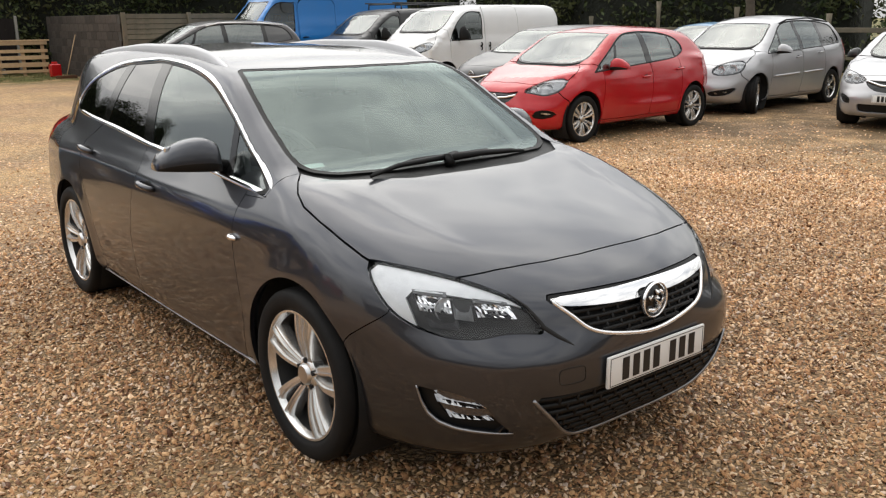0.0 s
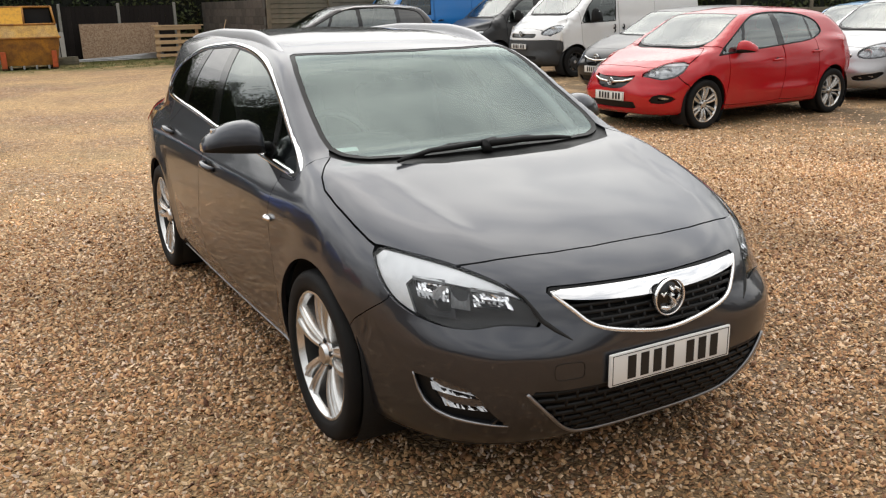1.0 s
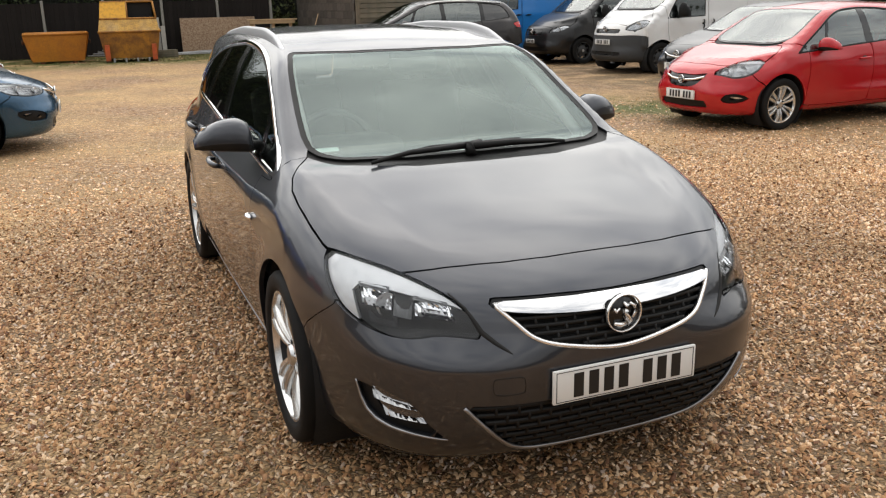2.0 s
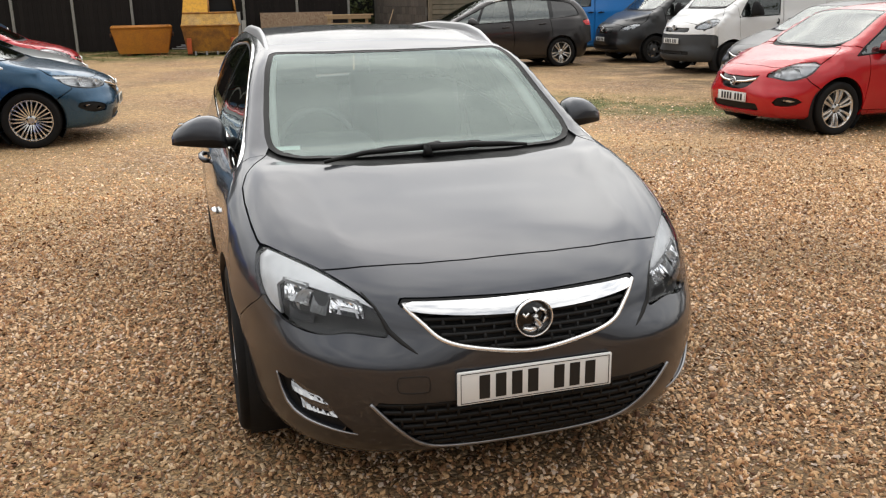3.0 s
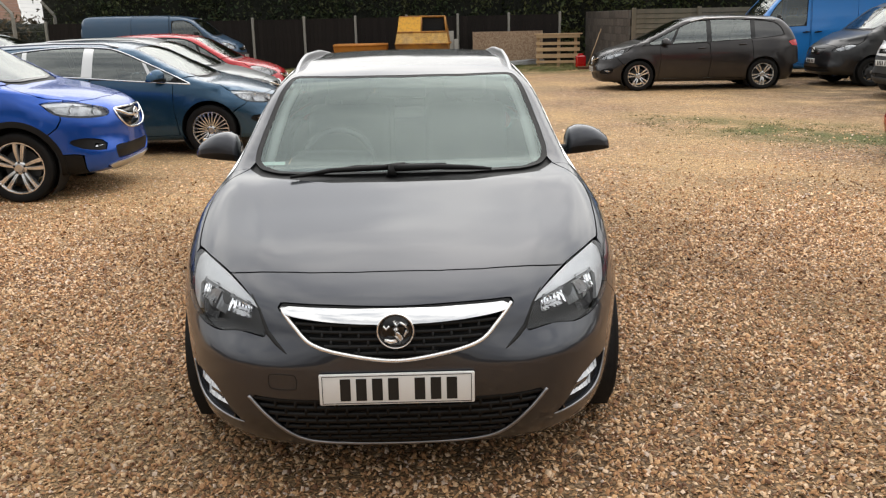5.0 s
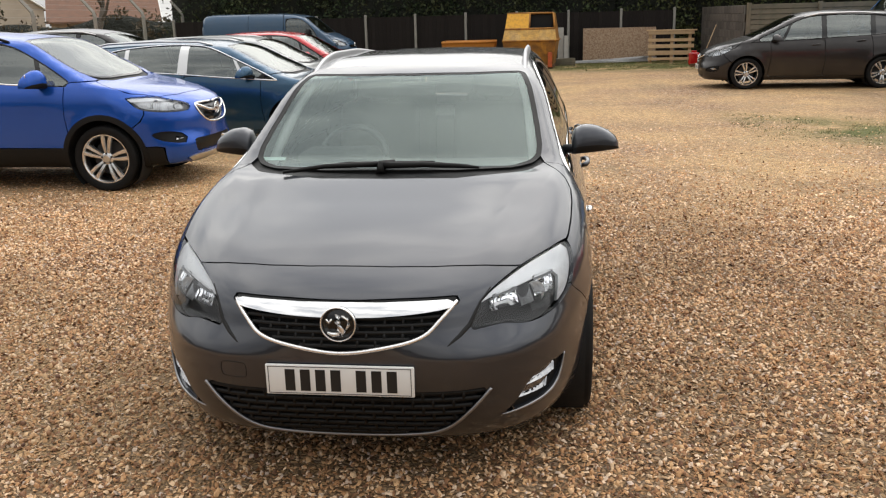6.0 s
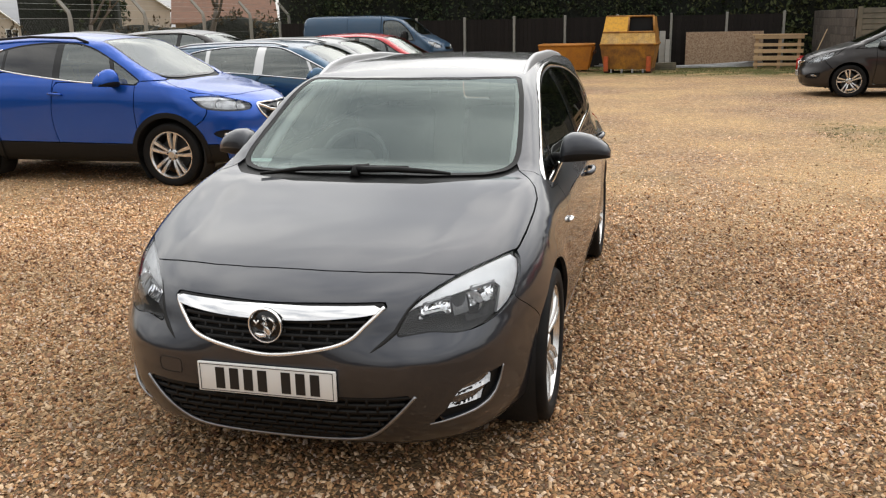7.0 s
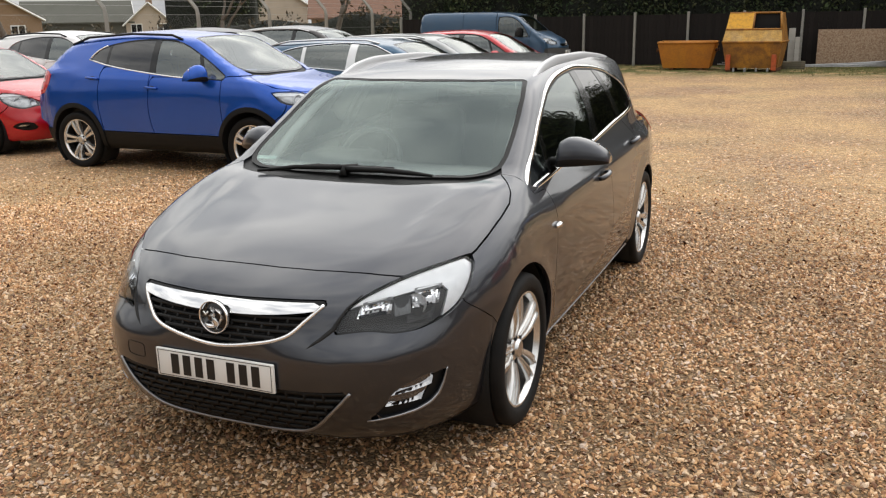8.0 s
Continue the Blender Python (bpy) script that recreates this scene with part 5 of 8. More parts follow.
MPV = spec(  # a long people carrier
    4.56, 0.925, 1.65, (0.94, 3.70), (0.333, 0.225), 0.24, (5, "twin"), [(0.0, 0.78), (0.2, 0.86), (0.5, 0.95), (0.8, 1.02)], (0.98, 1.075), (1.95, 1.535),
    [(2.3, 1.60), (2.8, 1.63), (3.5, 1.61), (4.1, 1.56)], [(4.30, 1.42), (4.49, 1.08), (4.55, 0.85)], (1.0, 1.10),
    [(1.02, 0.985), (1.02, 0.985), (1.7, 1.01), (2.6, 1.055), (3.5, 1.10), (4.1, 1.16), (4.16, 1.20), (4.08, 1.36), (3.9, 1.46), (3.3, 1.52), (2.6, 1.535), (2.15, 1.49), (1.7, 1.31), (1.06, 1.01)],
    (1.66, 2.48, 3.42, 9), [[(2.44, 1.6), (2.54, 1.6), (2.54, 0.9), (2.43, 0.9)], [(3.42, 1.6), (3.52, 1.6), (3.50, 0.9), (3.40, 0.9)], [(1.84, 1.45), (1.90, 1.45), (1.62, 0.9), (1.55, 0.9)]],
    [(0.80, 0.68, 0.93), (0.80, 0.68, 0.93), (0.68, 0.42, 0.88), (0.54, 0.24, 0.80), (0.44, 0.14, 0.735), (0.46, 0.14, 0.69), (0.58, 0.24, 0.68), (0.70, 0.36, 0.70), (0.80, 0.54, 0.78)], [(0.68, 0.38, 0.77, 0.05), (0.55, 0.23, 0.73, 0.04)],
    panels=[("bonnet", bonnet_cut(0.925, 0.18, 0.98), True), ("front_bumper", outline([(-0.3, 0), (0.9, 0), (0.62, 0.58), (0.48, 0.70), (0.48, 1.1), (-0.3, 1.1)], 90), True), ("front_door", door_cut(1.40, 2.48, 0.27, 1.03), False), ("rear_door", door_cut(2.495, 3.42, 0.27, 1.09), False), ("front_wing", outline([(0.3, 0.1), (1.5, 0.1), (1.5, 0.98), (0.9, 1.05), (0.3, 1.05)], 90, 0, flank), False)],
    insets=[("grille", outline(spread([(-0.35, 0.72), (0.0, 0.72), (0.25, 0.725), (0.40, 0.73), (0.34, 0.64), (0.22, 0.58), (0.0, 0.565), (-0.35, 0.565)], 2), 0, 0, low_front), GLOSS_BLACK, True, -0.02, "black grille"),
            ("lower_intake", outline([(-0.3, 0.38), (0.52, 0.40), (0.46, 0.26), (-0.3, 0.25)], 0, 0, low_front), BLACK_TRIM, True, -0.02, ""),
            ("fog_recess", outline(spread(flat([(0.58, 0.20, 0.46), (0.72, 0.34, 0.50), (0.78, 0.46, 0.47), (0.72, 0.34, 0.38), (0.56, 0.16, 0.38)]), 3), 45, 0, low_front), BLACK_TRIM, False, -0.015, "")],
    chromebar=[(0.38, 0.72), (0.18, 0.67), (0.0, 0.655)], badge=(0.0, 0.655, 0.055), handles=[(2.32, 0.92), (3.22, 0.985)],
    glass=(SIDE_GLASS, SIDE_GLASS, SIDE_GLASS, DARK_GLASS), tail_lamp=outline([(4.24, 1.06), (4.8, 1.08), (4.8, 0.92), (4.30, 0.94)], 90, 0, lambda x, y, z: (x > 0.4) & (y > 4.0)),
    rails=[([(0.64, 2.1, 1.50, 0.0), (0.64, 2.4, 1.575, 0.035), (0.64, 3.2, 1.60, 0.035), (0.62, 4.0, 1.54, 0.0)], 0.014, SATIN)],
)
OLD_MPV = dict(MPV)
OLD_MPV.update(spec(  # an older people carrier, upright
    4.47, 0.90, 1.635, (0.89, 3.593), (0.315, 0.205), 0.215, (5, "pair"), [(0.0, 0.76), (0.2, 0.83), (0.5, 0.92), (0.85, 0.99)], (1.02, 1.03), (1.75, 1.49),
    [(2.05, 1.565), (2.6, 1.615), (3.3, 1.60), (3.95, 1.555)], [(4.2, 1.42), (4.40, 1.05), (4.46, 0.85)], (0.98, 1.06),
    [(1.18, 0.985), (1.18, 0.985), (1.8, 1.0), (2.6, 1.035), (3.4, 1.07), (3.95, 1.10), (4.02, 1.13), (3.96, 1.30), (3.82, 1.43), (3.2, 1.50), (2.6, 1.515), (2.0, 1.47), (1.62, 1.29), (1.22, 1.01)],
    (1.58, 2.36, 3.2, 9), [[(2.34, 1.6), (2.44, 1.6), (2.46, 0.9), (2.34, 0.9)], [(3.18, 1.6), (3.30, 1.6), (3.30, 0.9), (3.18, 0.9)], [(1.72, 1.4), (1.77, 1.4), (1.62, 0.9), (1.57, 0.9)]],
    [(0.78, 0.62, 0.87), (0.68, 0.42, 0.875), (0.54, 0.24, 0.82), (0.46, 0.16, 0.76), (0.46, 0.14, 0.67), (0.58, 0.24, 0.65), (0.70, 0.36, 0.665), (0.78, 0.52, 0.72)], [(0.69, 0.38, 0.76, 0.06), (0.56, 0.23, 0.74, 0.055)],
    panels=[("bonnet", bonnet_cut(0.90, 0.18, 1.02), True), ("front_bumper", outline([(-0.3, 0), (0.9, 0), (0.60, 0.56), (0.46, 0.65), (0.46, 1.1), (-0.3, 1.1)], 90), True), ("front_door", door_cut(1.30, 2.37, 0.27, 1.0), False), ("rear_door", door_cut(2.385, 3.22, 0.27, 1.05), False), ("front_wing", outline([(0.3, 0.1), (1.4, 0.1), (1.4, 0.96), (1.1, 1.02), (0.3, 1.02)], 90, 0, flank), False)],
    insets=[("grille", outline([(-0.35, 0.71), (0.40, 0.71), (0.34, 0.61), (-0.35, 0.59)], 0, 0, low_front), GLOSS_BLACK, True, -0.02, "black grille"),
            ("lower_intake", outline([(-0.3, 0.40), (0.34, 0.40), (0.30, 0.28), (-0.3, 0.28)], 0, 0, low_front), BLACK_TRIM, True, -0.02, ""),
            ("fog_recess", outline(spread(flat([(0.44, 0.08, 0.39), (0.64, 0.24, 0.43), (0.76, 0.42, 0.46), (0.68, 0.28, 0.34), (0.46, 0.08, 0.32)]), 3), 45, 0, low_front), BLACK_TRIM, False, -0.015, "")],
    chromebar=[(0.38, 0.71), (0.18, 0.68), (0.0, 0.655)], badge=(0.0, 0.66, 0.055), handles=[(2.2, 0.90), (3.05, 0.95)],
    mouldings=[(1.38, 0.60, 2.34, 0.62), (2.42, 0.62, 3.2, 0.64)], tail_lamp=outline([(4.20, 1.15), (4.8, 1.2), (4.8, 0.75), (4.36, 0.78), (4.28, 0.95)], 90, 0, lambda x, y, z: (x > 0.4) & (y > 3.9)), steer=22,
    rails=[([(0.62, 1.95, 1.49, 0.0), (0.62, 2.2, 1.55, 0.035), (0.62, 3.0, 1.59, 0.035), (0.60, 3.9, 1.545, 0.0)], 0.015, BLACK_TRIM)],
))
box_side = [(0.24, -0.05), (0.4, -0.02), (0.9, 0.0), (1.2, -0.01)]


def van_spec(L, W, H, axles, bonnet, cowl, screen, door, lamp, bulbs, grey=True, **more):
    yc, zc = cowl
    ys, zs = screen
    d0, d1, dz = door
    c = spec(L, W, H, axles, (0.325, 0.205), 0.21, (8, "steel"), bonnet, cowl, screen, [(ys + 0.35, H - 0.05), (ys + 1.0, H - 0.01), (L - 0.5, H)], [(L - 0.12, H - 0.04), (L - 0.02, H - 0.5), (L, 0.8)],
             (zc - 0.10, zc - 0.1), [(d0, dz), (d0, dz), (d1, dz + 0.03), (d1, dz + 0.03), (d1 + 0.02, zs - 0.12), (d1 - 0.06, zs - 0.05), (ys + 0.12, zs - 0.07), ((d0 + ys) / 2, (dz + zs) / 2 + 0.02)], (9,), [], lamp, bulbs, floor=0.24)
    c["gh"] = [(zc - 0.2, W - 0.02), (zc, W - 0.035), (zc + 0.35, W - 0.085), (H - 0.15, W - 0.14), (H, W - 0.20)]
    c["ghplan"] = [(yc, -0.03), (ys, 0), (L - 0.6, 0.0), (L, -0.02)]
    c["roofcrown"] = [(yc, 0.085), (ys, 0.06), (ys + 0.3, 0.05), (L, 0.05)]
    c["plan"] = [(0, -0.03), (0.6, -0.015), (1.2, 0), (L, 0)]
    c["spine"] = (axles[0] + 0.1, L - 0.8, 0.8)
    c["rimmat"] = GREY_TRIM
    c["mirrormat"] = BLACK_TRIM
    c["mirror"] = (W + 0.13, d0 + 0.28, dz + 0.16, 0.20, 0.30, 0.14)
    c["seats"] = (0.45, zc - 0.35, yc + 1.0, yc + 1.05)
    del c["boot"]
    c["floorpan"] = (0.9, L - 0.3)
    c["handlemat"] = BLACK_TRIM
    c.update(more)
    return c


VAN = van_spec(4.78, 0.95, 1.93, (0.84, 3.94), [(0.0, 0.98), (0.2, 1.08), (0.5, 1.19), (0.68, 1.26)], (0.74, 1.29), (1.42, 1.80), (0.98, 1.98, 1.13),
               [(0.80, 0.62, 1.10), (0.72, 0.42, 1.10), (0.60, 0.28, 1.03), (0.52, 0.18, 0.95), (0.56, 0.20, 0.90), (0.70, 0.34, 0.90), (0.80, 0.50, 0.97)], [(0.70, 0.38, 1.0, 0.07)],
               nose=[(0.24, 0.10), (0.36, 0.02), (0.6, 0.0), (0.8, 0.02), (0.98, 0.10), (1.15, 0.3)],
               insets=[("grille", outline([(-0.35, 0.93), (0.44, 0.93), (0.40, 0.84), (-0.35, 0.84)], 0, 0, low_front), GLOSS_BLACK, True, -0.02, "black grille"),
                       ("bumper_intake", outline([(-0.3, 0.46), (0.5, 0.46), (0.5, 0.38), (-0.3, 0.38)], 0, 0, low_front), DARK, True, -0.02, "")],
               panels=[("front_bumper", outline([(-0.3, 0), (0.7, 0.0), (0.52, 0.45), (0.50, 0.78), (0.30, 0.80), (-0.3, 0.78)], 90), True, GREY_TRIM), ("bonnet", bonnet_cut(0.95, 0.13, 0.72), True), ("front_door", outline(spread([(1.0, 1.75), (0.98, 1.1), (1.02, 0.7), (1.22, 0.36), (1.3, 0.3), (2.02, 0.3), (2.06, 0.4), (2.06, 1.75), (2.0, 1.86)], 3), 90, 0, flank), False),
                       ("sliding_door", outline([(2.08, 1.87), (2.08, 0.32), (3.2, 0.32), (3.2, 1.87)], 90, 0, flank), False)],
               handles=[(1.93, 1.0), (2.2, 1.0)], upright=True, plate=(-0.012, 0.66), badge=(0.0, 0.93, 0.06))
LOW_VAN = van_spec(4.76, 0.95, 1.90, (0.98, 4.18), [(0.0, 0.86), (0.25, 0.98), (0.6, 1.10), (0.9, 1.18)], (0.98, 1.21), (1.72, 1.74), (1.22, 2.1, 1.10),
                   [(0.82, 0.62, 0.93), (0.72, 0.42, 0.92), (0.60, 0.28, 0.86), (0.54, 0.2, 0.79), (0.60, 0.22, 0.76), (0.72, 0.36, 0.78), (0.82, 0.52, 0.83)], [(0.70, 0.38, 0.85, 0.055)],
                   nose=[(0.24, 0.10), (0.36, 0.02), (0.55, 0.0), (0.7, 0.02), (0.86, 0.09), (1.0, 0.3)],
                   insets=[("grille", outline([(-0.35, 0.84), (0.42, 0.84), (0.38, 0.70), (-0.35, 0.70)], 0, 0, low_front), GLOSS_BLACK, True, -0.015, "black grille"),
                           ("bumper_intake", outline([(-0.3, 0.42), (0.6, 0.42), (0.6, 0.32), (-0.3, 0.32)], 0, 0, low_front), DARK, True, -0.02, "")],
                   panels=[("bonnet", bonnet_cut(0.95, 0.15, 0.96), True), ("front_door", outline(spread([(1.24, 1.7), (1.24, 1.0), (1.3, 0.6), (1.42, 0.3), (2.12, 0.3), (2.16, 0.4), (2.16, 1.7), (2.1, 1.8)], 3), 90, 0, flank), False)],
                   handles=[(2.0, 1.0)], plate=(-0.012, 0.56, 0.40, 0.10), badge=(0.0, 0.80, 0.06))
BIG_VAN = van_spec(6.1, 0.99, 2.62, (1.0, 4.55), [(0.0, 0.98), (0.25, 1.10), (0.6, 1.25), (0.85, 1.34)], (0.92, 1.37), (1.58, 2.12), (1.15, 2.2, 1.28),
                   [(0.84, 0.62, 1.10), (0.74, 0.42, 1.10), (0.64, 0.28, 1.02), (0.60, 0.2, 0.92), (0.66, 0.24, 0.88), (0.76, 0.38, 0.9), (0.84, 0.52, 0.97)], [(0.74, 0.40, 1.0, 0.06)],
                   nose=[(0.24, 0.10), (0.36, 0.02), (0.6, 0.0), (0.8, 0.02), (0.98, 0.10), (1.15, 0.3)],
                   panels=[("bonnet", bonnet_cut(0.99, 0.15, 0.9), True), ("front_door", outline([(1.15, 2.05), (1.12, 1.2), (1.25, 0.4), (2.30, 0.35), (2.30, 2.08)], 90, 0, flank), False), ("sliding_door", outline([(2.33, 2.15), (2.33, 0.35), (3.5, 0.35), (3.5, 2.15)], 90, 0, flank), False),
                           ("side_moulding", outline([(2.2, 1.43), (6.2, 1.43), (6.2, 1.38), (2.2, 1.38)], 90, 0, flank), False)],
                   handles=[(2.2, 1.15), (2.5, 1.15)])
del BIG_VAN["plate"]
del SUV["plate"]

# ---- the ground: pea gravel, stones near the car as real pieces ----
STONE_COLOURS = ((0.0, (0.10, 0.047, 0.028)), (0.20, (0.27, 0.148, 0.085)), (0.45, (0.44, 0.25, 0.135)), (0.68, (0.57, 0.37, 0.215)), (0.88, (0.76, 0.57, 0.40)), (1.0, (0.50, 0.40, 0.34)))


def stone_ramp(n):
    r = n.new("ShaderNodeValToRGB")
    e = r.color_ramp.elements
    for i, (at, rgb) in enumerate(STONE_COLOURS):
        k = e[i] if i < 2 else e.new(at)
        k.position, k.color = at, (*rgb, 1)
    return r


def gravel_ground():
    m = bpy.data.materials.new("gravel_bed")
    m.use_nodes = True
    n, l = m.node_tree.nodes, m.node_tree.links
    b = n["Principled BSDF"]
    b.inputs["Roughness"].default_value = 0.82
    place = n.new("ShaderNodeTexCoord").outputs["Object"]
    warp, add = n.new("ShaderNodeTexNoise"), n.new("ShaderNodeVectorMath")
    warp.inputs["Scale"].default_value = 25
    add.operation = "MULTIPLY_ADD"
    add.inputs[1].default_value = (0.03, 0.03, 0.0)
    l.new(place, warp.inputs["Vector"])
    l.new(warp.outputs["Color"], add.inputs[0])
    l.new(place, add.inputs[2])
    cells, edge = n.new("ShaderNodeTexVoronoi"), n.new("ShaderNodeTexVoronoi")
    edge.feature = "DISTANCE_TO_EDGE"
    for k in (cells, edge):
        k.inputs["Scale"].default_value = 36
        l.new(add.outputs[0], k.inputs["Vector"])
    split_rgb = n.new("ShaderNodeSeparateColor")
    l.new(cells.outputs["Color"], split_rgb.inputs[0])
    ramp_ = stone_ramp(n)
    l.new(split_rgb.outputs[0], ramp_.inputs[0])
    colour = ramp_.outputs[0]

    def mix(fac, a, other):
        x = n.new("ShaderNodeMix")
        x.data_type = "RGBA"
        l.new(fac, x.inputs["Factor"])
        l.new(a, x.inputs["A"])
        x.inputs["B"].default_value = (*other, 1)
        return x.outputs["Result"]

    def patch(scale, lo, hi, top, detail=5.0):
        t, r = n.new("ShaderNodeTexNoise"), n.new("ShaderNodeMapRange")
        t.inputs["Scale"].default_value, t.inputs["Detail"].default_value = scale, detail
        l.new(place, t.inputs["Vector"])
        l.new(t.outputs[0], r.inputs["Value"])
        r.inputs["From Min"].default_value, r.inputs["From Max"].default_value, r.inputs["To Max"].default_value = lo, hi, top
        return r.outputs[0]
    colour = mix(patch(0.45, 0.34, 0.60, 0.80), colour, (0.74, 0.50, 0.27))
    colour = mix(patch(0.8, 0.5, 0.72, 0.45), colour, (0.33, 0.27, 0.15))
    colour = mix(patch(2.1, 0.5, 0.75, 0.22), colour, (0.16, 0.10, 0.06))
    colour = mix(patch(11, 0.46, 0.72, 0.55, 9.0), colour, (0.20, 0.12, 0.06))
    colour = mix(patch(17, 0.52, 0.74, 0.80, 9.0), colour, (0.80, 0.60, 0.40))
    # shade between the loose stones, painted into the bed round the car, fading outward
    span, bed_dark = n.new("ShaderNodeVectorMath"), n.new("ShaderNodeMapRange")
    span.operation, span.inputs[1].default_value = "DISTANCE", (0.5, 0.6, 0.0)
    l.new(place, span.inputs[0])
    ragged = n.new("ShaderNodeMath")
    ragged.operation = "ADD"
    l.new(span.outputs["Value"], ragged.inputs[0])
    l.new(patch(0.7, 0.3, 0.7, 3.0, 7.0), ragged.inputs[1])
    l.new(ragged.outputs[0], bed_dark.inputs["Value"])
    bed_dark.inputs["From Min"].default_value, bed_dark.inputs["From Max"].default_value, bed_dark.inputs["To Min"].default_value, bed_dark.inputs["To Max"].default_value = 3.5, 8.0, 0.70, 0.0
    colour = mix(bed_dark.outputs[0], colour, (0.15, 0.095, 0.05))
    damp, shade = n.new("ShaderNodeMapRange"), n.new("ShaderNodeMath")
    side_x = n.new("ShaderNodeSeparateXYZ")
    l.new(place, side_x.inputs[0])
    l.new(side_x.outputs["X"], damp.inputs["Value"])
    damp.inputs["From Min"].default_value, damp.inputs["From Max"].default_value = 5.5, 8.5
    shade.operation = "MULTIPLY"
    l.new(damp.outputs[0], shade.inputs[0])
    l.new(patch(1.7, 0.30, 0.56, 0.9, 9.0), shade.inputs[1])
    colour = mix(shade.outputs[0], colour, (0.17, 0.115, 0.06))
    # thin grass: along the far fence, and a worn tongue of it across the yard
    xyz = n.new("ShaderNodeSeparateXYZ")
    l.new(place, xyz.inputs[0])
    far, tongue, tall, both, fac = n.new("ShaderNodeMapRange"), n.new("ShaderNodeMath"), n.new("ShaderNodeMapRange"), n.new("ShaderNodeMath"), n.new("ShaderNodeMath")
    l.new(xyz.outputs["Y"], far.inputs["Value"])
    far.inputs["From Min"].default_value, far.inputs["From Max"].default_value = 23.0, 25.8
    slant = n.new("ShaderNodeMath")
    slant.operation, slant.inputs[1].default_value = "MULTIPLY_ADD", 0.9
    l.new(xyz.outputs["X"], slant.inputs[0])
    l.new(xyz.outputs["Y"], slant.inputs[2])
    tongue.operation, tongue.inputs[1].default_value = "SUBTRACT", 14.4
    l.new(slant.outputs[0], tongue.inputs[0])
    absol = n.new("ShaderNodeMath")
    absol.operation = "ABSOLUTE"
    l.new(tongue.outputs[0], absol.inputs[0])
    l.new(absol.outputs[0], tall.inputs["Value"])
    tall.inputs["From Min"].default_value, tall.inputs["From Max"].default_value, tall.inputs["To Min"].default_value, tall.inputs["To Max"].default_value = 0.5, 2.4, 0.95, 0.0
    xr = n.new("ShaderNodeMapRange")
    l.new(xyz.outputs["X"], xr.inputs["Value"])
    xr.inputs["From Min"].default_value, xr.inputs["From Max"].default_value = 3.2, 4.8
    mul = n.new("ShaderNodeMath")
    mul.operation = "MULTIPLY"
    xe = n.new("ShaderNodeMapRange")
    l.new(xyz.outputs["X"], xe.inputs["Value"])
    xe.inputs["From Min"].default_value, xe.inputs["From Max"].default_value, xe.inputs["To Min"].default_value, xe.inputs["To Max"].default_value = 6.5, 8.0, 1.0, 0.0
    both_x = n.new("ShaderNodeMath")
    both_x.operation = "MULTIPLY"
    l.new(xr.outputs[0], both_x.inputs[0])
    l.new(xe.outputs[0], both_x.inputs[1])
    l.new(tall.outputs[0], mul.inputs[0])
    l.new(both_x.outputs[0], mul.inputs[1])
    both.operation = "MAXIMUM"
    east, edges = n.new("ShaderNodeMapRange"), n.new("ShaderNodeMath")
    l.new(xyz.outputs["X"], east.inputs["Value"])
    east.inputs["From Min"].default_value, east.inputs["From Max"].default_value = 14.6, 16.2
    edges.operation = "MAXIMUM"
    l.new(far.outputs[0], edges.inputs[0])
    l.new(east.outputs[0], edges.inputs[1])
    l.new(edges.outputs[0], both.inputs[0])
    l.new(mul.outputs[0], both.inputs[1])
    fac.operation = "MULTIPLY"
    l.new(both.outputs[0], fac.inputs[0])
    l.new(patch(1.1, 0.34, 0.56, 1.0, 9.0), fac.inputs[1])
    colour = mix(fac.outputs[0], colour, (0.115, 0.135, 0.030))
    rich = n.new("ShaderNodeHueSaturation")
    rich.inputs["Saturation"].default_value, rich.inputs["Value"].default_value = 1.12, 1.15
    l.new(colour, rich.inputs["Color"])
    colour = rich.outputs[0]
    # shade in the gaps between the drawn stones, painted at the cell edges
    gap = n.new("ShaderNodeMapRange")
    l.new(edge.outputs["Distance"], gap.inputs["Value"])
    gap.inputs["From Max"].default_value, gap.inputs["To Min"].default_value, gap.inputs["To Max"].default_value = 0.16, 0.70, 0.0
    colour = mix(gap.outputs[0], colour, (0.03, 0.017, 0.009))
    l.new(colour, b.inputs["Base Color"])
    rise = n.new("ShaderNodeMapRange")
    l.new(edge.outputs["Distance"], rise.inputs["Value"])
    rise.inputs["From Max"].default_value = 0.35
    bmp, bmp2, rough = n.new("ShaderNodeBump"), n.new("ShaderNodeBump"), n.new("ShaderNodeTexNoise")
    bmp.inputs["Distance"].default_value = 0.012
    l.new(rise.outputs[0], bmp.inputs["Height"])
    rough.inputs["Scale"].default_value, rough.inputs["Detail"].default_value = 6, 8
    l.new(place, rough.inputs["Vector"])
    bmp2.inputs["Distance"].default_value = 0.05
    l.new(rough.outputs[0], bmp2.inputs["Height"])
    l.new(bmp2.outputs[0], bmp.inputs["Normal"])
    l.new(bmp.outputs[0], b.inputs["Normal"])
    return m


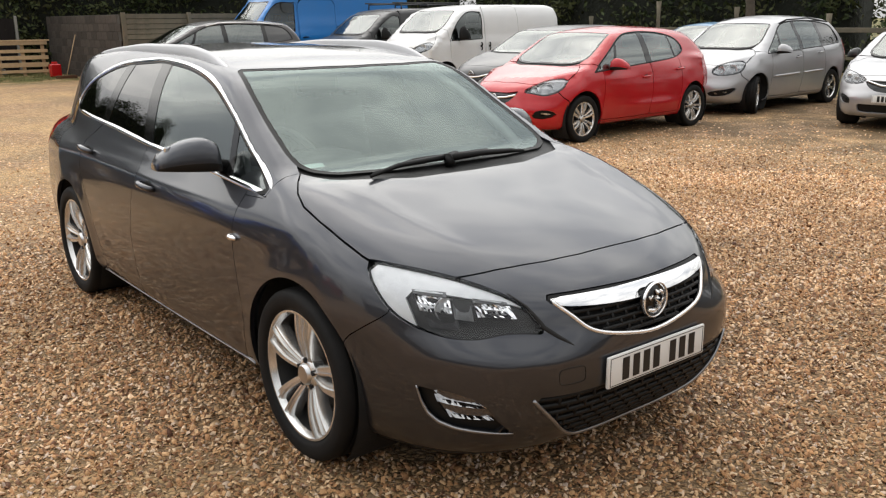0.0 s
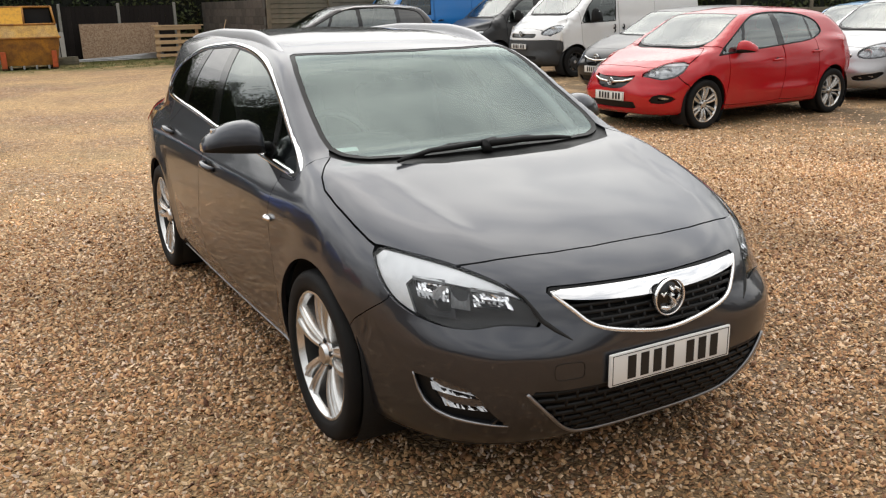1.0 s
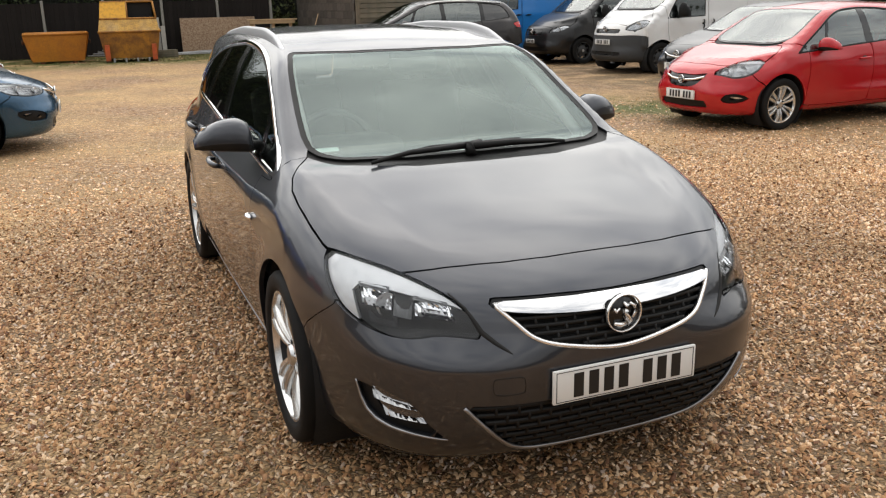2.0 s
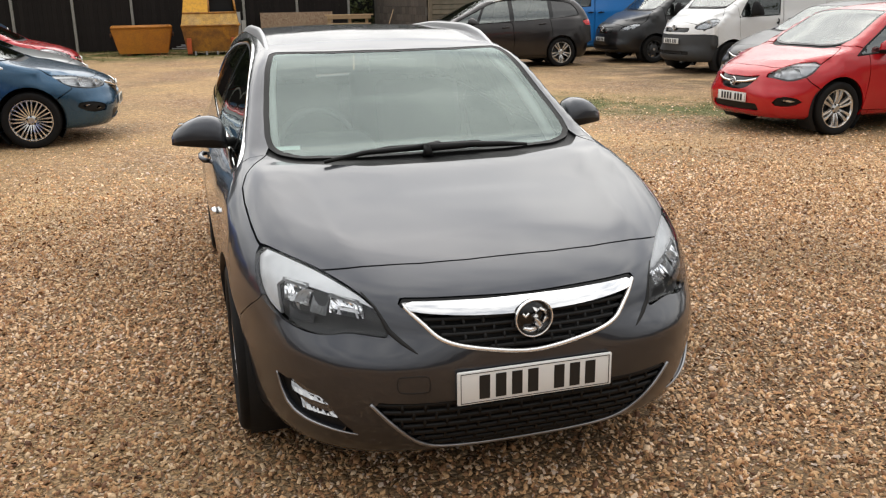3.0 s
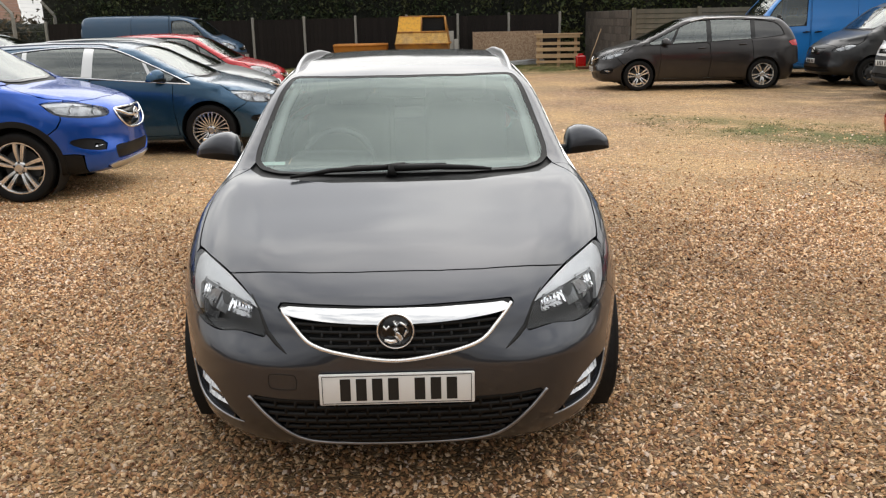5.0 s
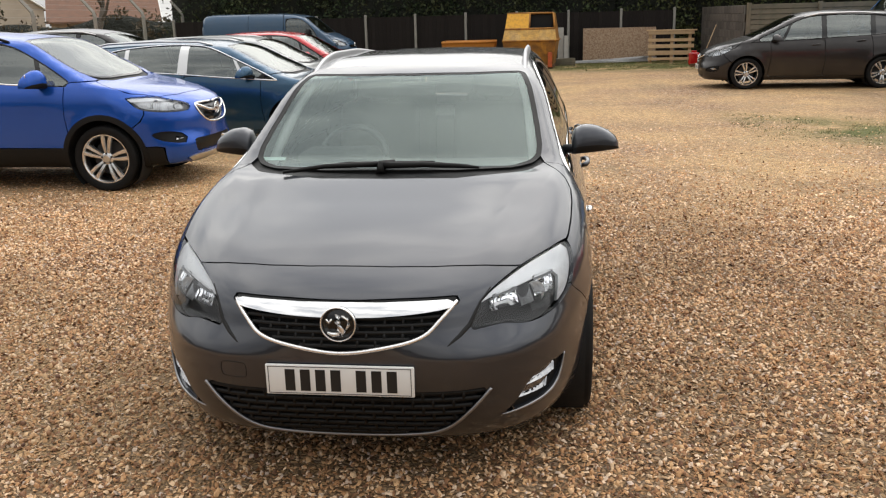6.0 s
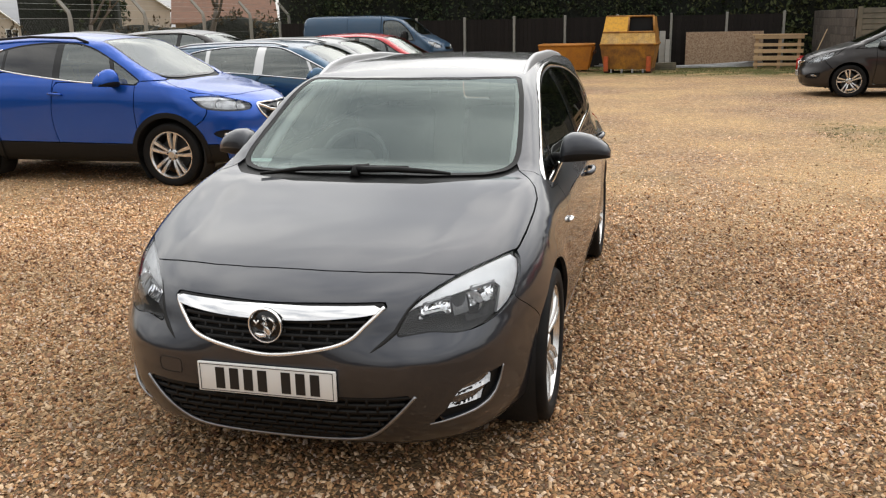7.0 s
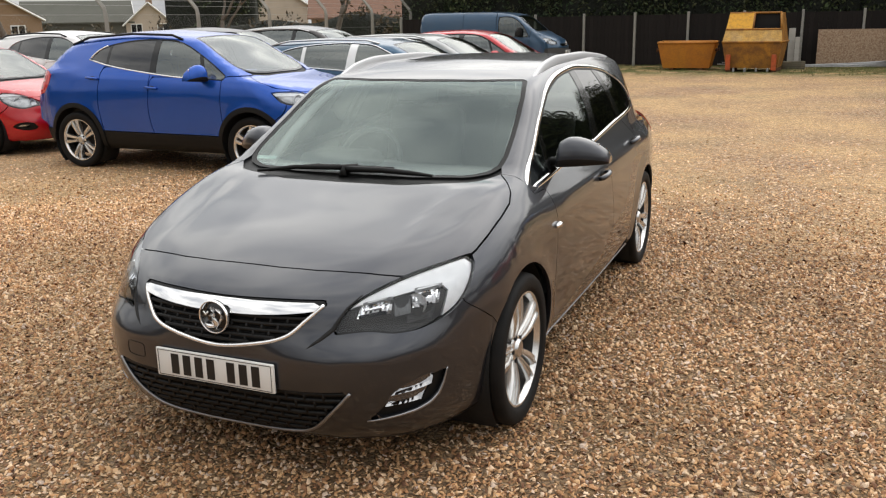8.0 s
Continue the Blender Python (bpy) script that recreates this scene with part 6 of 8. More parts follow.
def stone_material(name, lift):
    """Stones of many colours, one for each piece. lift: how far the darkest are left out."""
    m = material(name, (0.3, 0.2, 0.1), 0.72, bump=[(260, 0.0015)])
    n, l = m.node_tree.nodes, m.node_tree.links
    r = stone_ramp(n)
    span = n.new("ShaderNodeMapRange")
    span.inputs["To Min"].default_value = lift
    l.new(n.new("ShaderNodeNewGeometry").outputs["Random Per Island"], span.inputs["Value"])
    l.new(span.outputs[0], r.inputs[0])
    t, x = n.new("ShaderNodeTexNoise"), n.new("ShaderNodeMix")
    t.inputs["Scale"].default_value = 90
    x.data_type, x.blend_type = "RGBA", "MULTIPLY"
    x.inputs["Factor"].default_value = 0.7
    l.new(n.new("ShaderNodeTexCoord").outputs["Object"], t.inputs["Vector"])
    l.new(r.outputs[0], x.inputs["A"])
    l.new(t.outputs[0], x.inputs["B"])
    h = n.new("ShaderNodeHueSaturation")
    h.inputs["Value"].default_value = 1.66 + 0.5 * lift
    h.inputs["Saturation"].default_value = 1.20
    l.new(x.outputs["Result"], h.inputs["Color"])
    wide, level, worn = n.new("ShaderNodeTexNoise"), n.new("ShaderNodeMapRange"), n.new("ShaderNodeMix")
    wide.inputs["Scale"].default_value, wide.inputs["Detail"].default_value = 0.75, 6.0
    l.new(n.new("ShaderNodeTexCoord").outputs["Object"], wide.inputs["Vector"])
    l.new(wide.outputs[0], level.inputs["Value"])
    level.inputs["From Min"].default_value, level.inputs["From Max"].default_value, level.inputs["To Max"].default_value = 0.40, 0.66, 0.85
    worn.data_type, worn.blend_type = "RGBA", "MULTIPLY"
    l.new(level.outputs[0], worn.inputs["Factor"])
    l.new(h.outputs[0], worn.inputs["A"])
    worn.inputs["B"].default_value = (0.60, 0.58, 0.50, 1)
    # stones are made paler with distance from the car, nearing the bed's tone
    far, far_value, bright = n.new("ShaderNodeVectorMath"), n.new("ShaderNodeMapRange"), n.new("ShaderNodeHueSaturation")
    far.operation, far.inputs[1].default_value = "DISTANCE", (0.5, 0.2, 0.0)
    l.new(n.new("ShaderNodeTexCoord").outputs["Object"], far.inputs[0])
    l.new(far.outputs["Value"], far_value.inputs["Value"])
    far_value.inputs["From Min"].default_value, far_value.inputs["From Max"].default_value, far_value.inputs["To Min"].default_value, far_value.inputs["To Max"].default_value = 2.8, 6.0, 1.0, 1.32
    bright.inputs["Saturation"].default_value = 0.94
    l.new(far_value.outputs[0], bright.inputs["Value"])
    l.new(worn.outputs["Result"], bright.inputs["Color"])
    l.new(bright.outputs[0], n["Principled BSDF"].inputs["Base Color"])
    return m


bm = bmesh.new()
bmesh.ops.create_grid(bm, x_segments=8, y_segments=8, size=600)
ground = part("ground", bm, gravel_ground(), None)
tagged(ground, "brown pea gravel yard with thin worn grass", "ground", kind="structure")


def scatter_stones(name, count, x0, x1, y0, y1, small, large, seed, grow=0.0, reach=1.9, lie=1.0, chip=False, mat=None):
    """Angular pebbles, or sharp chips, lying in the gravel, thinning out and coarsening away from the middle of the yard."""
    rng = np.random.default_rng(seed)
    x, y = rng.uniform(-11, 13, 14 * count), rng.uniform(-5.0, 15, 14 * count)
    away = np.hypot(np.maximum(0, np.maximum(x0 - x, x - x1)), np.maximum(0, np.maximum(y0 - y, y - y1)))
    keep = (rng.uniform(0, 1, 14 * count) < np.exp(-(away / reach) ** 2)) & ~((np.abs(x) < 0.62) & (y > 0.6) & (y < 4.3))
    x, y, away = x[keep][:count], y[keep][:count], away[keep][:count]
    k = len(x)
    size = small + (large - small) * rng.beta(1.6, 3.2, k) + grow * away
    if chip:
        unit = np.array([(-1, -0.9, -1), (1, -1, -1), (0.9, 1, -1), (-1, 0.8, -1), (0, 0, 1)]) * 0.5
        v = unit[None] * rng.uniform(0.6, 1.15, (k, 5, 3))
        v[:, 4, :2] += rng.uniform(-0.42, 0.42, (k, 2))
        f = np.array([(0, 1, 4), (1, 2, 4), (2, 3, 4), (3, 0, 4)])
    else:
        unit = np.array([(-1, -1, -1), (1, -1, -1), (1, 1, -1), (-1, 1, -1), (-1, -1, 1), (1, -1, 1), (1, 1, 1), (-1, 1, 1)]) * 0.5
        v = unit[None] * rng.uniform(0.62, 1.1, (k, 8, 3))
        v[:, 4:, :2] *= 0.72
        f = np.array([(4, 5, 6, 7), (0, 1, 5, 4), (1, 2, 6, 5), (2, 3, 7, 6), (3, 0, 4, 7)])
    v *= size[:, None, None] * np.stack([np.ones(k), rng.uniform(0.45, 0.9, k), lie * rng.uniform(0.22, 0.5, k)], 1)[:, None]
    a, tx, ty = rng.uniform(0, 2 * np.pi, k), lie * rng.normal(0, 0.5, k), lie * rng.normal(0, 0.5, k)
    ca, sa = np.cos(a)[:, None], np.sin(a)[:, None]
    v[:, :, 2] += v[:, :, 0] * tx[:, None] + v[:, :, 1] * ty[:, None]
    vx, vy = v[:, :, 0] * ca - v[:, :, 1] * sa, v[:, :, 0] * sa + v[:, :, 1] * ca
    v = np.stack([vx + x[:, None], vy + y[:, None], v[:, :, 2] + (size * lie * rng.uniform(0.10, 0.60, k))[:, None]], 2).reshape(-1, 3)
    sides = f.shape[1]
    q = (f[None] + (np.arange(k) * len(unit))[:, None, None]).reshape(-1)
    me = bpy.data.meshes.new(name)
    me.vertices.add(len(v))
    me.vertices.foreach_set("co", v.reshape(-1))
    me.loops.add(len(q))
    me.loops.foreach_set("vertex_index", q.astype(np.int32))
    me.polygons.add(len(q) // sides)
    me.polygons.foreach_set("loop_start", np.arange(0, len(q), sides, dtype=np.int32))
    me.update(calc_edges=True)
    me.materials.append(mat or PEBBLE)
    return tagged(new(name, me), "loose brown, tan and cream gravel stones", "gravel", kind="stuff")


PEBBLE = stone_material("pea_gravel", 0.0)
CHIP = stone_material("gravel_chip", 0.10)
PALE_STONE = stone_material("pale_gravel", 0.34)
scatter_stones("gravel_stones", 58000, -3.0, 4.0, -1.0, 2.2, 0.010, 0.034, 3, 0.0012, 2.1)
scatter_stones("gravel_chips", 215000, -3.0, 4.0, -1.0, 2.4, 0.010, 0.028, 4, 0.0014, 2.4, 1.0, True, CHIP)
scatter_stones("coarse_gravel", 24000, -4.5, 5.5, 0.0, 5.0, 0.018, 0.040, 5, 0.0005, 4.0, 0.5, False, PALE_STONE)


# ---- thin grass where the gravel is worn ----
GRASS = material("thin_grass", (0.13, 0.145, 0.045), 0.7, vary=[(1.5, 0.7, (0.24, 0.20, 0.08))], island=0.35)


def grass(label, count, x0, x1, y0, y1, where, low, high, seed):
    """Short blades in tufts, thicker where where(x, y) is nearer one."""
    rng = np.random.default_rng(seed)
    tx, ty = rng.uniform(x0, x1, count), rng.uniform(y0, y1, count)
    lush = np.sin(tx * 2.3 + seed) * np.sin(ty * 1.9) * 0.35 + np.sin(tx * 5.1) * np.sin(ty * 4.3 + seed) * 0.3 + 0.45
    keep = rng.uniform(0, 1, count) < np.clip(lush, 0, 1) * where(tx, ty)
    tx, ty = np.repeat(tx[keep], 7), np.repeat(ty[keep], 7)
    n = len(tx)
    bx, by = tx + rng.normal(0, 0.05, n), ty + rng.normal(0, 0.05, n)
    a, h = rng.uniform(0, 2 * np.pi, n), rng.uniform(low, high, n)
    w, bend = rng.uniform(0.004, 0.008, n), rng.normal(0, 0.6, (2, n)) * h
    v = np.stack([np.stack([bx - w * np.cos(a), by - w * np.sin(a), h * 0], 1), np.stack([bx + w * np.cos(a), by + w * np.sin(a), h * 0], 1), np.stack([bx + bend[0], by + bend[1], h], 1)], 1).reshape(-1, 3)
    me = bpy.data.meshes.new("grass")
    me.from_pydata(v.tolist(), [], np.arange(n * 3).reshape(-1, 3).tolist())
    me.materials.append(GRASS)
    return tagged(new("grass", me), label, "grass", kind="stuff")


grass("thin worn grass growing through gravel", 2600, 3.3, 7.4, 6.8, 12.4, lambda x, y: np.exp(-((y + 0.9 * x - 14.4) / 1.2) ** 2) * (x > 3.5), 0.008, 0.026, 1)
grass("rough grass along a board fence", 5200, -11.0, 6.2, 24.2, 29.2, lambda x, y: np.clip((y - 24.2) / 1.5, 0, 1) * (0.35 + 0.65 * (x > 1.5)), 0.03, 0.10, 2)
grass("grass verge under trees", 2600, 14.8, 19.5, 0.0, 13.0, lambda x, y: np.clip((x - 14.8) / 1.2, 0, 1), 0.03, 0.09, 3)


# ---- the estate car in the middle ----
grille_cut = outline(spread([(-0.395, 0.722), (-0.2, 0.722), (0.0, 0.718), (0.2, 0.722), (0.395, 0.722), (0.395, 0.722), (0.345, 0.668), (0.285, 0.617), (0.17, 0.586), (0.0, 0.563), (-0.17, 0.586), (-0.285, 0.617), (-0.345, 0.668), (-0.395, 0.722)], 3), 0, 0, front_only)
bar_low = lambda p: 0.676 + 0.14 * np.abs(p[:, 0]) ** 2 - p[:, 2]
intake_cut = outline(spread([(-0.528, 0.437), (-0.4, 0.425), (0.4, 0.425), (0.528, 0.437), (0.528, 0.437), (0.447, 0.345), (0.358, 0.262), (0.25, 0.225), (0.0, 0.205), (-0.25, 0.225), (-0.358, 0.262), (-0.447, 0.345), (-0.528, 0.437)], 3), 0, 0, front_only)
fog_cut = outline(spread(flat([(0.772, 0.345, 0.452), (0.772, 0.345, 0.452), (0.755, 0.325, 0.37), (0.70, 0.255, 0.318), (0.55, 0.122, 0.297), (0.55, 0.122, 0.297), (0.60, 0.145, 0.350), (0.645, 0.17, 0.41), (0.70, 0.245, 0.437)]), 4), 45, 0, front_only)
fog_lens_cut = outline([(0.748, 0.452), (0.671, 0.445), (0.59, 0.422), (0.552, 0.386), (0.528, 0.345), (0.618, 0.343), (0.685, 0.344), (0.728, 0.400)], 45, 0, front_only)
ESTATE["facets"] = [([(0.806, 0.732), (0.690, 0.722), (0.676, 0.684), (0.782, 0.690)], 0.022, 0.008, FACET_CHROME), ([(0.612, 0.714), (0.496, 0.702), (0.470, 0.668), (0.594, 0.676)], 0.020, 0.008, FACET_CHROME),
                    ([(0.684, 0.722), (0.622, 0.716), (0.606, 0.662), (0.668, 0.668)], 0.027, 0.007, LAMP_BEZEL), ([(0.776, 0.682), (0.664, 0.676), (0.650, 0.634), (0.748, 0.640)], 0.026, 0.012, LAMP_SHADE),
                    ([(0.814, 0.748), (0.700, 0.744), (0.698, 0.730), (0.808, 0.738)], 0.018, 0.014, LAMP_BEZEL), ([(0.614, 0.728), (0.505, 0.716), (0.500, 0.708), (0.612, 0.718)], 0.016, 0.014, LAMP_BEZEL)]
ESTATE["insets"] = [
    ("grille_bar", lambda p: np.maximum(grille_cut(p), bar_low(p)), CHROME, True, 0.010, "broad bright chrome grille bar"),
    ("grille_backing", grille_cut, DARK, True, -0.035, "black grille backing"),
    ("grille_surround", lambda p: np.maximum(grille_cut(p) - 0.011, 0.70 - p[:, 2]), BLACK_TRIM, True, -0.004, ""),
    ("intake_backing", intake_cut, DARK, True, -0.040, "black lower intake"),
    ("fog_lamp", fog_lens_cut, FOG_LENS, False, -0.020, "clear fog lamp with a bright reflector"),
    ("fog_recess", fog_cut, BLACK_TRIM, False, -0.016, "black fog lamp recess"),
]
ESTATE["plate"] = (-0.010, 0.470)
ESTATE["badge"] = (0.0, 0.665, 0.063)
ESTATE["glass"] = (SIDE_GLASS, SIDE_GLASS, DARK_GLASS, DARK_GLASS)
ESTATE["wipers"] = [([(-0.475, 1.012, 1.012), (-0.30, 1.075, 1.028), (-0.036, 1.095, 1.034)], [0.007, 0.011, 0.014], BLACK_TRIM), ([(-0.44, 1.045, 1.012), (-0.20, 1.10, 1.036), (0.20, 1.105, 1.038)], 0.009, BLACK_TRIM),
                    ([(-0.04, 1.06, 1.00), (-0.04, 1.08, 1.03), (0.02, 1.10, 1.040)], [0.024, 0.024, 0.016], BLACK_TRIM), ([(-0.03, 1.075, 1.032), (0.15, 1.078, 1.034), (0.308, 1.075, 1.028), (0.40, 1.08, 1.020)], [0.016, 0.014, 0.011, 0.006], BLACK_TRIM)]
hero, hero_f = make_car("estate_car", ESTATE, Matrix(), GREY_PAINT, "gunmetal grey estate car parked on gravel", hero=True)


RAIL = [(0.572, 1.95, 1.372), (0.570, 2.05, 1.412), (0.566, 2.21, 1.458), (0.564, 2.50, 1.484), (0.562, 2.95, 1.483), (0.556, 3.40, 1.460), (0.548, 3.75, 1.428), (0.540, 3.92, 1.395)]
rail_at = np.stack([curve(*[(p[1], p[i]) for p in RAIL])(np.linspace(1.95, 3.92, 60)) for i in (0, 2)], 1)
for s in (1, -1):
    v = []
    for (x, z), y in zip(rail_at, np.linspace(1.95, 3.92, 60)):
        v += [(s * (x + dx), y, z + dz) for dx, dz in ((-0.012, -0.075), (-0.010, -0.010), (-0.004, 0.0), (0.004, -0.001), (0.012, -0.012), (0.020, -0.075))]
    q = [(i * 6 + j, i * 6 + j + 1, i * 6 + j + 7, i * 6 + j + 6)[::s] for i in range(59) for j in range(5)]
    link("roof_rail", v, q, RAIL_GREY, hero, "low satin silver roof rail")
    # pale tube drawn for the highlight on the sill's lower edge
    sill = settle(hero_f, np.array([(0.86, y, 0.232) for y in np.linspace(1.34, 3.18, 30)]), 5)
    v, q = tube([(s * (a + 0.001), b, c) for a, b, c in sill], 0.004, 6)
    link("sill_strip", v, q, LIP, hero, "thin bright line drawn for the highlight along the sill")


def mesh_bars(name, cut, zs, dx, back, r, car, f):
    """The lattice of a grille: level bars, and staggered uprights between them."""
    xs = np.linspace(-0.56, 0.56, 113)
    for i, z in enumerate(zs):
        ok = cut(np.stack([xs, xs * 0 + 0.1, xs * 0 + z], 1)) < -0.004
        if ok.sum() < 3:
            continue
        x = xs[ok]
        y = on_front(f, x, x * 0 + z)
        v, q = tube([(a, b + back, z) for a, b in zip(x, y)], r, 6, 1.5)
        link(name, v, q, BLACK_TRIM, car)
        if i + 1 < len(zs):
            for k in range(-12, 13):
                xu = (k + 0.5 * (i % 2)) * dx
                p = np.array([(xu, 0.1, z), (xu, 0.1, zs[i + 1])])
                if (cut(p) < -0.006).all():
                    y2 = on_front(f, p[:, 0], p[:, 2])
                    v, q = tube([(xu, y2[0] + back, z), (xu, y2[1] + back, zs[i + 1])], r * 1.05, 6, 1.0)
                    link(name + "_upright", v, q, BLACK_TRIM, car)


mesh_bars("grille_slat", lambda p: np.maximum(grille_cut(p), bar_low(p) * -1 - 0.0), [0.585, 0.607, 0.629, 0.651, 0.673], 0.062, 0.010, 0.0055, hero, hero_f)
mesh_bars("intake_slat", intake_cut, [0.226, 0.253, 0.280, 0.307, 0.334, 0.361, 0.388, 0.415], 0.070, 0.012, 0.006, hero, hero_f)


def front_line(pts, n=60, rise=0.0):
    """Points (x, z) drawn out along the nose."""
    a = np.array(pts)
    t = np.linspace(0, len(a) - 1, n)
    x, z = np.interp(t, range(len(a)), a[:, 0]), np.interp(t, range(len(a)), a[:, 1])
    return [(p, q + rise, r) for p, q, r in zip(x, on_front(hero_f, x, z), z)]


half = spread([(0.395, 0.718), (0.395, 0.718), (0.345, 0.668), (0.285, 0.617), (0.17, 0.586), (0.0, 0.563), (-0.17, 0.586), (-0.285, 0.617), (-0.345, 0.668), (-0.395, 0.718), (-0.395, 0.718)], 6)
half = [p for p in half if p[1] < 0.7185]
v, q = tube(front_line(half, 90), 0.0075, 8)
link("grille_frame", v, q, BRIGHT, hero, "thin chrome grille frame")
lip = spread([(0.528, 0.437), (0.528, 0.437), (0.447, 0.345), (0.358, 0.262), (0.25, 0.225), (0.0, 0.205), (-0.25, 0.225), (-0.358, 0.262), (-0.447, 0.345), (-0.528, 0.437), (-0.528, 0.437)], 6)
v, q = tube(front_line([p for p in lip if p[1] < 0.436], 90), 0.0065, 8)
link("intake_lip", v, q, LIP, hero, "grey lip round the lower intake")
for s in (1, -1):
    # a black bar gives the shadow gap at the lamp's inner edge
    seam = front_line([(s * a, b) for a, b in ((0.505, 0.742), (0.472, 0.706), (0.455, 0.672), (0.440, 0.640), (0.408, 0.611), (0.368, 0.582))], 40, 0.004)
    v, q = tube(seam, [0.0035 + 0.0055 * math.sin(math.pi * (i / 39) ** 1.6) for i in range(40)], 8)
    link("lamp_seam", v, q, DARK, hero, "black bar drawn for the shadow gap beside the headlight")
cover = spread([(-0.34, 0.505), (-0.34, 0.470), (-0.355, 0.462), (-0.42, 0.462), (-0.435, 0.475), (-0.435, 0.505), (-0.42, 0.515), (-0.355, 0.515)], 4)
v, q = tube(front_line(cover + cover[:1], 60, -0.0004), 0.0016, 6)
link("towing_cover", v, q, DARK, hero, "round-cornered cap seam in the bumper")
for s in (1, -1):
    for pts, step in (([(0.742, 0.447), (0.671, 0.441), (0.59, 0.418), (0.560, 0.392), (0.654, 0.396), (0.722, 0.405)], 0.016), ([(0.704, 0.386), (0.644, 0.382), (0.563, 0.368), (0.538, 0.350), (0.618, 0.350), (0.680, 0.352)], 0.013)):
        v, q = facets(hero_f, pts, 0.016, step * 0.7, s, 0.010, 0.010, 0.5, 7)
        tagged(link("fog_reflector", v, q, FOG_CHROME, hero, "bright faceted fog lamp reflector", False), kind="stuff")
    run = np.array([(0.775, 0.348, 0.452), (0.766, 0.335, 0.40), (0.752, 0.318, 0.36), (0.728, 0.290, 0.332), (0.69, 0.245, 0.314), (0.63, 0.18, 0.303), (0.55, 0.122, 0.297)])
    fine = np.stack([np.interp(np.linspace(0, 6, 30), range(7), run[:, i]) for i in range(3)], 1)
    fine = settle(hero_f, fine, 5)
    v, q = tube([(s * a, b, c) for a, b, c in fine], [0.003 + 0.004 * math.sin(math.pi * i / 29) for i in range(30)], 8)
    link("fog_lip", v, q, LIP, hero, "satin grey lip under the fog lamp")
    # bright badge on the wing
    v, q = tube([(s * 0.893, 1.355, 0.766), (s * 0.896, 1.39, 0.770), (s * 0.894, 1.43, 0.764)], [0.010, 0.018, 0.008], 8, 0.8)
    link("wing_badge", v, q, CHROME, hero, "small bright badge")
bm = block(-0.645, -0.535, -0.001, 0.001, -0.013, 0.013, 0.0, 1)
st = part("windscreen_sticker", bm, STICKER, hero, "pale green paper disc")
st.matrix_basis = pose(0, 1.262, 1.034, -62, 0, 0)

# ---- the parked cars round the yard ----
EAST, WEST = -90, 90   # turns that put a car's nose towards -x and +x
make_car("hatchback", HATCH, pose(5.41, 6.86, 0, 0, 0, EAST + 3), RED_PAINT, "red five-door hatchback with black grille on gravel")
make_car("people_carrier", OLD_MPV, pose(10.15, 7.35, 0, 0, 0, EAST + 3), SILVER_PAINT, "silver people carrier with black roof rails, wheels turned")
make_car("saloon_car", dict(WAGON, trimmat=BLACK_TRIM, postmat=GLOSS_BLACK, rails=()), pose(10.12, 3.85, 0, 0, 0, EAST + 12), SILVER_PAINT, "older silver car with white number plate")
make_car("estate_car", dict(ESTATE, grid=(70, 24, 40), insets=HATCH["insets"], chromebar=[(0.36, 0.68), (0.2, 0.64), (0.0, 0.62)], rails=(), wipers=()), pose(7.6, 9.9, 0, 0, 0, EAST + 3), BLACK_PAINT, "black car with chrome grille bar between other cars")
make_car("panel_van", VAN, pose(9.0, 14.3, 0, 0, 0, EAST + 4), WHITE_PAINT, "white panel van with grey plastic bumper", "van")
rack_van, _ = make_car("panel_van", LOW_VAN, pose(9.08, 17.75, 0, 0, 0, EAST + 2), BLACK_PAINT, "black panel van with round emblem in the grille", "van")
for y in (2.3, 3.2, 4.1):
    v, q = tube([(-0.72, y, 1.86), (-0.70, y, 1.99), (0.70, y, 1.99), (0.72, y, 1.86)], 0.02, 6)
    link("roof_bar", v, q, GREY_TRIM, rack_van)
for x in (-0.6, 0.6):
    v, q = tube([(x, 2.1, 2.02), (x, 4.4, 2.02)], 0.02, 6)
    link("rack_rail", v, q, GREY_TRIM, rack_van)
make_car("panel_van", BIG_VAN, pose(7.7, 21.0, 0, 0, 0, EAST - 2), VAN_BLUE, "tall bright blue panel van beside a fence", "van")
make_car("people_carrier", MPV, pose(4.0, 17.98, 0, 0, 0, EAST - 3), BROWN_PAINT, "dark brown-grey people carrier standing side-on")
make_car("small_suv", SUV, pose(-2.95, 6.55, 0, 0, 0, WEST), BLUE_PAINT, "bright blue small off-roader with black arch mouldings")
make_car("estate_car", dict(WAGON, mirrormat=SLATE_PAINT), pose(-1.76, 9.50, 0, 0, 0, WEST), SLATE_PAINT, "slate blue estate car with many-spoked alloy wheels")
make_car("estate_car", dict(WAGON, trimmat=BLACK_TRIM, postmat=GLOSS_BLACK), pose(-2.35, 12.4, 0, 0, 0, WEST), PALE_GREY, "grey estate car in a row of parked cars")
make_car("hatchback", HATCH, pose(-2.75, 15.6, 0, 0, 0, WEST), RED_PAINT, "red hatchback in a row of parked cars")
make_car("panel_van", dict(VAN), pose(-5.45, 25.0, -0.0, 0, 0, WEST), DEEP_BLUE, "dull blue panel van parked by the fence", "van")
make_car("hatchback", HATCH, pose(-7.65, 6.9, 0, 0, 0, WEST), RED_PAINT, "red hatchback behind a blue off-roader")
make_car("small_suv", SUV, pose(-8.2, 9.9, 0, 0, 0, WEST), WHITE_PAINT, "white small off-roader in the second row")
make_car("people_carrier", MPV, pose(-7.2, 13.0, 0, 0, 0, WEST), BLACK_PAINT, "black people carrier with silver roof rails")
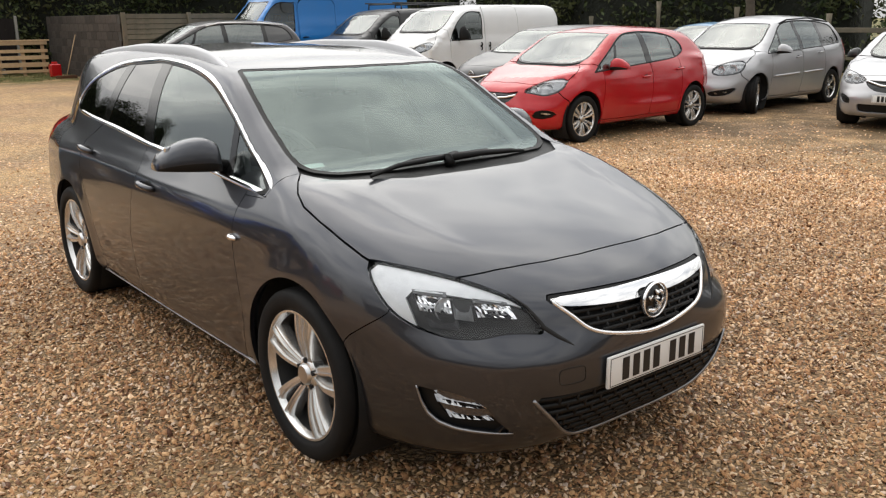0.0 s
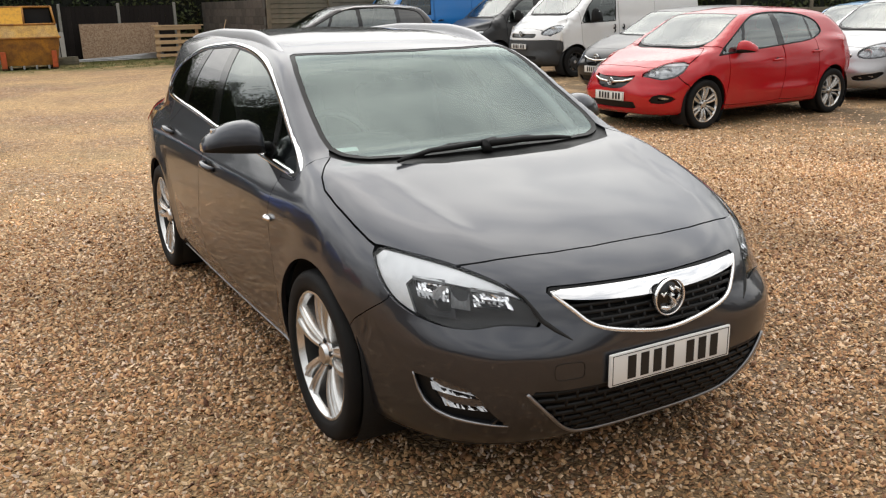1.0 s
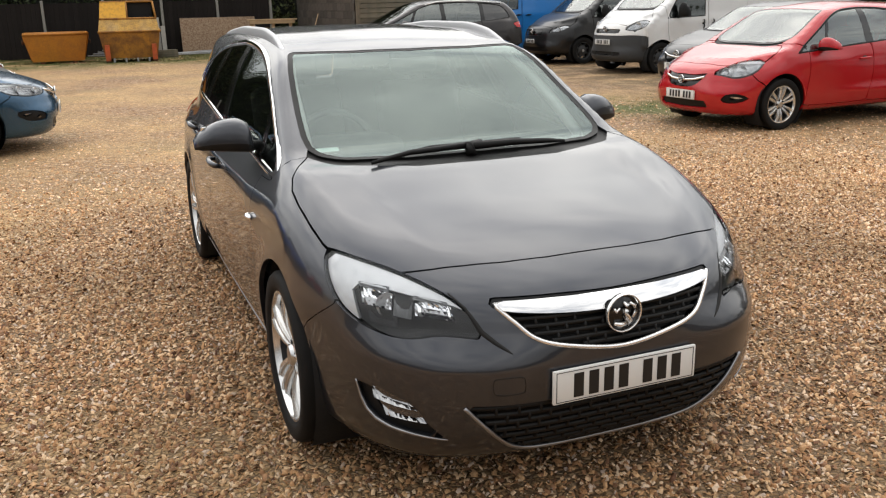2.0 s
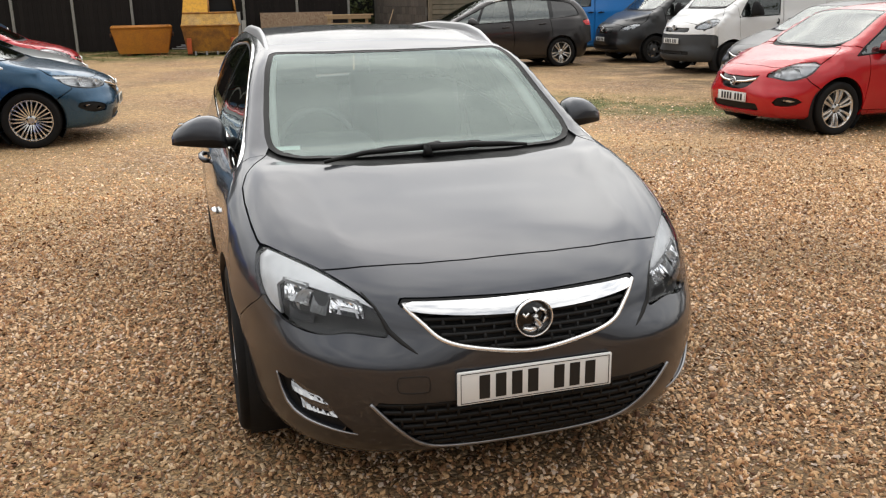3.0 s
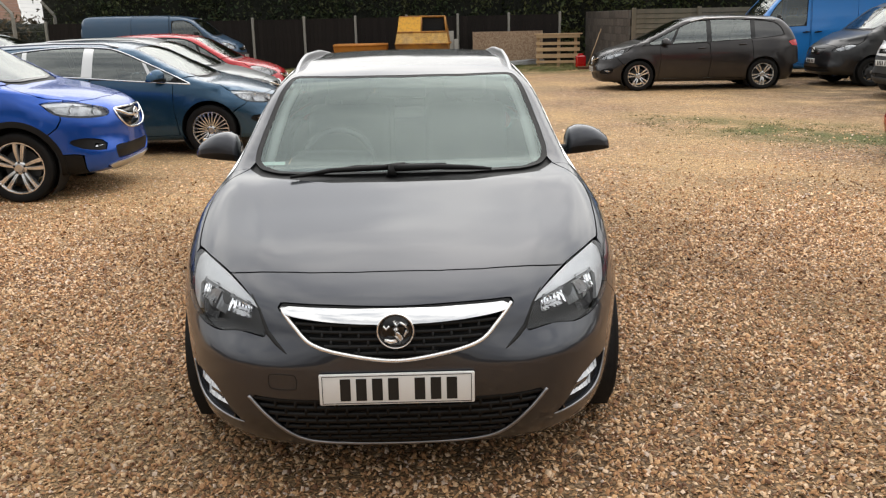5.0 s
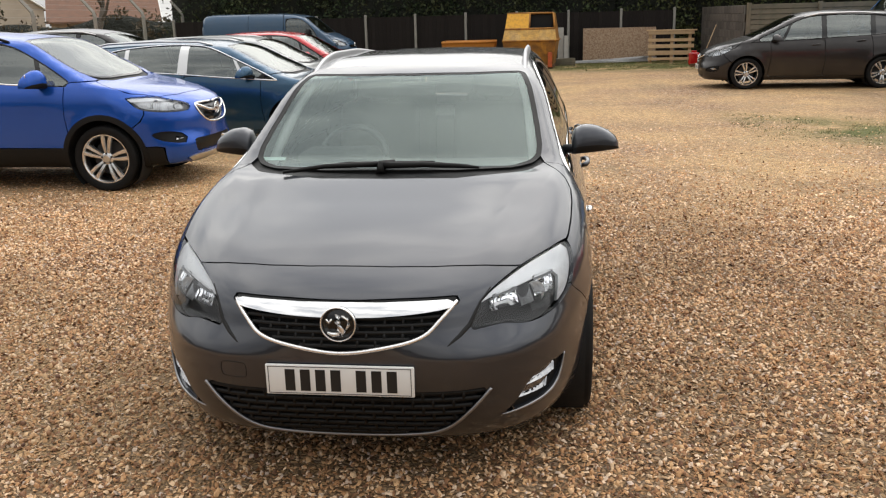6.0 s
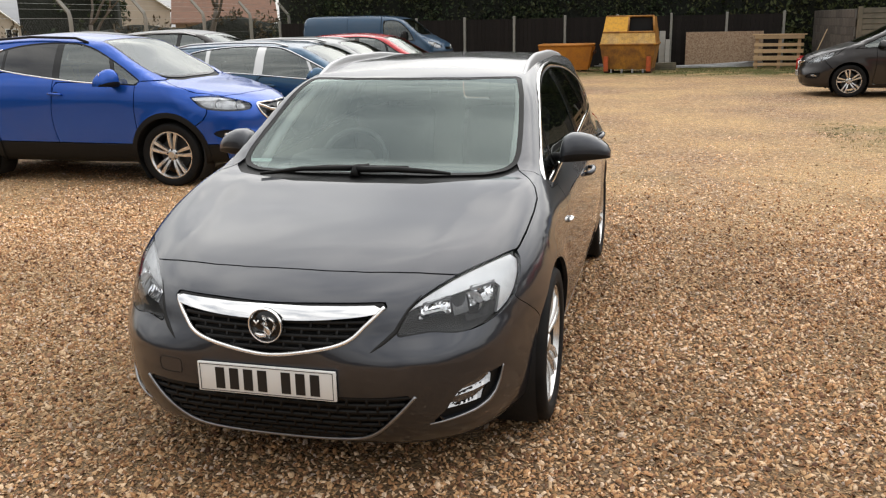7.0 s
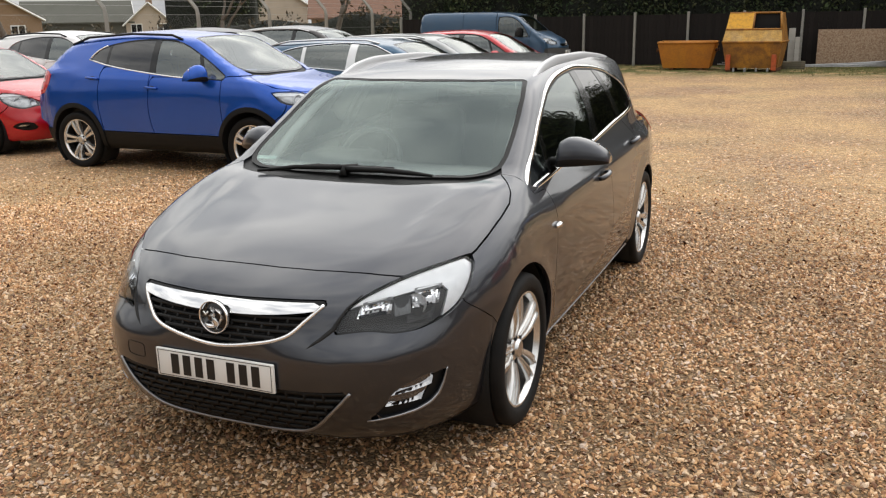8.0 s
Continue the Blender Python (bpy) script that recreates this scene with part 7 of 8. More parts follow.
make_car("people_carrier", MPV, pose(-7.0, 16.2, 0, 0, 0, WEST), BROWN_PAINT, "dark people carrier with silver roof rails")
make_car("hatchback", HATCH, pose(13.7, 10.7, 0, 0, 0, EAST + 3), SKY_BLUE, "light blue hatchback behind a silver people carrier")
make_car("small_suv", SUV, pose(15.7, 6.1, 0, 0, 0, EAST + 4), DARK_RED, "dark red small off-roader behind a silver car")

# ---- fences ----
CONCRETE = material("concrete", (0.27, 0.26, 0.235), 0.9, vary=[(6, 0.6, (0.20, 0.20, 0.17)), (40, 0.3, (0.45, 0.43, 0.40))], bump=[(60, 0.004)])
DARK_BOARD = material("dark_stained_board", (0.016, 0.013, 0.012), 0.85, spec=0.2, vary=[(3, 0.4, (0.024, 0.020, 0.018))], bump=[(30, 0.003)], random=0.15)
OLD_WOOD = material("weathered_board", (0.17, 0.14, 0.10), 0.85, vary=[(5, 0.6, (0.09, 0.085, 0.06)), (1.2, 0.3, (0.12, 0.13, 0.08))], bump=[(40, 0.003)], random=0.25)
BLOCKWORK = material("dark_block", (0.075, 0.062, 0.052), 0.9, vary=[(9, 0.5, (0.045, 0.038, 0.034))], bump=[(50, 0.004)], random=0.30)
MORTAR = material("mortar", (0.075, 0.070, 0.062), 0.95, bump=[(80, 0.003)])
PINE = material("fresh_pine", (0.55, 0.38, 0.22), 0.7, vary=[(8, 0.5, (0.42, 0.27, 0.14))], bump=[(50, 0.001)], random=0.15)
PALE_BOARD = material("pale_grey_board", (0.42, 0.40, 0.36), 0.8, vary=[(6, 0.5, (0.30, 0.28, 0.25))], bump=[(40, 0.002)])
OSB = material("chipboard", (0.30, 0.19, 0.12), 0.8, vary=[(4, 0.6, (0.19, 0.11, 0.07)), (14, 0.7, (0.40, 0.28, 0.18)), (22, 0.9, (0.50, 0.38, 0.26)), (60, 0.5, (0.14, 0.085, 0.05))], bump=[(70, 0.002)])
GALV = material("galvanised_steel", (0.40, 0.40, 0.40), 0.5, 0.5, vary=[(12, 0.4, (0.25, 0.25, 0.25))])
SKIP_BRIGHT = material("skip_bright_yellow_paint", (0.74, 0.38, 0.025), 0.55, vary=[(3, 0.4, (0.50, 0.25, 0.03)), (14, 0.35, (0.25, 0.11, 0.03))], bump=[(20, 0.006)])
SKIP_YELLOW = material("skip_yellow_paint", (0.47, 0.205, 0.022), 0.6, vary=[(2.4, 0.8, (0.24, 0.105, 0.022)), (6, 0.6, (0.13, 0.055, 0.022)), (30, 0.4, (0.10, 0.045, 0.02))], bump=[(25, 0.006)])
SKIP_PALE = material("skip_pale_yellow_paint", (0.66, 0.39, 0.08), 0.6, vary=[(2.6, 0.8, (0.54, 0.37, 0.16)), (6, 0.55, (0.26, 0.14, 0.05)), (30, 0.4, (0.16, 0.08, 0.035))], bump=[(22, 0.007)])
SKIP_ORANGE = material("skip_orange_paint", (0.56, 0.22, 0.022), 0.55, vary=[(2, 0.45, (0.50, 0.17, 0.02)), (5, 0.3, (0.24, 0.09, 0.03)), (30, 0.3, (0.20, 0.08, 0.03))], bump=[(25, 0.004)])
LEG_RED = material("red_orange_paint", (0.50, 0.09, 0.02), 0.6, vary=[(9, 0.5, (0.22, 0.06, 0.02))])
RUST = material("rust", (0.13, 0.055, 0.025), 0.85, vary=[(10, 0.6, (0.06, 0.03, 0.02))], bump=[(60, 0.003)])

far_fence = thing("board_fence", "dark stained board fence between pale concrete posts", "fence", pose(0, 29.35, 0))
POST = None
BOARD = {}
x = -13.35
PANEL_W = 1.83
while x < 5.7:
    bm = block(-0.042, 0.042, -0.06, 0.06, -0.1, 1.83, 0.012, 1)
    if POST is None:
        ob = part("post", bm, CONCRETE, far_fence)
        POST = ob.data
    else:
        bm.free()
        ob = new("post", POST)
        ob.parent = far_fence
    ob.matrix_basis = pose(x, 0, 0, 0, 0, 0)
    if x + PANEL_W < 6.2:
        for k in range(12):
            w = (PANEL_W - 0.12) / 12
            if "b" not in BOARD:
                b = part("board", block(-w / 2 + 0.002, w / 2 - 0.002, -0.009, 0.009, 0.03, 1.74, 0.003, 1), DARK_BOARD, far_fence)
                BOARD["b"] = b.data
            else:
                b = new("board", BOARD["b"])
                b.parent = far_fence
            b.matrix_basis = pose(x + 0.06 + (k + 0.5) * w, 0.004 * (k % 2), 0, 0, 0, 0)
        for z in (0.25, 1.5):
            if "r" not in BOARD:
                r = part("rail", block(0.055, PANEL_W - 0.055, -0.045, -0.010, -0.035, 0.035, 0.004, 1), DARK_BOARD, far_fence)
                BOARD["r"] = r.data
            else:
                r = new("rail", BOARD["r"])
                r.parent = far_fence
            r.matrix_basis = pose(x, 0.07, z)
    x += PANEL_W

# the block wall that steps forward, and a slatted panel beyond it
wall = thing("block_wall", "dark weathered block wall beside a board fence", "wall", pose(5.95, 22.25, 0))
part("mortar", block(-0.08, 0.08, 0.0, 7.0, -0.1, 1.80), MORTAR, wall)
BLOCK = None
for row in range(8):
    for col in range(16):
        y0 = col * 0.45 - (0.225 if row % 2 else 0)
        if y0 < -0.01 or y0 + 0.44 > 7.01:
            continue
        if BLOCK is None:
            b = part("block", block(-0.092, 0.092, 0.0, 0.44, 0.0, 0.215, 0.008, 1), BLOCKWORK, wall)
            BLOCK = b.data
        else:
            b = new("block", BLOCK)
            b.parent = wall
        b.matrix_basis = pose(0, y0, row * 0.225)
slats = thing("slatted_fence", "weathered grey-brown slatted fence panels with posts", "fence", pose(5.95, 22.2, 0))
POSTW = SLAT = None
for k in range(4):
    bm = block(-0.05, 0.05, -0.05, 0.05, -0.1, 1.85, 0.008, 1)
    if POSTW is None:
        POSTW = part("post", bm, OLD_WOOD, slats)
        ob, POSTW = POSTW, POSTW.data
    else:
        bm.free()
        ob = new("post", POSTW)
        ob.parent = slats
    ob.matrix_basis = pose(k * 1.83, 0, 0)
    for z in range(13 if k < 3 else 0):
        if SLAT is None:
            ob = part("slat", block(0.05, 1.78, -0.012, 0.012, 0.0, 0.125, 0.004, 1), OLD_WOOD, slats)
            SLAT = ob.data
        else:
            ob = new("slat", SLAT)
            ob.parent = slats
        ob.matrix_basis = pose(k * 1.83, 0.02, 0.08 + z * 0.134, -8)

# cranked concrete posts with wire along the western side
wire = thing("wire_fence", "chain-link fence on cranked concrete posts", "fence", pose(-13.5, 0, 0))
for i in range(10):
    y = 0.4 + i * 3.35
    v, q = tube([(0, y, -0.1), (0, y, 1.95), (-0.03, y, 2.1), (-0.42, y, 2.55)], [0.075, 0.065, 0.062, 0.05], 4)
    link("post", v, q, CONCRETE, wire, smooth=False)
for z in (0.3, 0.9, 1.5, 1.95):
    v, q = tube([(0, 0.4, z), (0, 30.5, z)], 0.003, 5)
    link("line_wire", v, q, GALV, wire)
for k in range(3):
    v, q = tube([(-0.12 - 0.13 * k, 0.4, 2.17 + 0.14 * k), (-0.12 - 0.13 * k, 30.5, 2.17 + 0.14 * k)], 0.003, 5)
    link("barbed_wire", v, q, GALV, wire)
pieces = []
for i in range(300):
    y = 0.4 + i * 0.1
    for s in (1, -1):
        pieces.append(([(0, y - 0.0013, 0.1), (0, y + 0.0013, 0.1), (0, y + 1.85 * s + 0.0013, 1.95), (0, y + 1.85 * s - 0.0013, 1.95)], [(0, 1, 2, 3)]))
v, q = join(*pieces)
tagged(link("chain_link", v, q, GALV, wire, smooth=False), kind="stuff")

# post and rail along the eastern side
rail_fence = thing("rail_fence", "rough wooden post and rail fence under trees", "fence", pose(19.0, 0, 0))
for i in range(14):
    y = -6 + i * 2.6
    v, q = tube([(0, y, -0.1), (0.01, y, 0.8), (0, y, 1.65 + 0.2 * (i % 3))], [0.09, 0.08, 0.075], 8)
    link("post", v, q, OLD_WOOD, rail_fence)
for z in (0.6, 1.25):
    part("rail", block(-0.03, 0.03, -6.0, 28.0, z - 0.06, z + 0.06, 0.01, 1), OLD_WOOD, rail_fence)


# ---- skips, boards and timber by the far fence ----
def skip(name, label, m, w, d, h, mat, open_top=True):
    """A tapered steel tub with rim, side ribs and lifting lugs."""
    ob = thing(name, label, "skip", m)
    bw, bd = w * 0.80, d * 0.72

    def ringat(z, k=0.0):
        t = z / h
        a, b = (bw + (w - bw) * t) / 2 - k, (bd + (d - bd) * t) / 2 - k
        return [(-a, -b, z), (a, -b, z), (a, b, z), (-a, b, z)]
    v = ringat(0.06) + ringat(h) + ringat(h, 0.03) + ringat(0.12, 0.03)
    q = [(3, 2, 1, 0)] + [(a + i, a + (i + 1) % 4, a + 4 + (i + 1) % 4, a + 4 + i) for a in (0, 4, 8) for i in range(4)] + [(12, 13, 14, 15)]
    link("tub", v, q, mat, ob, smooth=False)
    pts = ringat(h)
    for i in range(4):
        v, q = tube([pts[i], pts[(i + 1) % 4]], 0.04, 6)
        link("rim", v, q, mat, ob)
    for s in (-1, 1):
        for k in (-0.42, 0.42):
            y = k * bd
            v, q = tube([(s * bw / 2, y, 0.1), (s * w / 2, y * w / bw * 0.9, h - 0.05)], 0.045, 4)
            link("rib", v, q, mat, ob, smooth=False)
            v, q = lathe([(0.0, 0.035), (0.10, 0.035), (0.10, 0.06), (0.12, 0.06), (0.12, 0.001)], 12)
            link("lifting_lug", [(s * (w / 2 - 0.05 + p[0]), y + p[1], h * 0.72 + p[2]) for p in v], q, RUST, ob)
    for s in (-1, 1):
        part("skid", block(s * bw * 0.32 - 0.06, s * bw * 0.32 + 0.06, -bd / 2, bd / 2, 0.0, 0.07, 0.01, 1), RUST, ob)
    return ob


skip("waste_skip", "battered open orange steel skip beside a fence", pose(-2.05, 27.3, 0, 0, 0, 2), 1.75, 1.3, 0.86, SKIP_ORANGE)

big = thing("lidded_skip", "dented yellow steel skip with a hatched lid, one hatch open", "skip", pose(0.05, 26.6, 0, 0, 0, -4))
v = [(-0.74, -0.62, 0.12), (0.74, -0.62, 0.12), (0.74, 0.62, 0.12), (-0.74, 0.62, 0.12), (-0.86, -0.78, 0.88), (0.86, -0.78, 0.88), (0.86, 0.78, 0.88), (-0.86, 0.78, 0.88)]
link("tub", v, [(3, 2, 1, 0), (0, 1, 5, 4), (1, 2, 6, 5), (2, 3, 7, 6), (3, 0, 4, 7)], SKIP_YELLOW, big, smooth=False)
LID = [(-0.86, -0.78, 0.90), (0.86, -0.78, 0.90), (0.80, -0.60, 1.26), (-0.80, -0.60, 1.26), (-0.72, -0.36, 1.74), (0.72, -0.36, 1.74), (0.72, 0.78, 1.74), (-0.72, 0.78, 1.74), (0.86, 0.78, 0.90), (-0.86, 0.78, 0.90)]
for nm, face, lm in (("lid_front", (0, 1, 2, 3), SKIP_PALE), ("lid_side", (1, 8, 6, 5, 2), SKIP_YELLOW), ("lid_side", (0, 3, 4, 7, 9), SKIP_YELLOW), ("lid_top", (4, 5, 6, 7), SKIP_PALE), ("lid_back", (9, 7, 6, 8), SKIP_YELLOW)):
    link(nm, [LID[k] for k in face], [tuple(range(len(face)))], lm, big, smooth=False)
# black box added in the lid for the shade inside the open hatch
part("lid_lining", block(-0.70, 0.70, -0.30, 0.70, 0.2, 1.70), DARK, big)


def hatch(x0, x1, k=0.0, out=0.02):
    n = Vector((0, -0.48, 0.24)).normalized() * out
    p = [(x0, -0.60, 1.27), (x1, -0.60, 1.27), (x1 - 0.05 * (x1 > 0.3), -0.36, 1.74), (x0 + 0.05 * (x0 < -0.3), -0.36, 1.74)]
    return [tuple(Vector(a) + n) for a in p] + p


link("closed_hatch", hatch(-0.79, -0.02), [(0, 1, 2, 3), (0, 4, 5, 1), (1, 5, 6, 2), (2, 6, 7, 3), (3, 7, 4, 0)], SKIP_BRIGHT, big, "dented bright yellow hatch", False)
for a, b in (((-0.02, -0.60, 1.26), (-0.02, -0.36, 1.74)), ((0.79, -0.60, 1.26), (0.73, -0.36, 1.74)), ((-0.80, -0.60, 1.26), (0.80, -0.60, 1.26)), ((-0.74, -0.36, 1.74), (0.74, -0.36, 1.74)), ((-0.87, -0.79, 0.89), (0.87, -0.79, 0.89)), ((0.87, -0.79, 0.89), (0.87, 0.79, 0.89))):
    v, q = tube([a, b], 0.032, 6)
    link("edge_bar", v, q, SKIP_YELLOW, big)
for s in (-0.66, 0.66):
    part("leg_plate", block(s - 0.07, s + 0.07, -0.80, -0.74, 0.06, 0.52, 0.01, 1), LEG_RED, big, "red-orange leg plate")
    part("skid", block(s - 0.08, s + 0.08, -0.64, 0.64, 0.0, 0.12, 0.015, 1), RUST, big)
for k in range(4):
    part("castor", block(-0.5 + k * 0.33 - 0.03, -0.5 + k * 0.33 + 0.03, -0.70, -0.62, 0.0, 0.12, 0.012, 1), GALV, big)

bm = block(-1.25, 1.25, -0.012, 0.012, 0, 1.14, 0.003, 1)
board = tagged(part("chipboard_sheet", bm, OSB), "brown chipboard sheet leaning against a dark fence", "board")
board.matrix_world = pose(3.05, 28.9, 0.05, -6, 0, 0)
pallets = thing("timber_frame", "pale new pine frame of planks standing upright", "timber", pose(4.72, 27.95, 0.0, 0, 0, -6))
for z, h, y in ((0.14, 0.09, 0.0), (0.34, 0.14, -0.02), (0.56, 0.12, -0.02), (0.76, 0.10, 0.0), (1.0, 0.11, -0.03)):
    part("plank", block(-0.78, 0.72, y - 0.02, y + 0.02, z - h / 2, z + h / 2, 0.004, 1), PINE, pallets)
for x in (-0.70, 0.0, 0.58):
    part("upright", block(x - 0.05, x + 0.05, 0.022, 0.075, 0.0, 1.06, 0.004, 1), PINE, pallets)
part("top_plank", block(-0.85, 0.80, -0.06, 0.10, 1.06, 1.10, 0.005, 1), PINE, pallets)
for k in range(5):
    v, q = tube([(-1.2 + k * 0.15, 28.1 + k * 0.07, 0.12 + 0.05 * k), (1.0 + k * 0.12, 28.1 + k * 0.07, 0.05 + 0.035 * (k % 2)), (3.0 + k * 0.22, 28.3 + k * 0.04, 0.05 + 0.04 * k), (4.3, 28.45 + k * 0.05, 0.06 + 0.03 * k)], 0.02, 8)
    tagged(link("metal_pole", v, q, GALV), "long grey metal pole lying by a fence", "pole", "poles by the fence")
for k in range(4):
    b = tagged(part("plank", block(-0.45, 0.45, -0.11, 0.11, 0, 0.06, 0.005, 1), OLD_WOOD), "weathered plank lying in a low stack", "plank", "planks beside the skips")
    b.matrix_world = pose(1.05, 27.6, 0.13 * k + 0.02 * 0, 0, 0, 8 * k) if k == 0 else pose(1.05, 27.6, 0.06 * k, 0, 0, 8 * k)
for k, (x, h, w, lean) in enumerate(((1.02, 1.22, 0.20, -5), (1.20, 0.95, 0.14, -8))):
    b = tagged(part("board", block(-w / 2, w / 2, -0.02, 0.02, 0.0, h, 0.005, 1), PALE_BOARD), "pale grey board standing against a fence", "board", "boards beside the skips")
    b.matrix_world = pose(x, 28.75 - 0.2 * k, 0.02, lean, 0, 0)
broom = thing("yard_broom", "yard broom leaning on a block wall", "broom", pose(5.55, 26.0, 0))
v, q = tube([(-0.25, -0.35, 0.06), (0.26, 0.1, 1.25)], 0.014, 8)
link("handle", v, q, PINE, broom)
part("head", block(-0.55, 0.05, -0.40, -0.30, 0.0, 0.09, 0.01, 1), RUST, broom)

can = thing("fuel_can", "dull red plastic container beside a yard broom", "container", pose(5.25, 26.6, 0))
part("body", block(-0.17, 0.17, -0.12, 0.12, 0.0, 0.40, 0.05, 3), RED_LENS, can)
part("handle", block(-0.09, 0.09, -0.02, 0.02, 0.385, 0.46, 0.015, 2), RED_LENS, can)


# ---- trees and hedges ----
def leaf_material(name, base, other, dead=(0.10, 0.07, 0.03)):
    m = material(name, base, 0.65, vary=[(0.6, 0.8, other), (2.5, 0.35, dead)], island=0.3)
    m.node_tree.nodes["Principled BSDF"].inputs["Specular IOR Level"].default_value = 0.25
    return m


CONIFER = leaf_material("conifer_leaves", (0.026, 0.044, 0.018), (0.055, 0.075, 0.026))
LAUREL = leaf_material("laurel_leaves", (0.030, 0.048, 0.016), (0.075, 0.085, 0.030))
SCRUB = leaf_material("winter_scrub", (0.085, 0.065, 0.040), (0.13, 0.10, 0.06))
BARK = material("bark", (0.10, 0.080, 0.060), 0.9, vary=[(8, 0.6, (0.05, 0.042, 0.034))], bump=[(30, 0.012)])
TWIG = material("twigs", (0.13, 0.095, 0.065), 0.9, vary=[(3, 0.5, (0.08, 0.06, 0.045))])
# near-black fill gives the shade deep inside a hedge
CORE = material("hedge_core_shade", (0.010, 0.012, 0.007), 0.95, bump=[(5, 0.1)])


def leaf_cloud(rng, centres, radii, per, size, squash=1.0):
    """Small leaf faces thrown round many clump centres."""
    n = len(centres) * per
    d = rng.normal(0, 1, (n, 3))
    d /= np.linalg.norm(d, axis=1, keepdims=True)
    c = np.repeat(centres, per, 0) + d * np.repeat(radii, per)[:, None] * rng.uniform(0.55, 1.08, (n, 1)) * np.array([1, 1, squash])
    a = rng.normal(0, 1, (n, 3)) + d * 0.5
    a /= np.linalg.norm(a, axis=1, keepdims=True)
    b = np.cross(a, rng.normal(0, 1, (n, 3)))
    b /= np.maximum(np.linalg.norm(b, axis=1, keepdims=True), 1e-6)
    s = rng.uniform(0.6, 1.3, (n, 1)) * size
    v = np.stack([c - a * s, c + b * s * 0.45, c + a * s, c - b * s * 0.45], 1).reshape(-1, 3)
    return v


def quads(name, v, mat, parent=None):
    n = len(v) // 4
    me = bpy.data.meshes.new(name)
    me.vertices.add(len(v))
    me.vertices.foreach_set("co", v.reshape(-1))
    me.loops.add(n * 4)
    me.loops.foreach_set("vertex_index", np.arange(n * 4, dtype=np.int32))
    me.polygons.add(n)
    me.polygons.foreach_set("loop_start", np.arange(0, n * 4, 4, dtype=np.int32))
    me.update(calc_edges=True)
    me.materials.append(mat)
    ob = new(name, me)
    if parent is not None:
        ob.parent = parent
    return ob


def hedge(label, x0, y0, x1, y1, deep, high, mat, seed, leaf=0.16, dense=1.0):
    """A tall hedge from one place to another: an uneven core, near-black for the inner shade, and leaves all over it.
    """
    rng = np.random.default_rng(seed)
    ob = thing("hedge", label, "hedge", pose(x0, y0, 0))
    run = np.hypot(x1 - x0, y1 - y0)
    ux, uy = (x1 - x0) / run, (y1 - y0) / run
    k = int(run * high * 1.1 * dense)
    t = rng.uniform(0, run, k)
    top = high * (0.82 + 0.18 * np.sin(t * 0.9 + seed) * np.sin(t * 0.37 + 2))
    z = rng.uniform(0.02, 1.0, k) ** 0.9 * top
    off = rng.uniform(-0.5, 0.5, k) * deep
    off = np.where(rng.random(k) < 0.7, np.sign(off) * deep * 0.5 * (1.0 - 0.25 * z / high), off)
    c = np.stack([t * ux - off * uy, t * uy + off * ux, z], 1)
    tagged(quads("leaves", leaf_cloud(rng, c, rng.uniform(0.35, 0.85, k), 44, leaf), mat, ob), kind="stuff")
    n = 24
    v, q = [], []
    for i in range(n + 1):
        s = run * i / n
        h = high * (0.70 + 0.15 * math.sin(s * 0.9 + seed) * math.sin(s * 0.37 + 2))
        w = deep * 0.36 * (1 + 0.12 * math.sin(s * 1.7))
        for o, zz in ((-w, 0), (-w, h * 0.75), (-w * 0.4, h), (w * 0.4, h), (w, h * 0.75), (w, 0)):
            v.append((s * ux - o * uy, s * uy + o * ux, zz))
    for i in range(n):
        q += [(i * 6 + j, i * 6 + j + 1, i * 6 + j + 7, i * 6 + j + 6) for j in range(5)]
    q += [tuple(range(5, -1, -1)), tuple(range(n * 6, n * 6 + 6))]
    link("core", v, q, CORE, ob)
    return ob


def tree(label, x, y, high, seed, mat=None, spreadk=0.5, twig=0.025):
    """A tree: a tapered trunk, forking limbs and fine twigs; leaves in clumps at their ends if it has any."""
    rng = np.random.default_rng(seed)
    ob = thing("tree", label, "tree", pose(x, y, 0))
    limbs, ends = [], []

    def grow(p, d, length, r, level):
        pts, rr = [p], [r]
        for k in range(4):
            d = (d + Vector(rng.normal(0, 0.13, 3)) + Vector((0, 0, 0.04))).normalized()
            pts.append(pts[-1] + d * length / 4)
            rr.append(r * (1 - 0.11 * (k + 1)))
        limbs.append((level, tube(pts, rr, 7 if level < 2 else 4)))
        if level >= 4:
            ends.append(tuple(pts[-1]))
            return
        for k in range(3 if level < 3 else 2):
            side = Vector(rng.normal(0, 1, 3))
            side = (side - d * side.dot(d)).normalized()
            nd = (d + side * (spreadk + 0.25 * rng.random())).normalized()
            grow(pts[-1 - (k == 2)], nd, length * rng.uniform(0.62, 0.8), rr[-1] * 0.72, level + 1)
        if level >= 2:
            ends.append(tuple(pts[2]))
    grow(Vector((0, 0, -0.1)), Vector((0, 0, 1)), high * 0.33, high * 0.022, 0)
    v, q = join(*[m for k, m in limbs if k == 0])
    link("trunk", v, q, BARK, ob)
    for m in (m for k, m in limbs if k == 1):
        link("limb", *m, BARK, ob)
    v, q = join(*[m for k, m in limbs if k > 1])
    tagged(link("twigs", v, q, TWIG, ob), kind="stuff")
    if mat is not None:
        c = np.array(ends)
        tagged(quads("crown", leaf_cloud(rng, c, rng.uniform(0.3, 0.7, len(c)) * high / 7, 46, 0.11), mat, ob), kind="stuff")
    return ob


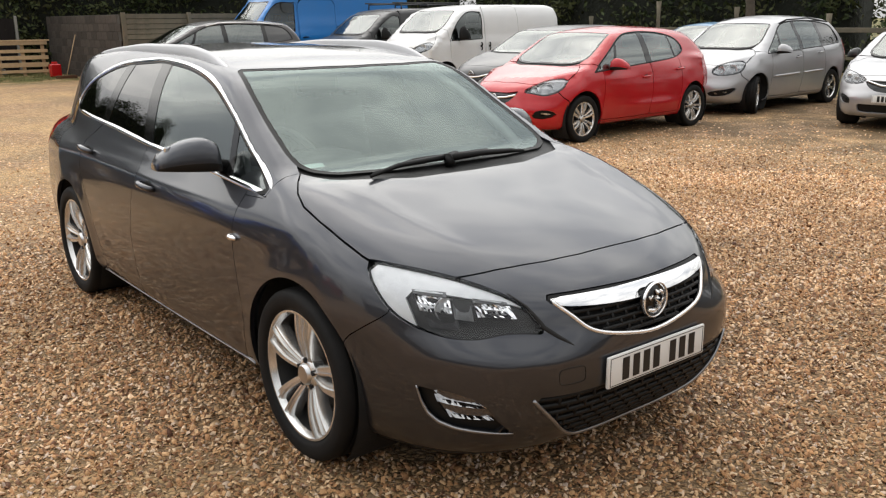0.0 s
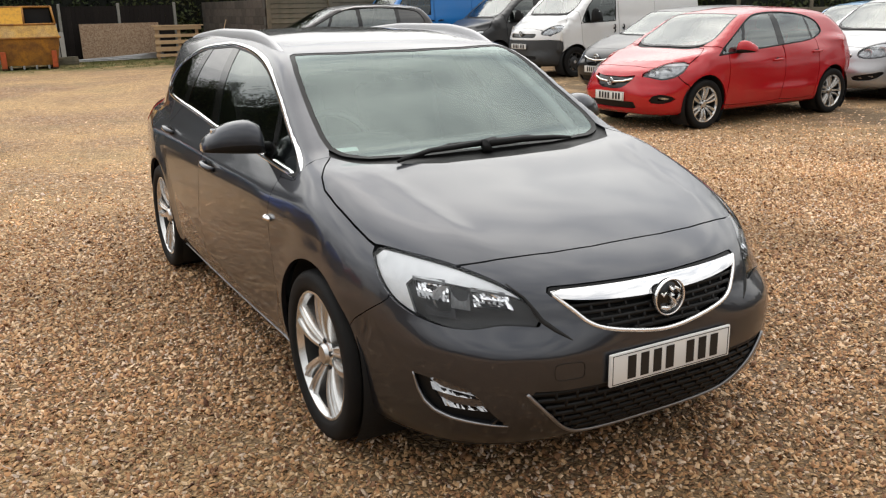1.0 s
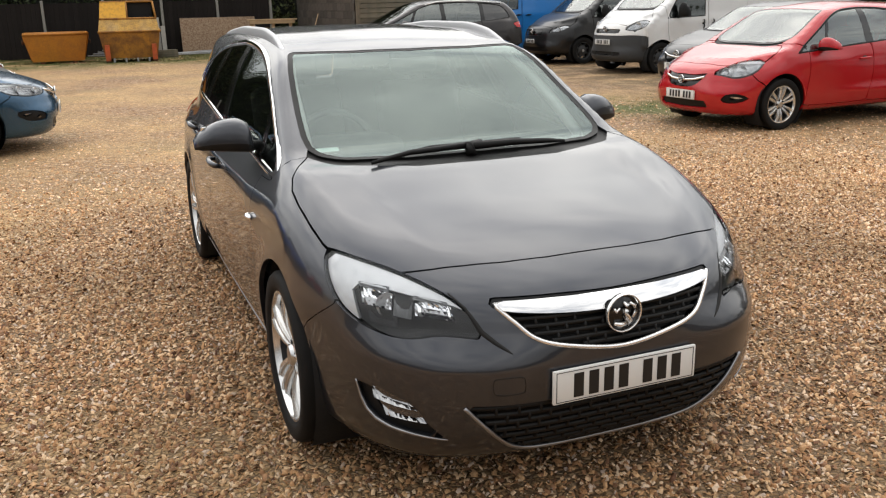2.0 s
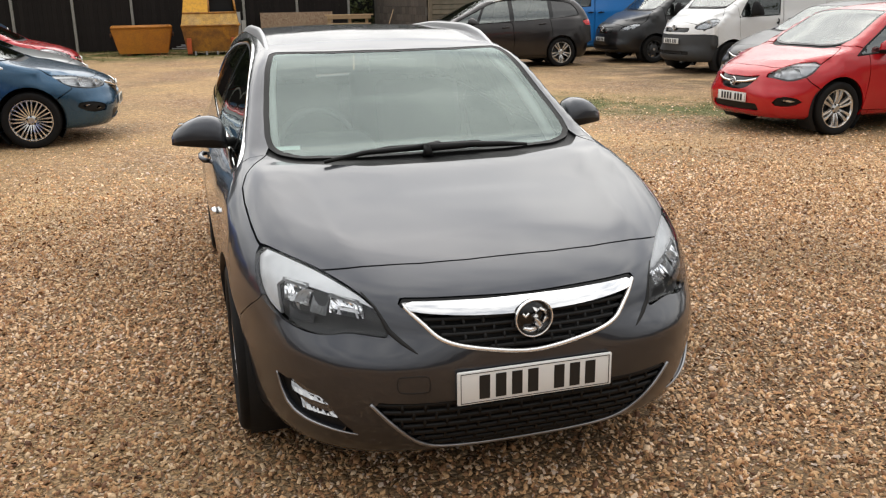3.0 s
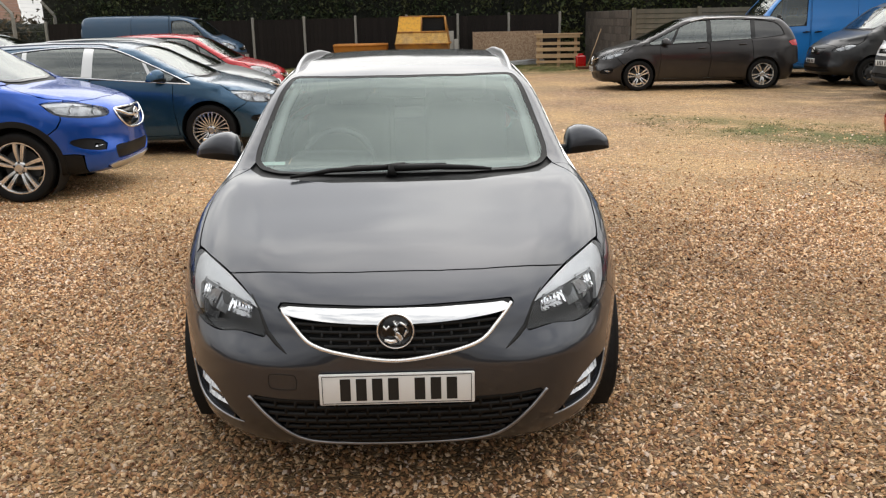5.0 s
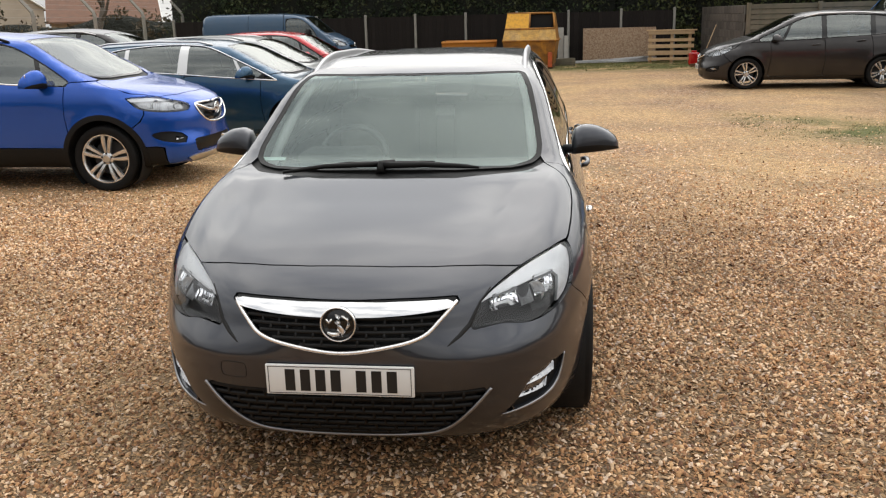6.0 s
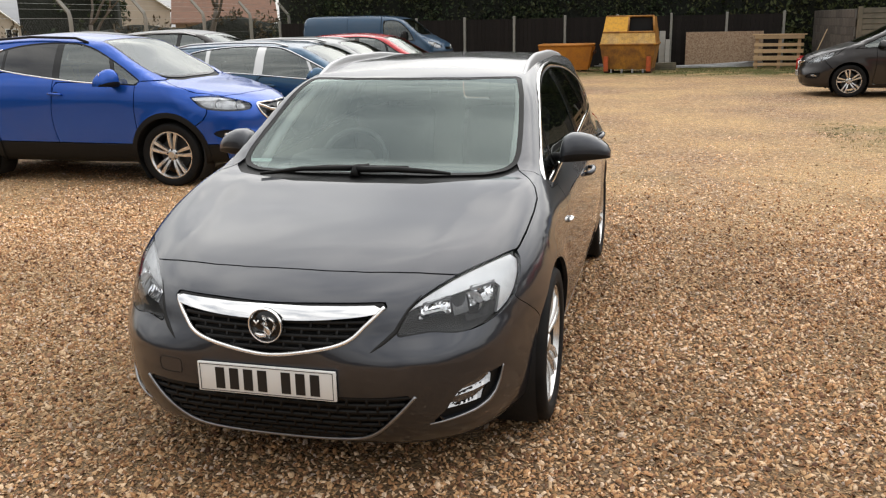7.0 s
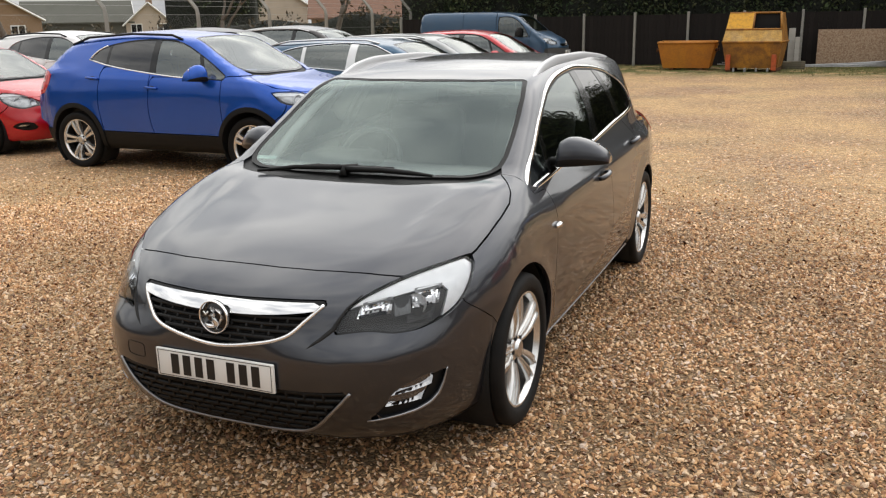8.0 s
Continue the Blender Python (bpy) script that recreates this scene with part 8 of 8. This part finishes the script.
hedge("tall dark conifer hedge behind a board fence", -14.0, 31.6, 3.0, 31.4, 2.2, 8.2, CONIFER, 1, 0.075, 12.0)
hedge("leafy green hedge above a slatted fence", 3.0, 31.8, 20.0, 25.5, 2.4, 7.6, LAUREL, 2, 0.09, 8.0)
hedge("dark conifer hedge beyond a rail fence", 22.5, 3.0, 22.5, 9.5, 2.4, 4.4, CONIFER, 3, 0.09, 7.0)
hedge("leafy hedge behind parked vans", 23.5, 11.0, 21.5, 25.0, 2.6, 5.6, LAUREL, 5, 0.10, 5.0)
hedge("overgrown hedge along the eastern side", 24.0, -22.0, 23.0, 2.0, 2.6, 3.8, LAUREL, 6)
# added out of view: closes the south side for reflections
hedge("tall conifer hedge added unseen on the southern side", -26.0, -24.0, 24.0, -24.0, 2.5, 4.0, CONIFER, 7, 0.2, 0.6)
hedge("overgrown hedge along the western side", -22.0, -22.0, -21.5, 6.0, 2.5, 3.6, LAUREL, 8, 0.18, 0.8)
hedge("dark clipped conifers between houses", -37.0, 44.0, -32.0, 46.5, 2.5, 6.5, CONIFER, 9)
hedge("brown winter scrub behind a wire fence", -30.0, 40.0, -15.5, 47.0, 2.0, 2.7, SCRUB, 10, 0.14, 1.2)
hedge("brown winter scrub beyond a wire fence", -46.0, 27.0, -36.0, 42.0, 2.0, 1.7, SCRUB, 22, 0.14, 1.2)
# the last tree is added unseen, beside the southern hedge
for x, y, h, sd in ((20.5, 12.5, 8.5, 11), (21.5, 18.5, 9.5, 12), (22.0, -3.0, 9.0, 13), (24.0, -12.0, 10.0, 14), (-17.5, 24.0, 6.0, 15), (-18.5, 33.0, 8.0, 16), (-24.0, 20.0, 8.5, 17), (-21.0, -4.0, 9.0, 18), (-23.0, -14.0, 9.0, 19), (9.0, 33.0, 10.0, 20), (-10.0, -24.0, 9.0, 21)):
    tree("bare winter tree with fine brown twigs", x, y, h, sd)


# ---- houses beyond the western fence ----
BRICK = material("brick_wall", (0.29, 0.19, 0.115), 0.9, vary=[(3, 0.5, (0.22, 0.14, 0.09)), (30, 0.5, (0.33, 0.22, 0.14))], bump=[(40, 0.006)])
RENDER_WALL = material("pale_render", (0.52, 0.44, 0.36), 0.9, vary=[(1.5, 0.4, (0.40, 0.34, 0.28))], bump=[(80, 0.002)])
ROOF_TILE = material("clay_roof_tiles", (0.19, 0.10, 0.065), 0.85, vary=[(2, 0.5, (0.12, 0.075, 0.055))], bump=[(30, 0.01)])
SHED_ROOF = material("grey_sheet_roof", (0.088, 0.088, 0.072), 0.9, vary=[(0.5, 0.5, (0.065, 0.066, 0.052))], bump=[(12, 0.02)])
WHITE_FRAME = material("white_window_frame", (0.75, 0.75, 0.73), 0.5)
PANE = glass("house_pane", (0.05, 0.055, 0.06))


def house(label, m, w, d, eaves, ridge, wall_mat, roof_mat, windows=((-0.28, 1.4), (0.28, 1.4)), chimney=True, name="house"):
    """A gabled house: walls, roof slopes with eaves, barge boards, windows with frames and panes, chimney."""
    ob = thing(name, label, "house", m)
    a, b = w / 2, d / 2
    v = [(-a, -b, 0), (a, -b, 0), (a, b, 0), (-a, b, 0), (-a, -b, eaves), (a, -b, eaves), (a, b, eaves), (-a, b, eaves), (0, -b, ridge), (0, b, ridge)]
    link("wall", v, [(0, 1, 5, 8, 4), (2, 3, 7, 9, 6), (1, 2, 6, 5), (3, 0, 4, 7)], wall_mat, ob, smooth=False)
    k = (ridge - eaves) / a
    o = 0.35
    for s in (-1, 1):
        e = [(s * (a + o), -b - o, eaves - o * k), (0, -b - o, ridge), (0, b + o, ridge), (s * (a + o), b + o, eaves - o * k)]
        top = [(p[0], p[1], p[2] + 0.16) for p in e]
        link("roof", e + top, [(0, 1, 2, 3), (7, 6, 5, 4), (0, 4, 5, 1), (1, 5, 6, 2), (2, 6, 7, 3), (3, 7, 4, 0)], roof_mat, ob, smooth=False)
        v2, q2 = tube([(s * (a + o), -b - o - 0.02, eaves - o * k + 0.02), (0, -b - o - 0.02, ridge + 0.02)], 0.09, 4)
        link("barge_board", v2, q2, WHITE_FRAME, ob, smooth=False)
    for fx, fz in windows:
        x = fx * w
        wn_ = part("window", block(x - 0.62, x + 0.62, -b - 0.05, -b + 0.03, fz - 0.55, fz + 0.55, 0.01, 1), WHITE_FRAME, ob)
        for s in (-1, 1):
            part("pane", block(x + s * 0.29 - 0.24, x + s * 0.29 + 0.24, -b - 0.06, -b - 0.045, fz - 0.45, fz + 0.45), PANE, wn_)
    if chimney:
        part("chimney", block(-0.35, 0.35, b * 0.3, b * 0.3 + 0.6, ridge - 0.6, ridge + 1.0, 0.02, 1), BRICK, ob)
    return ob


house("tan brick bungalow with a brown gable roof", pose(-70.0, 58.0, 0, 0, 0, 48), 9.0, 10.0, 2.5, 5.2, BRICK, ROOF_TILE)
house("long low grey-roofed barn", pose(-76.0, 75.0, 0, 0, 0, 135), 9.0, 11.0, 2.2, 4.4, SHED_ROOF, SHED_ROOF, (), False, "barn")
house("cream gabled house with a brown tiled roof", pose(-70.5, 80.5, 0, 0, 0, 40), 5.0, 10.0, 2.0, 4.2, RENDER_WALL, ROOF_TILE)
house("pale rendered house behind bare trees", pose(-55.0, 82.0, 0, 0, 0, 35), 8.0, 9.0, 3.6, 6.4, RENDER_WALL, ROOF_TILE)
house("brown tiled cottage behind parked cars", pose(-41.0, 77.0, 0, 0, 0, 118), 8.0, 9.0, 2.2, 4.6, BRICK, ROOF_TILE)
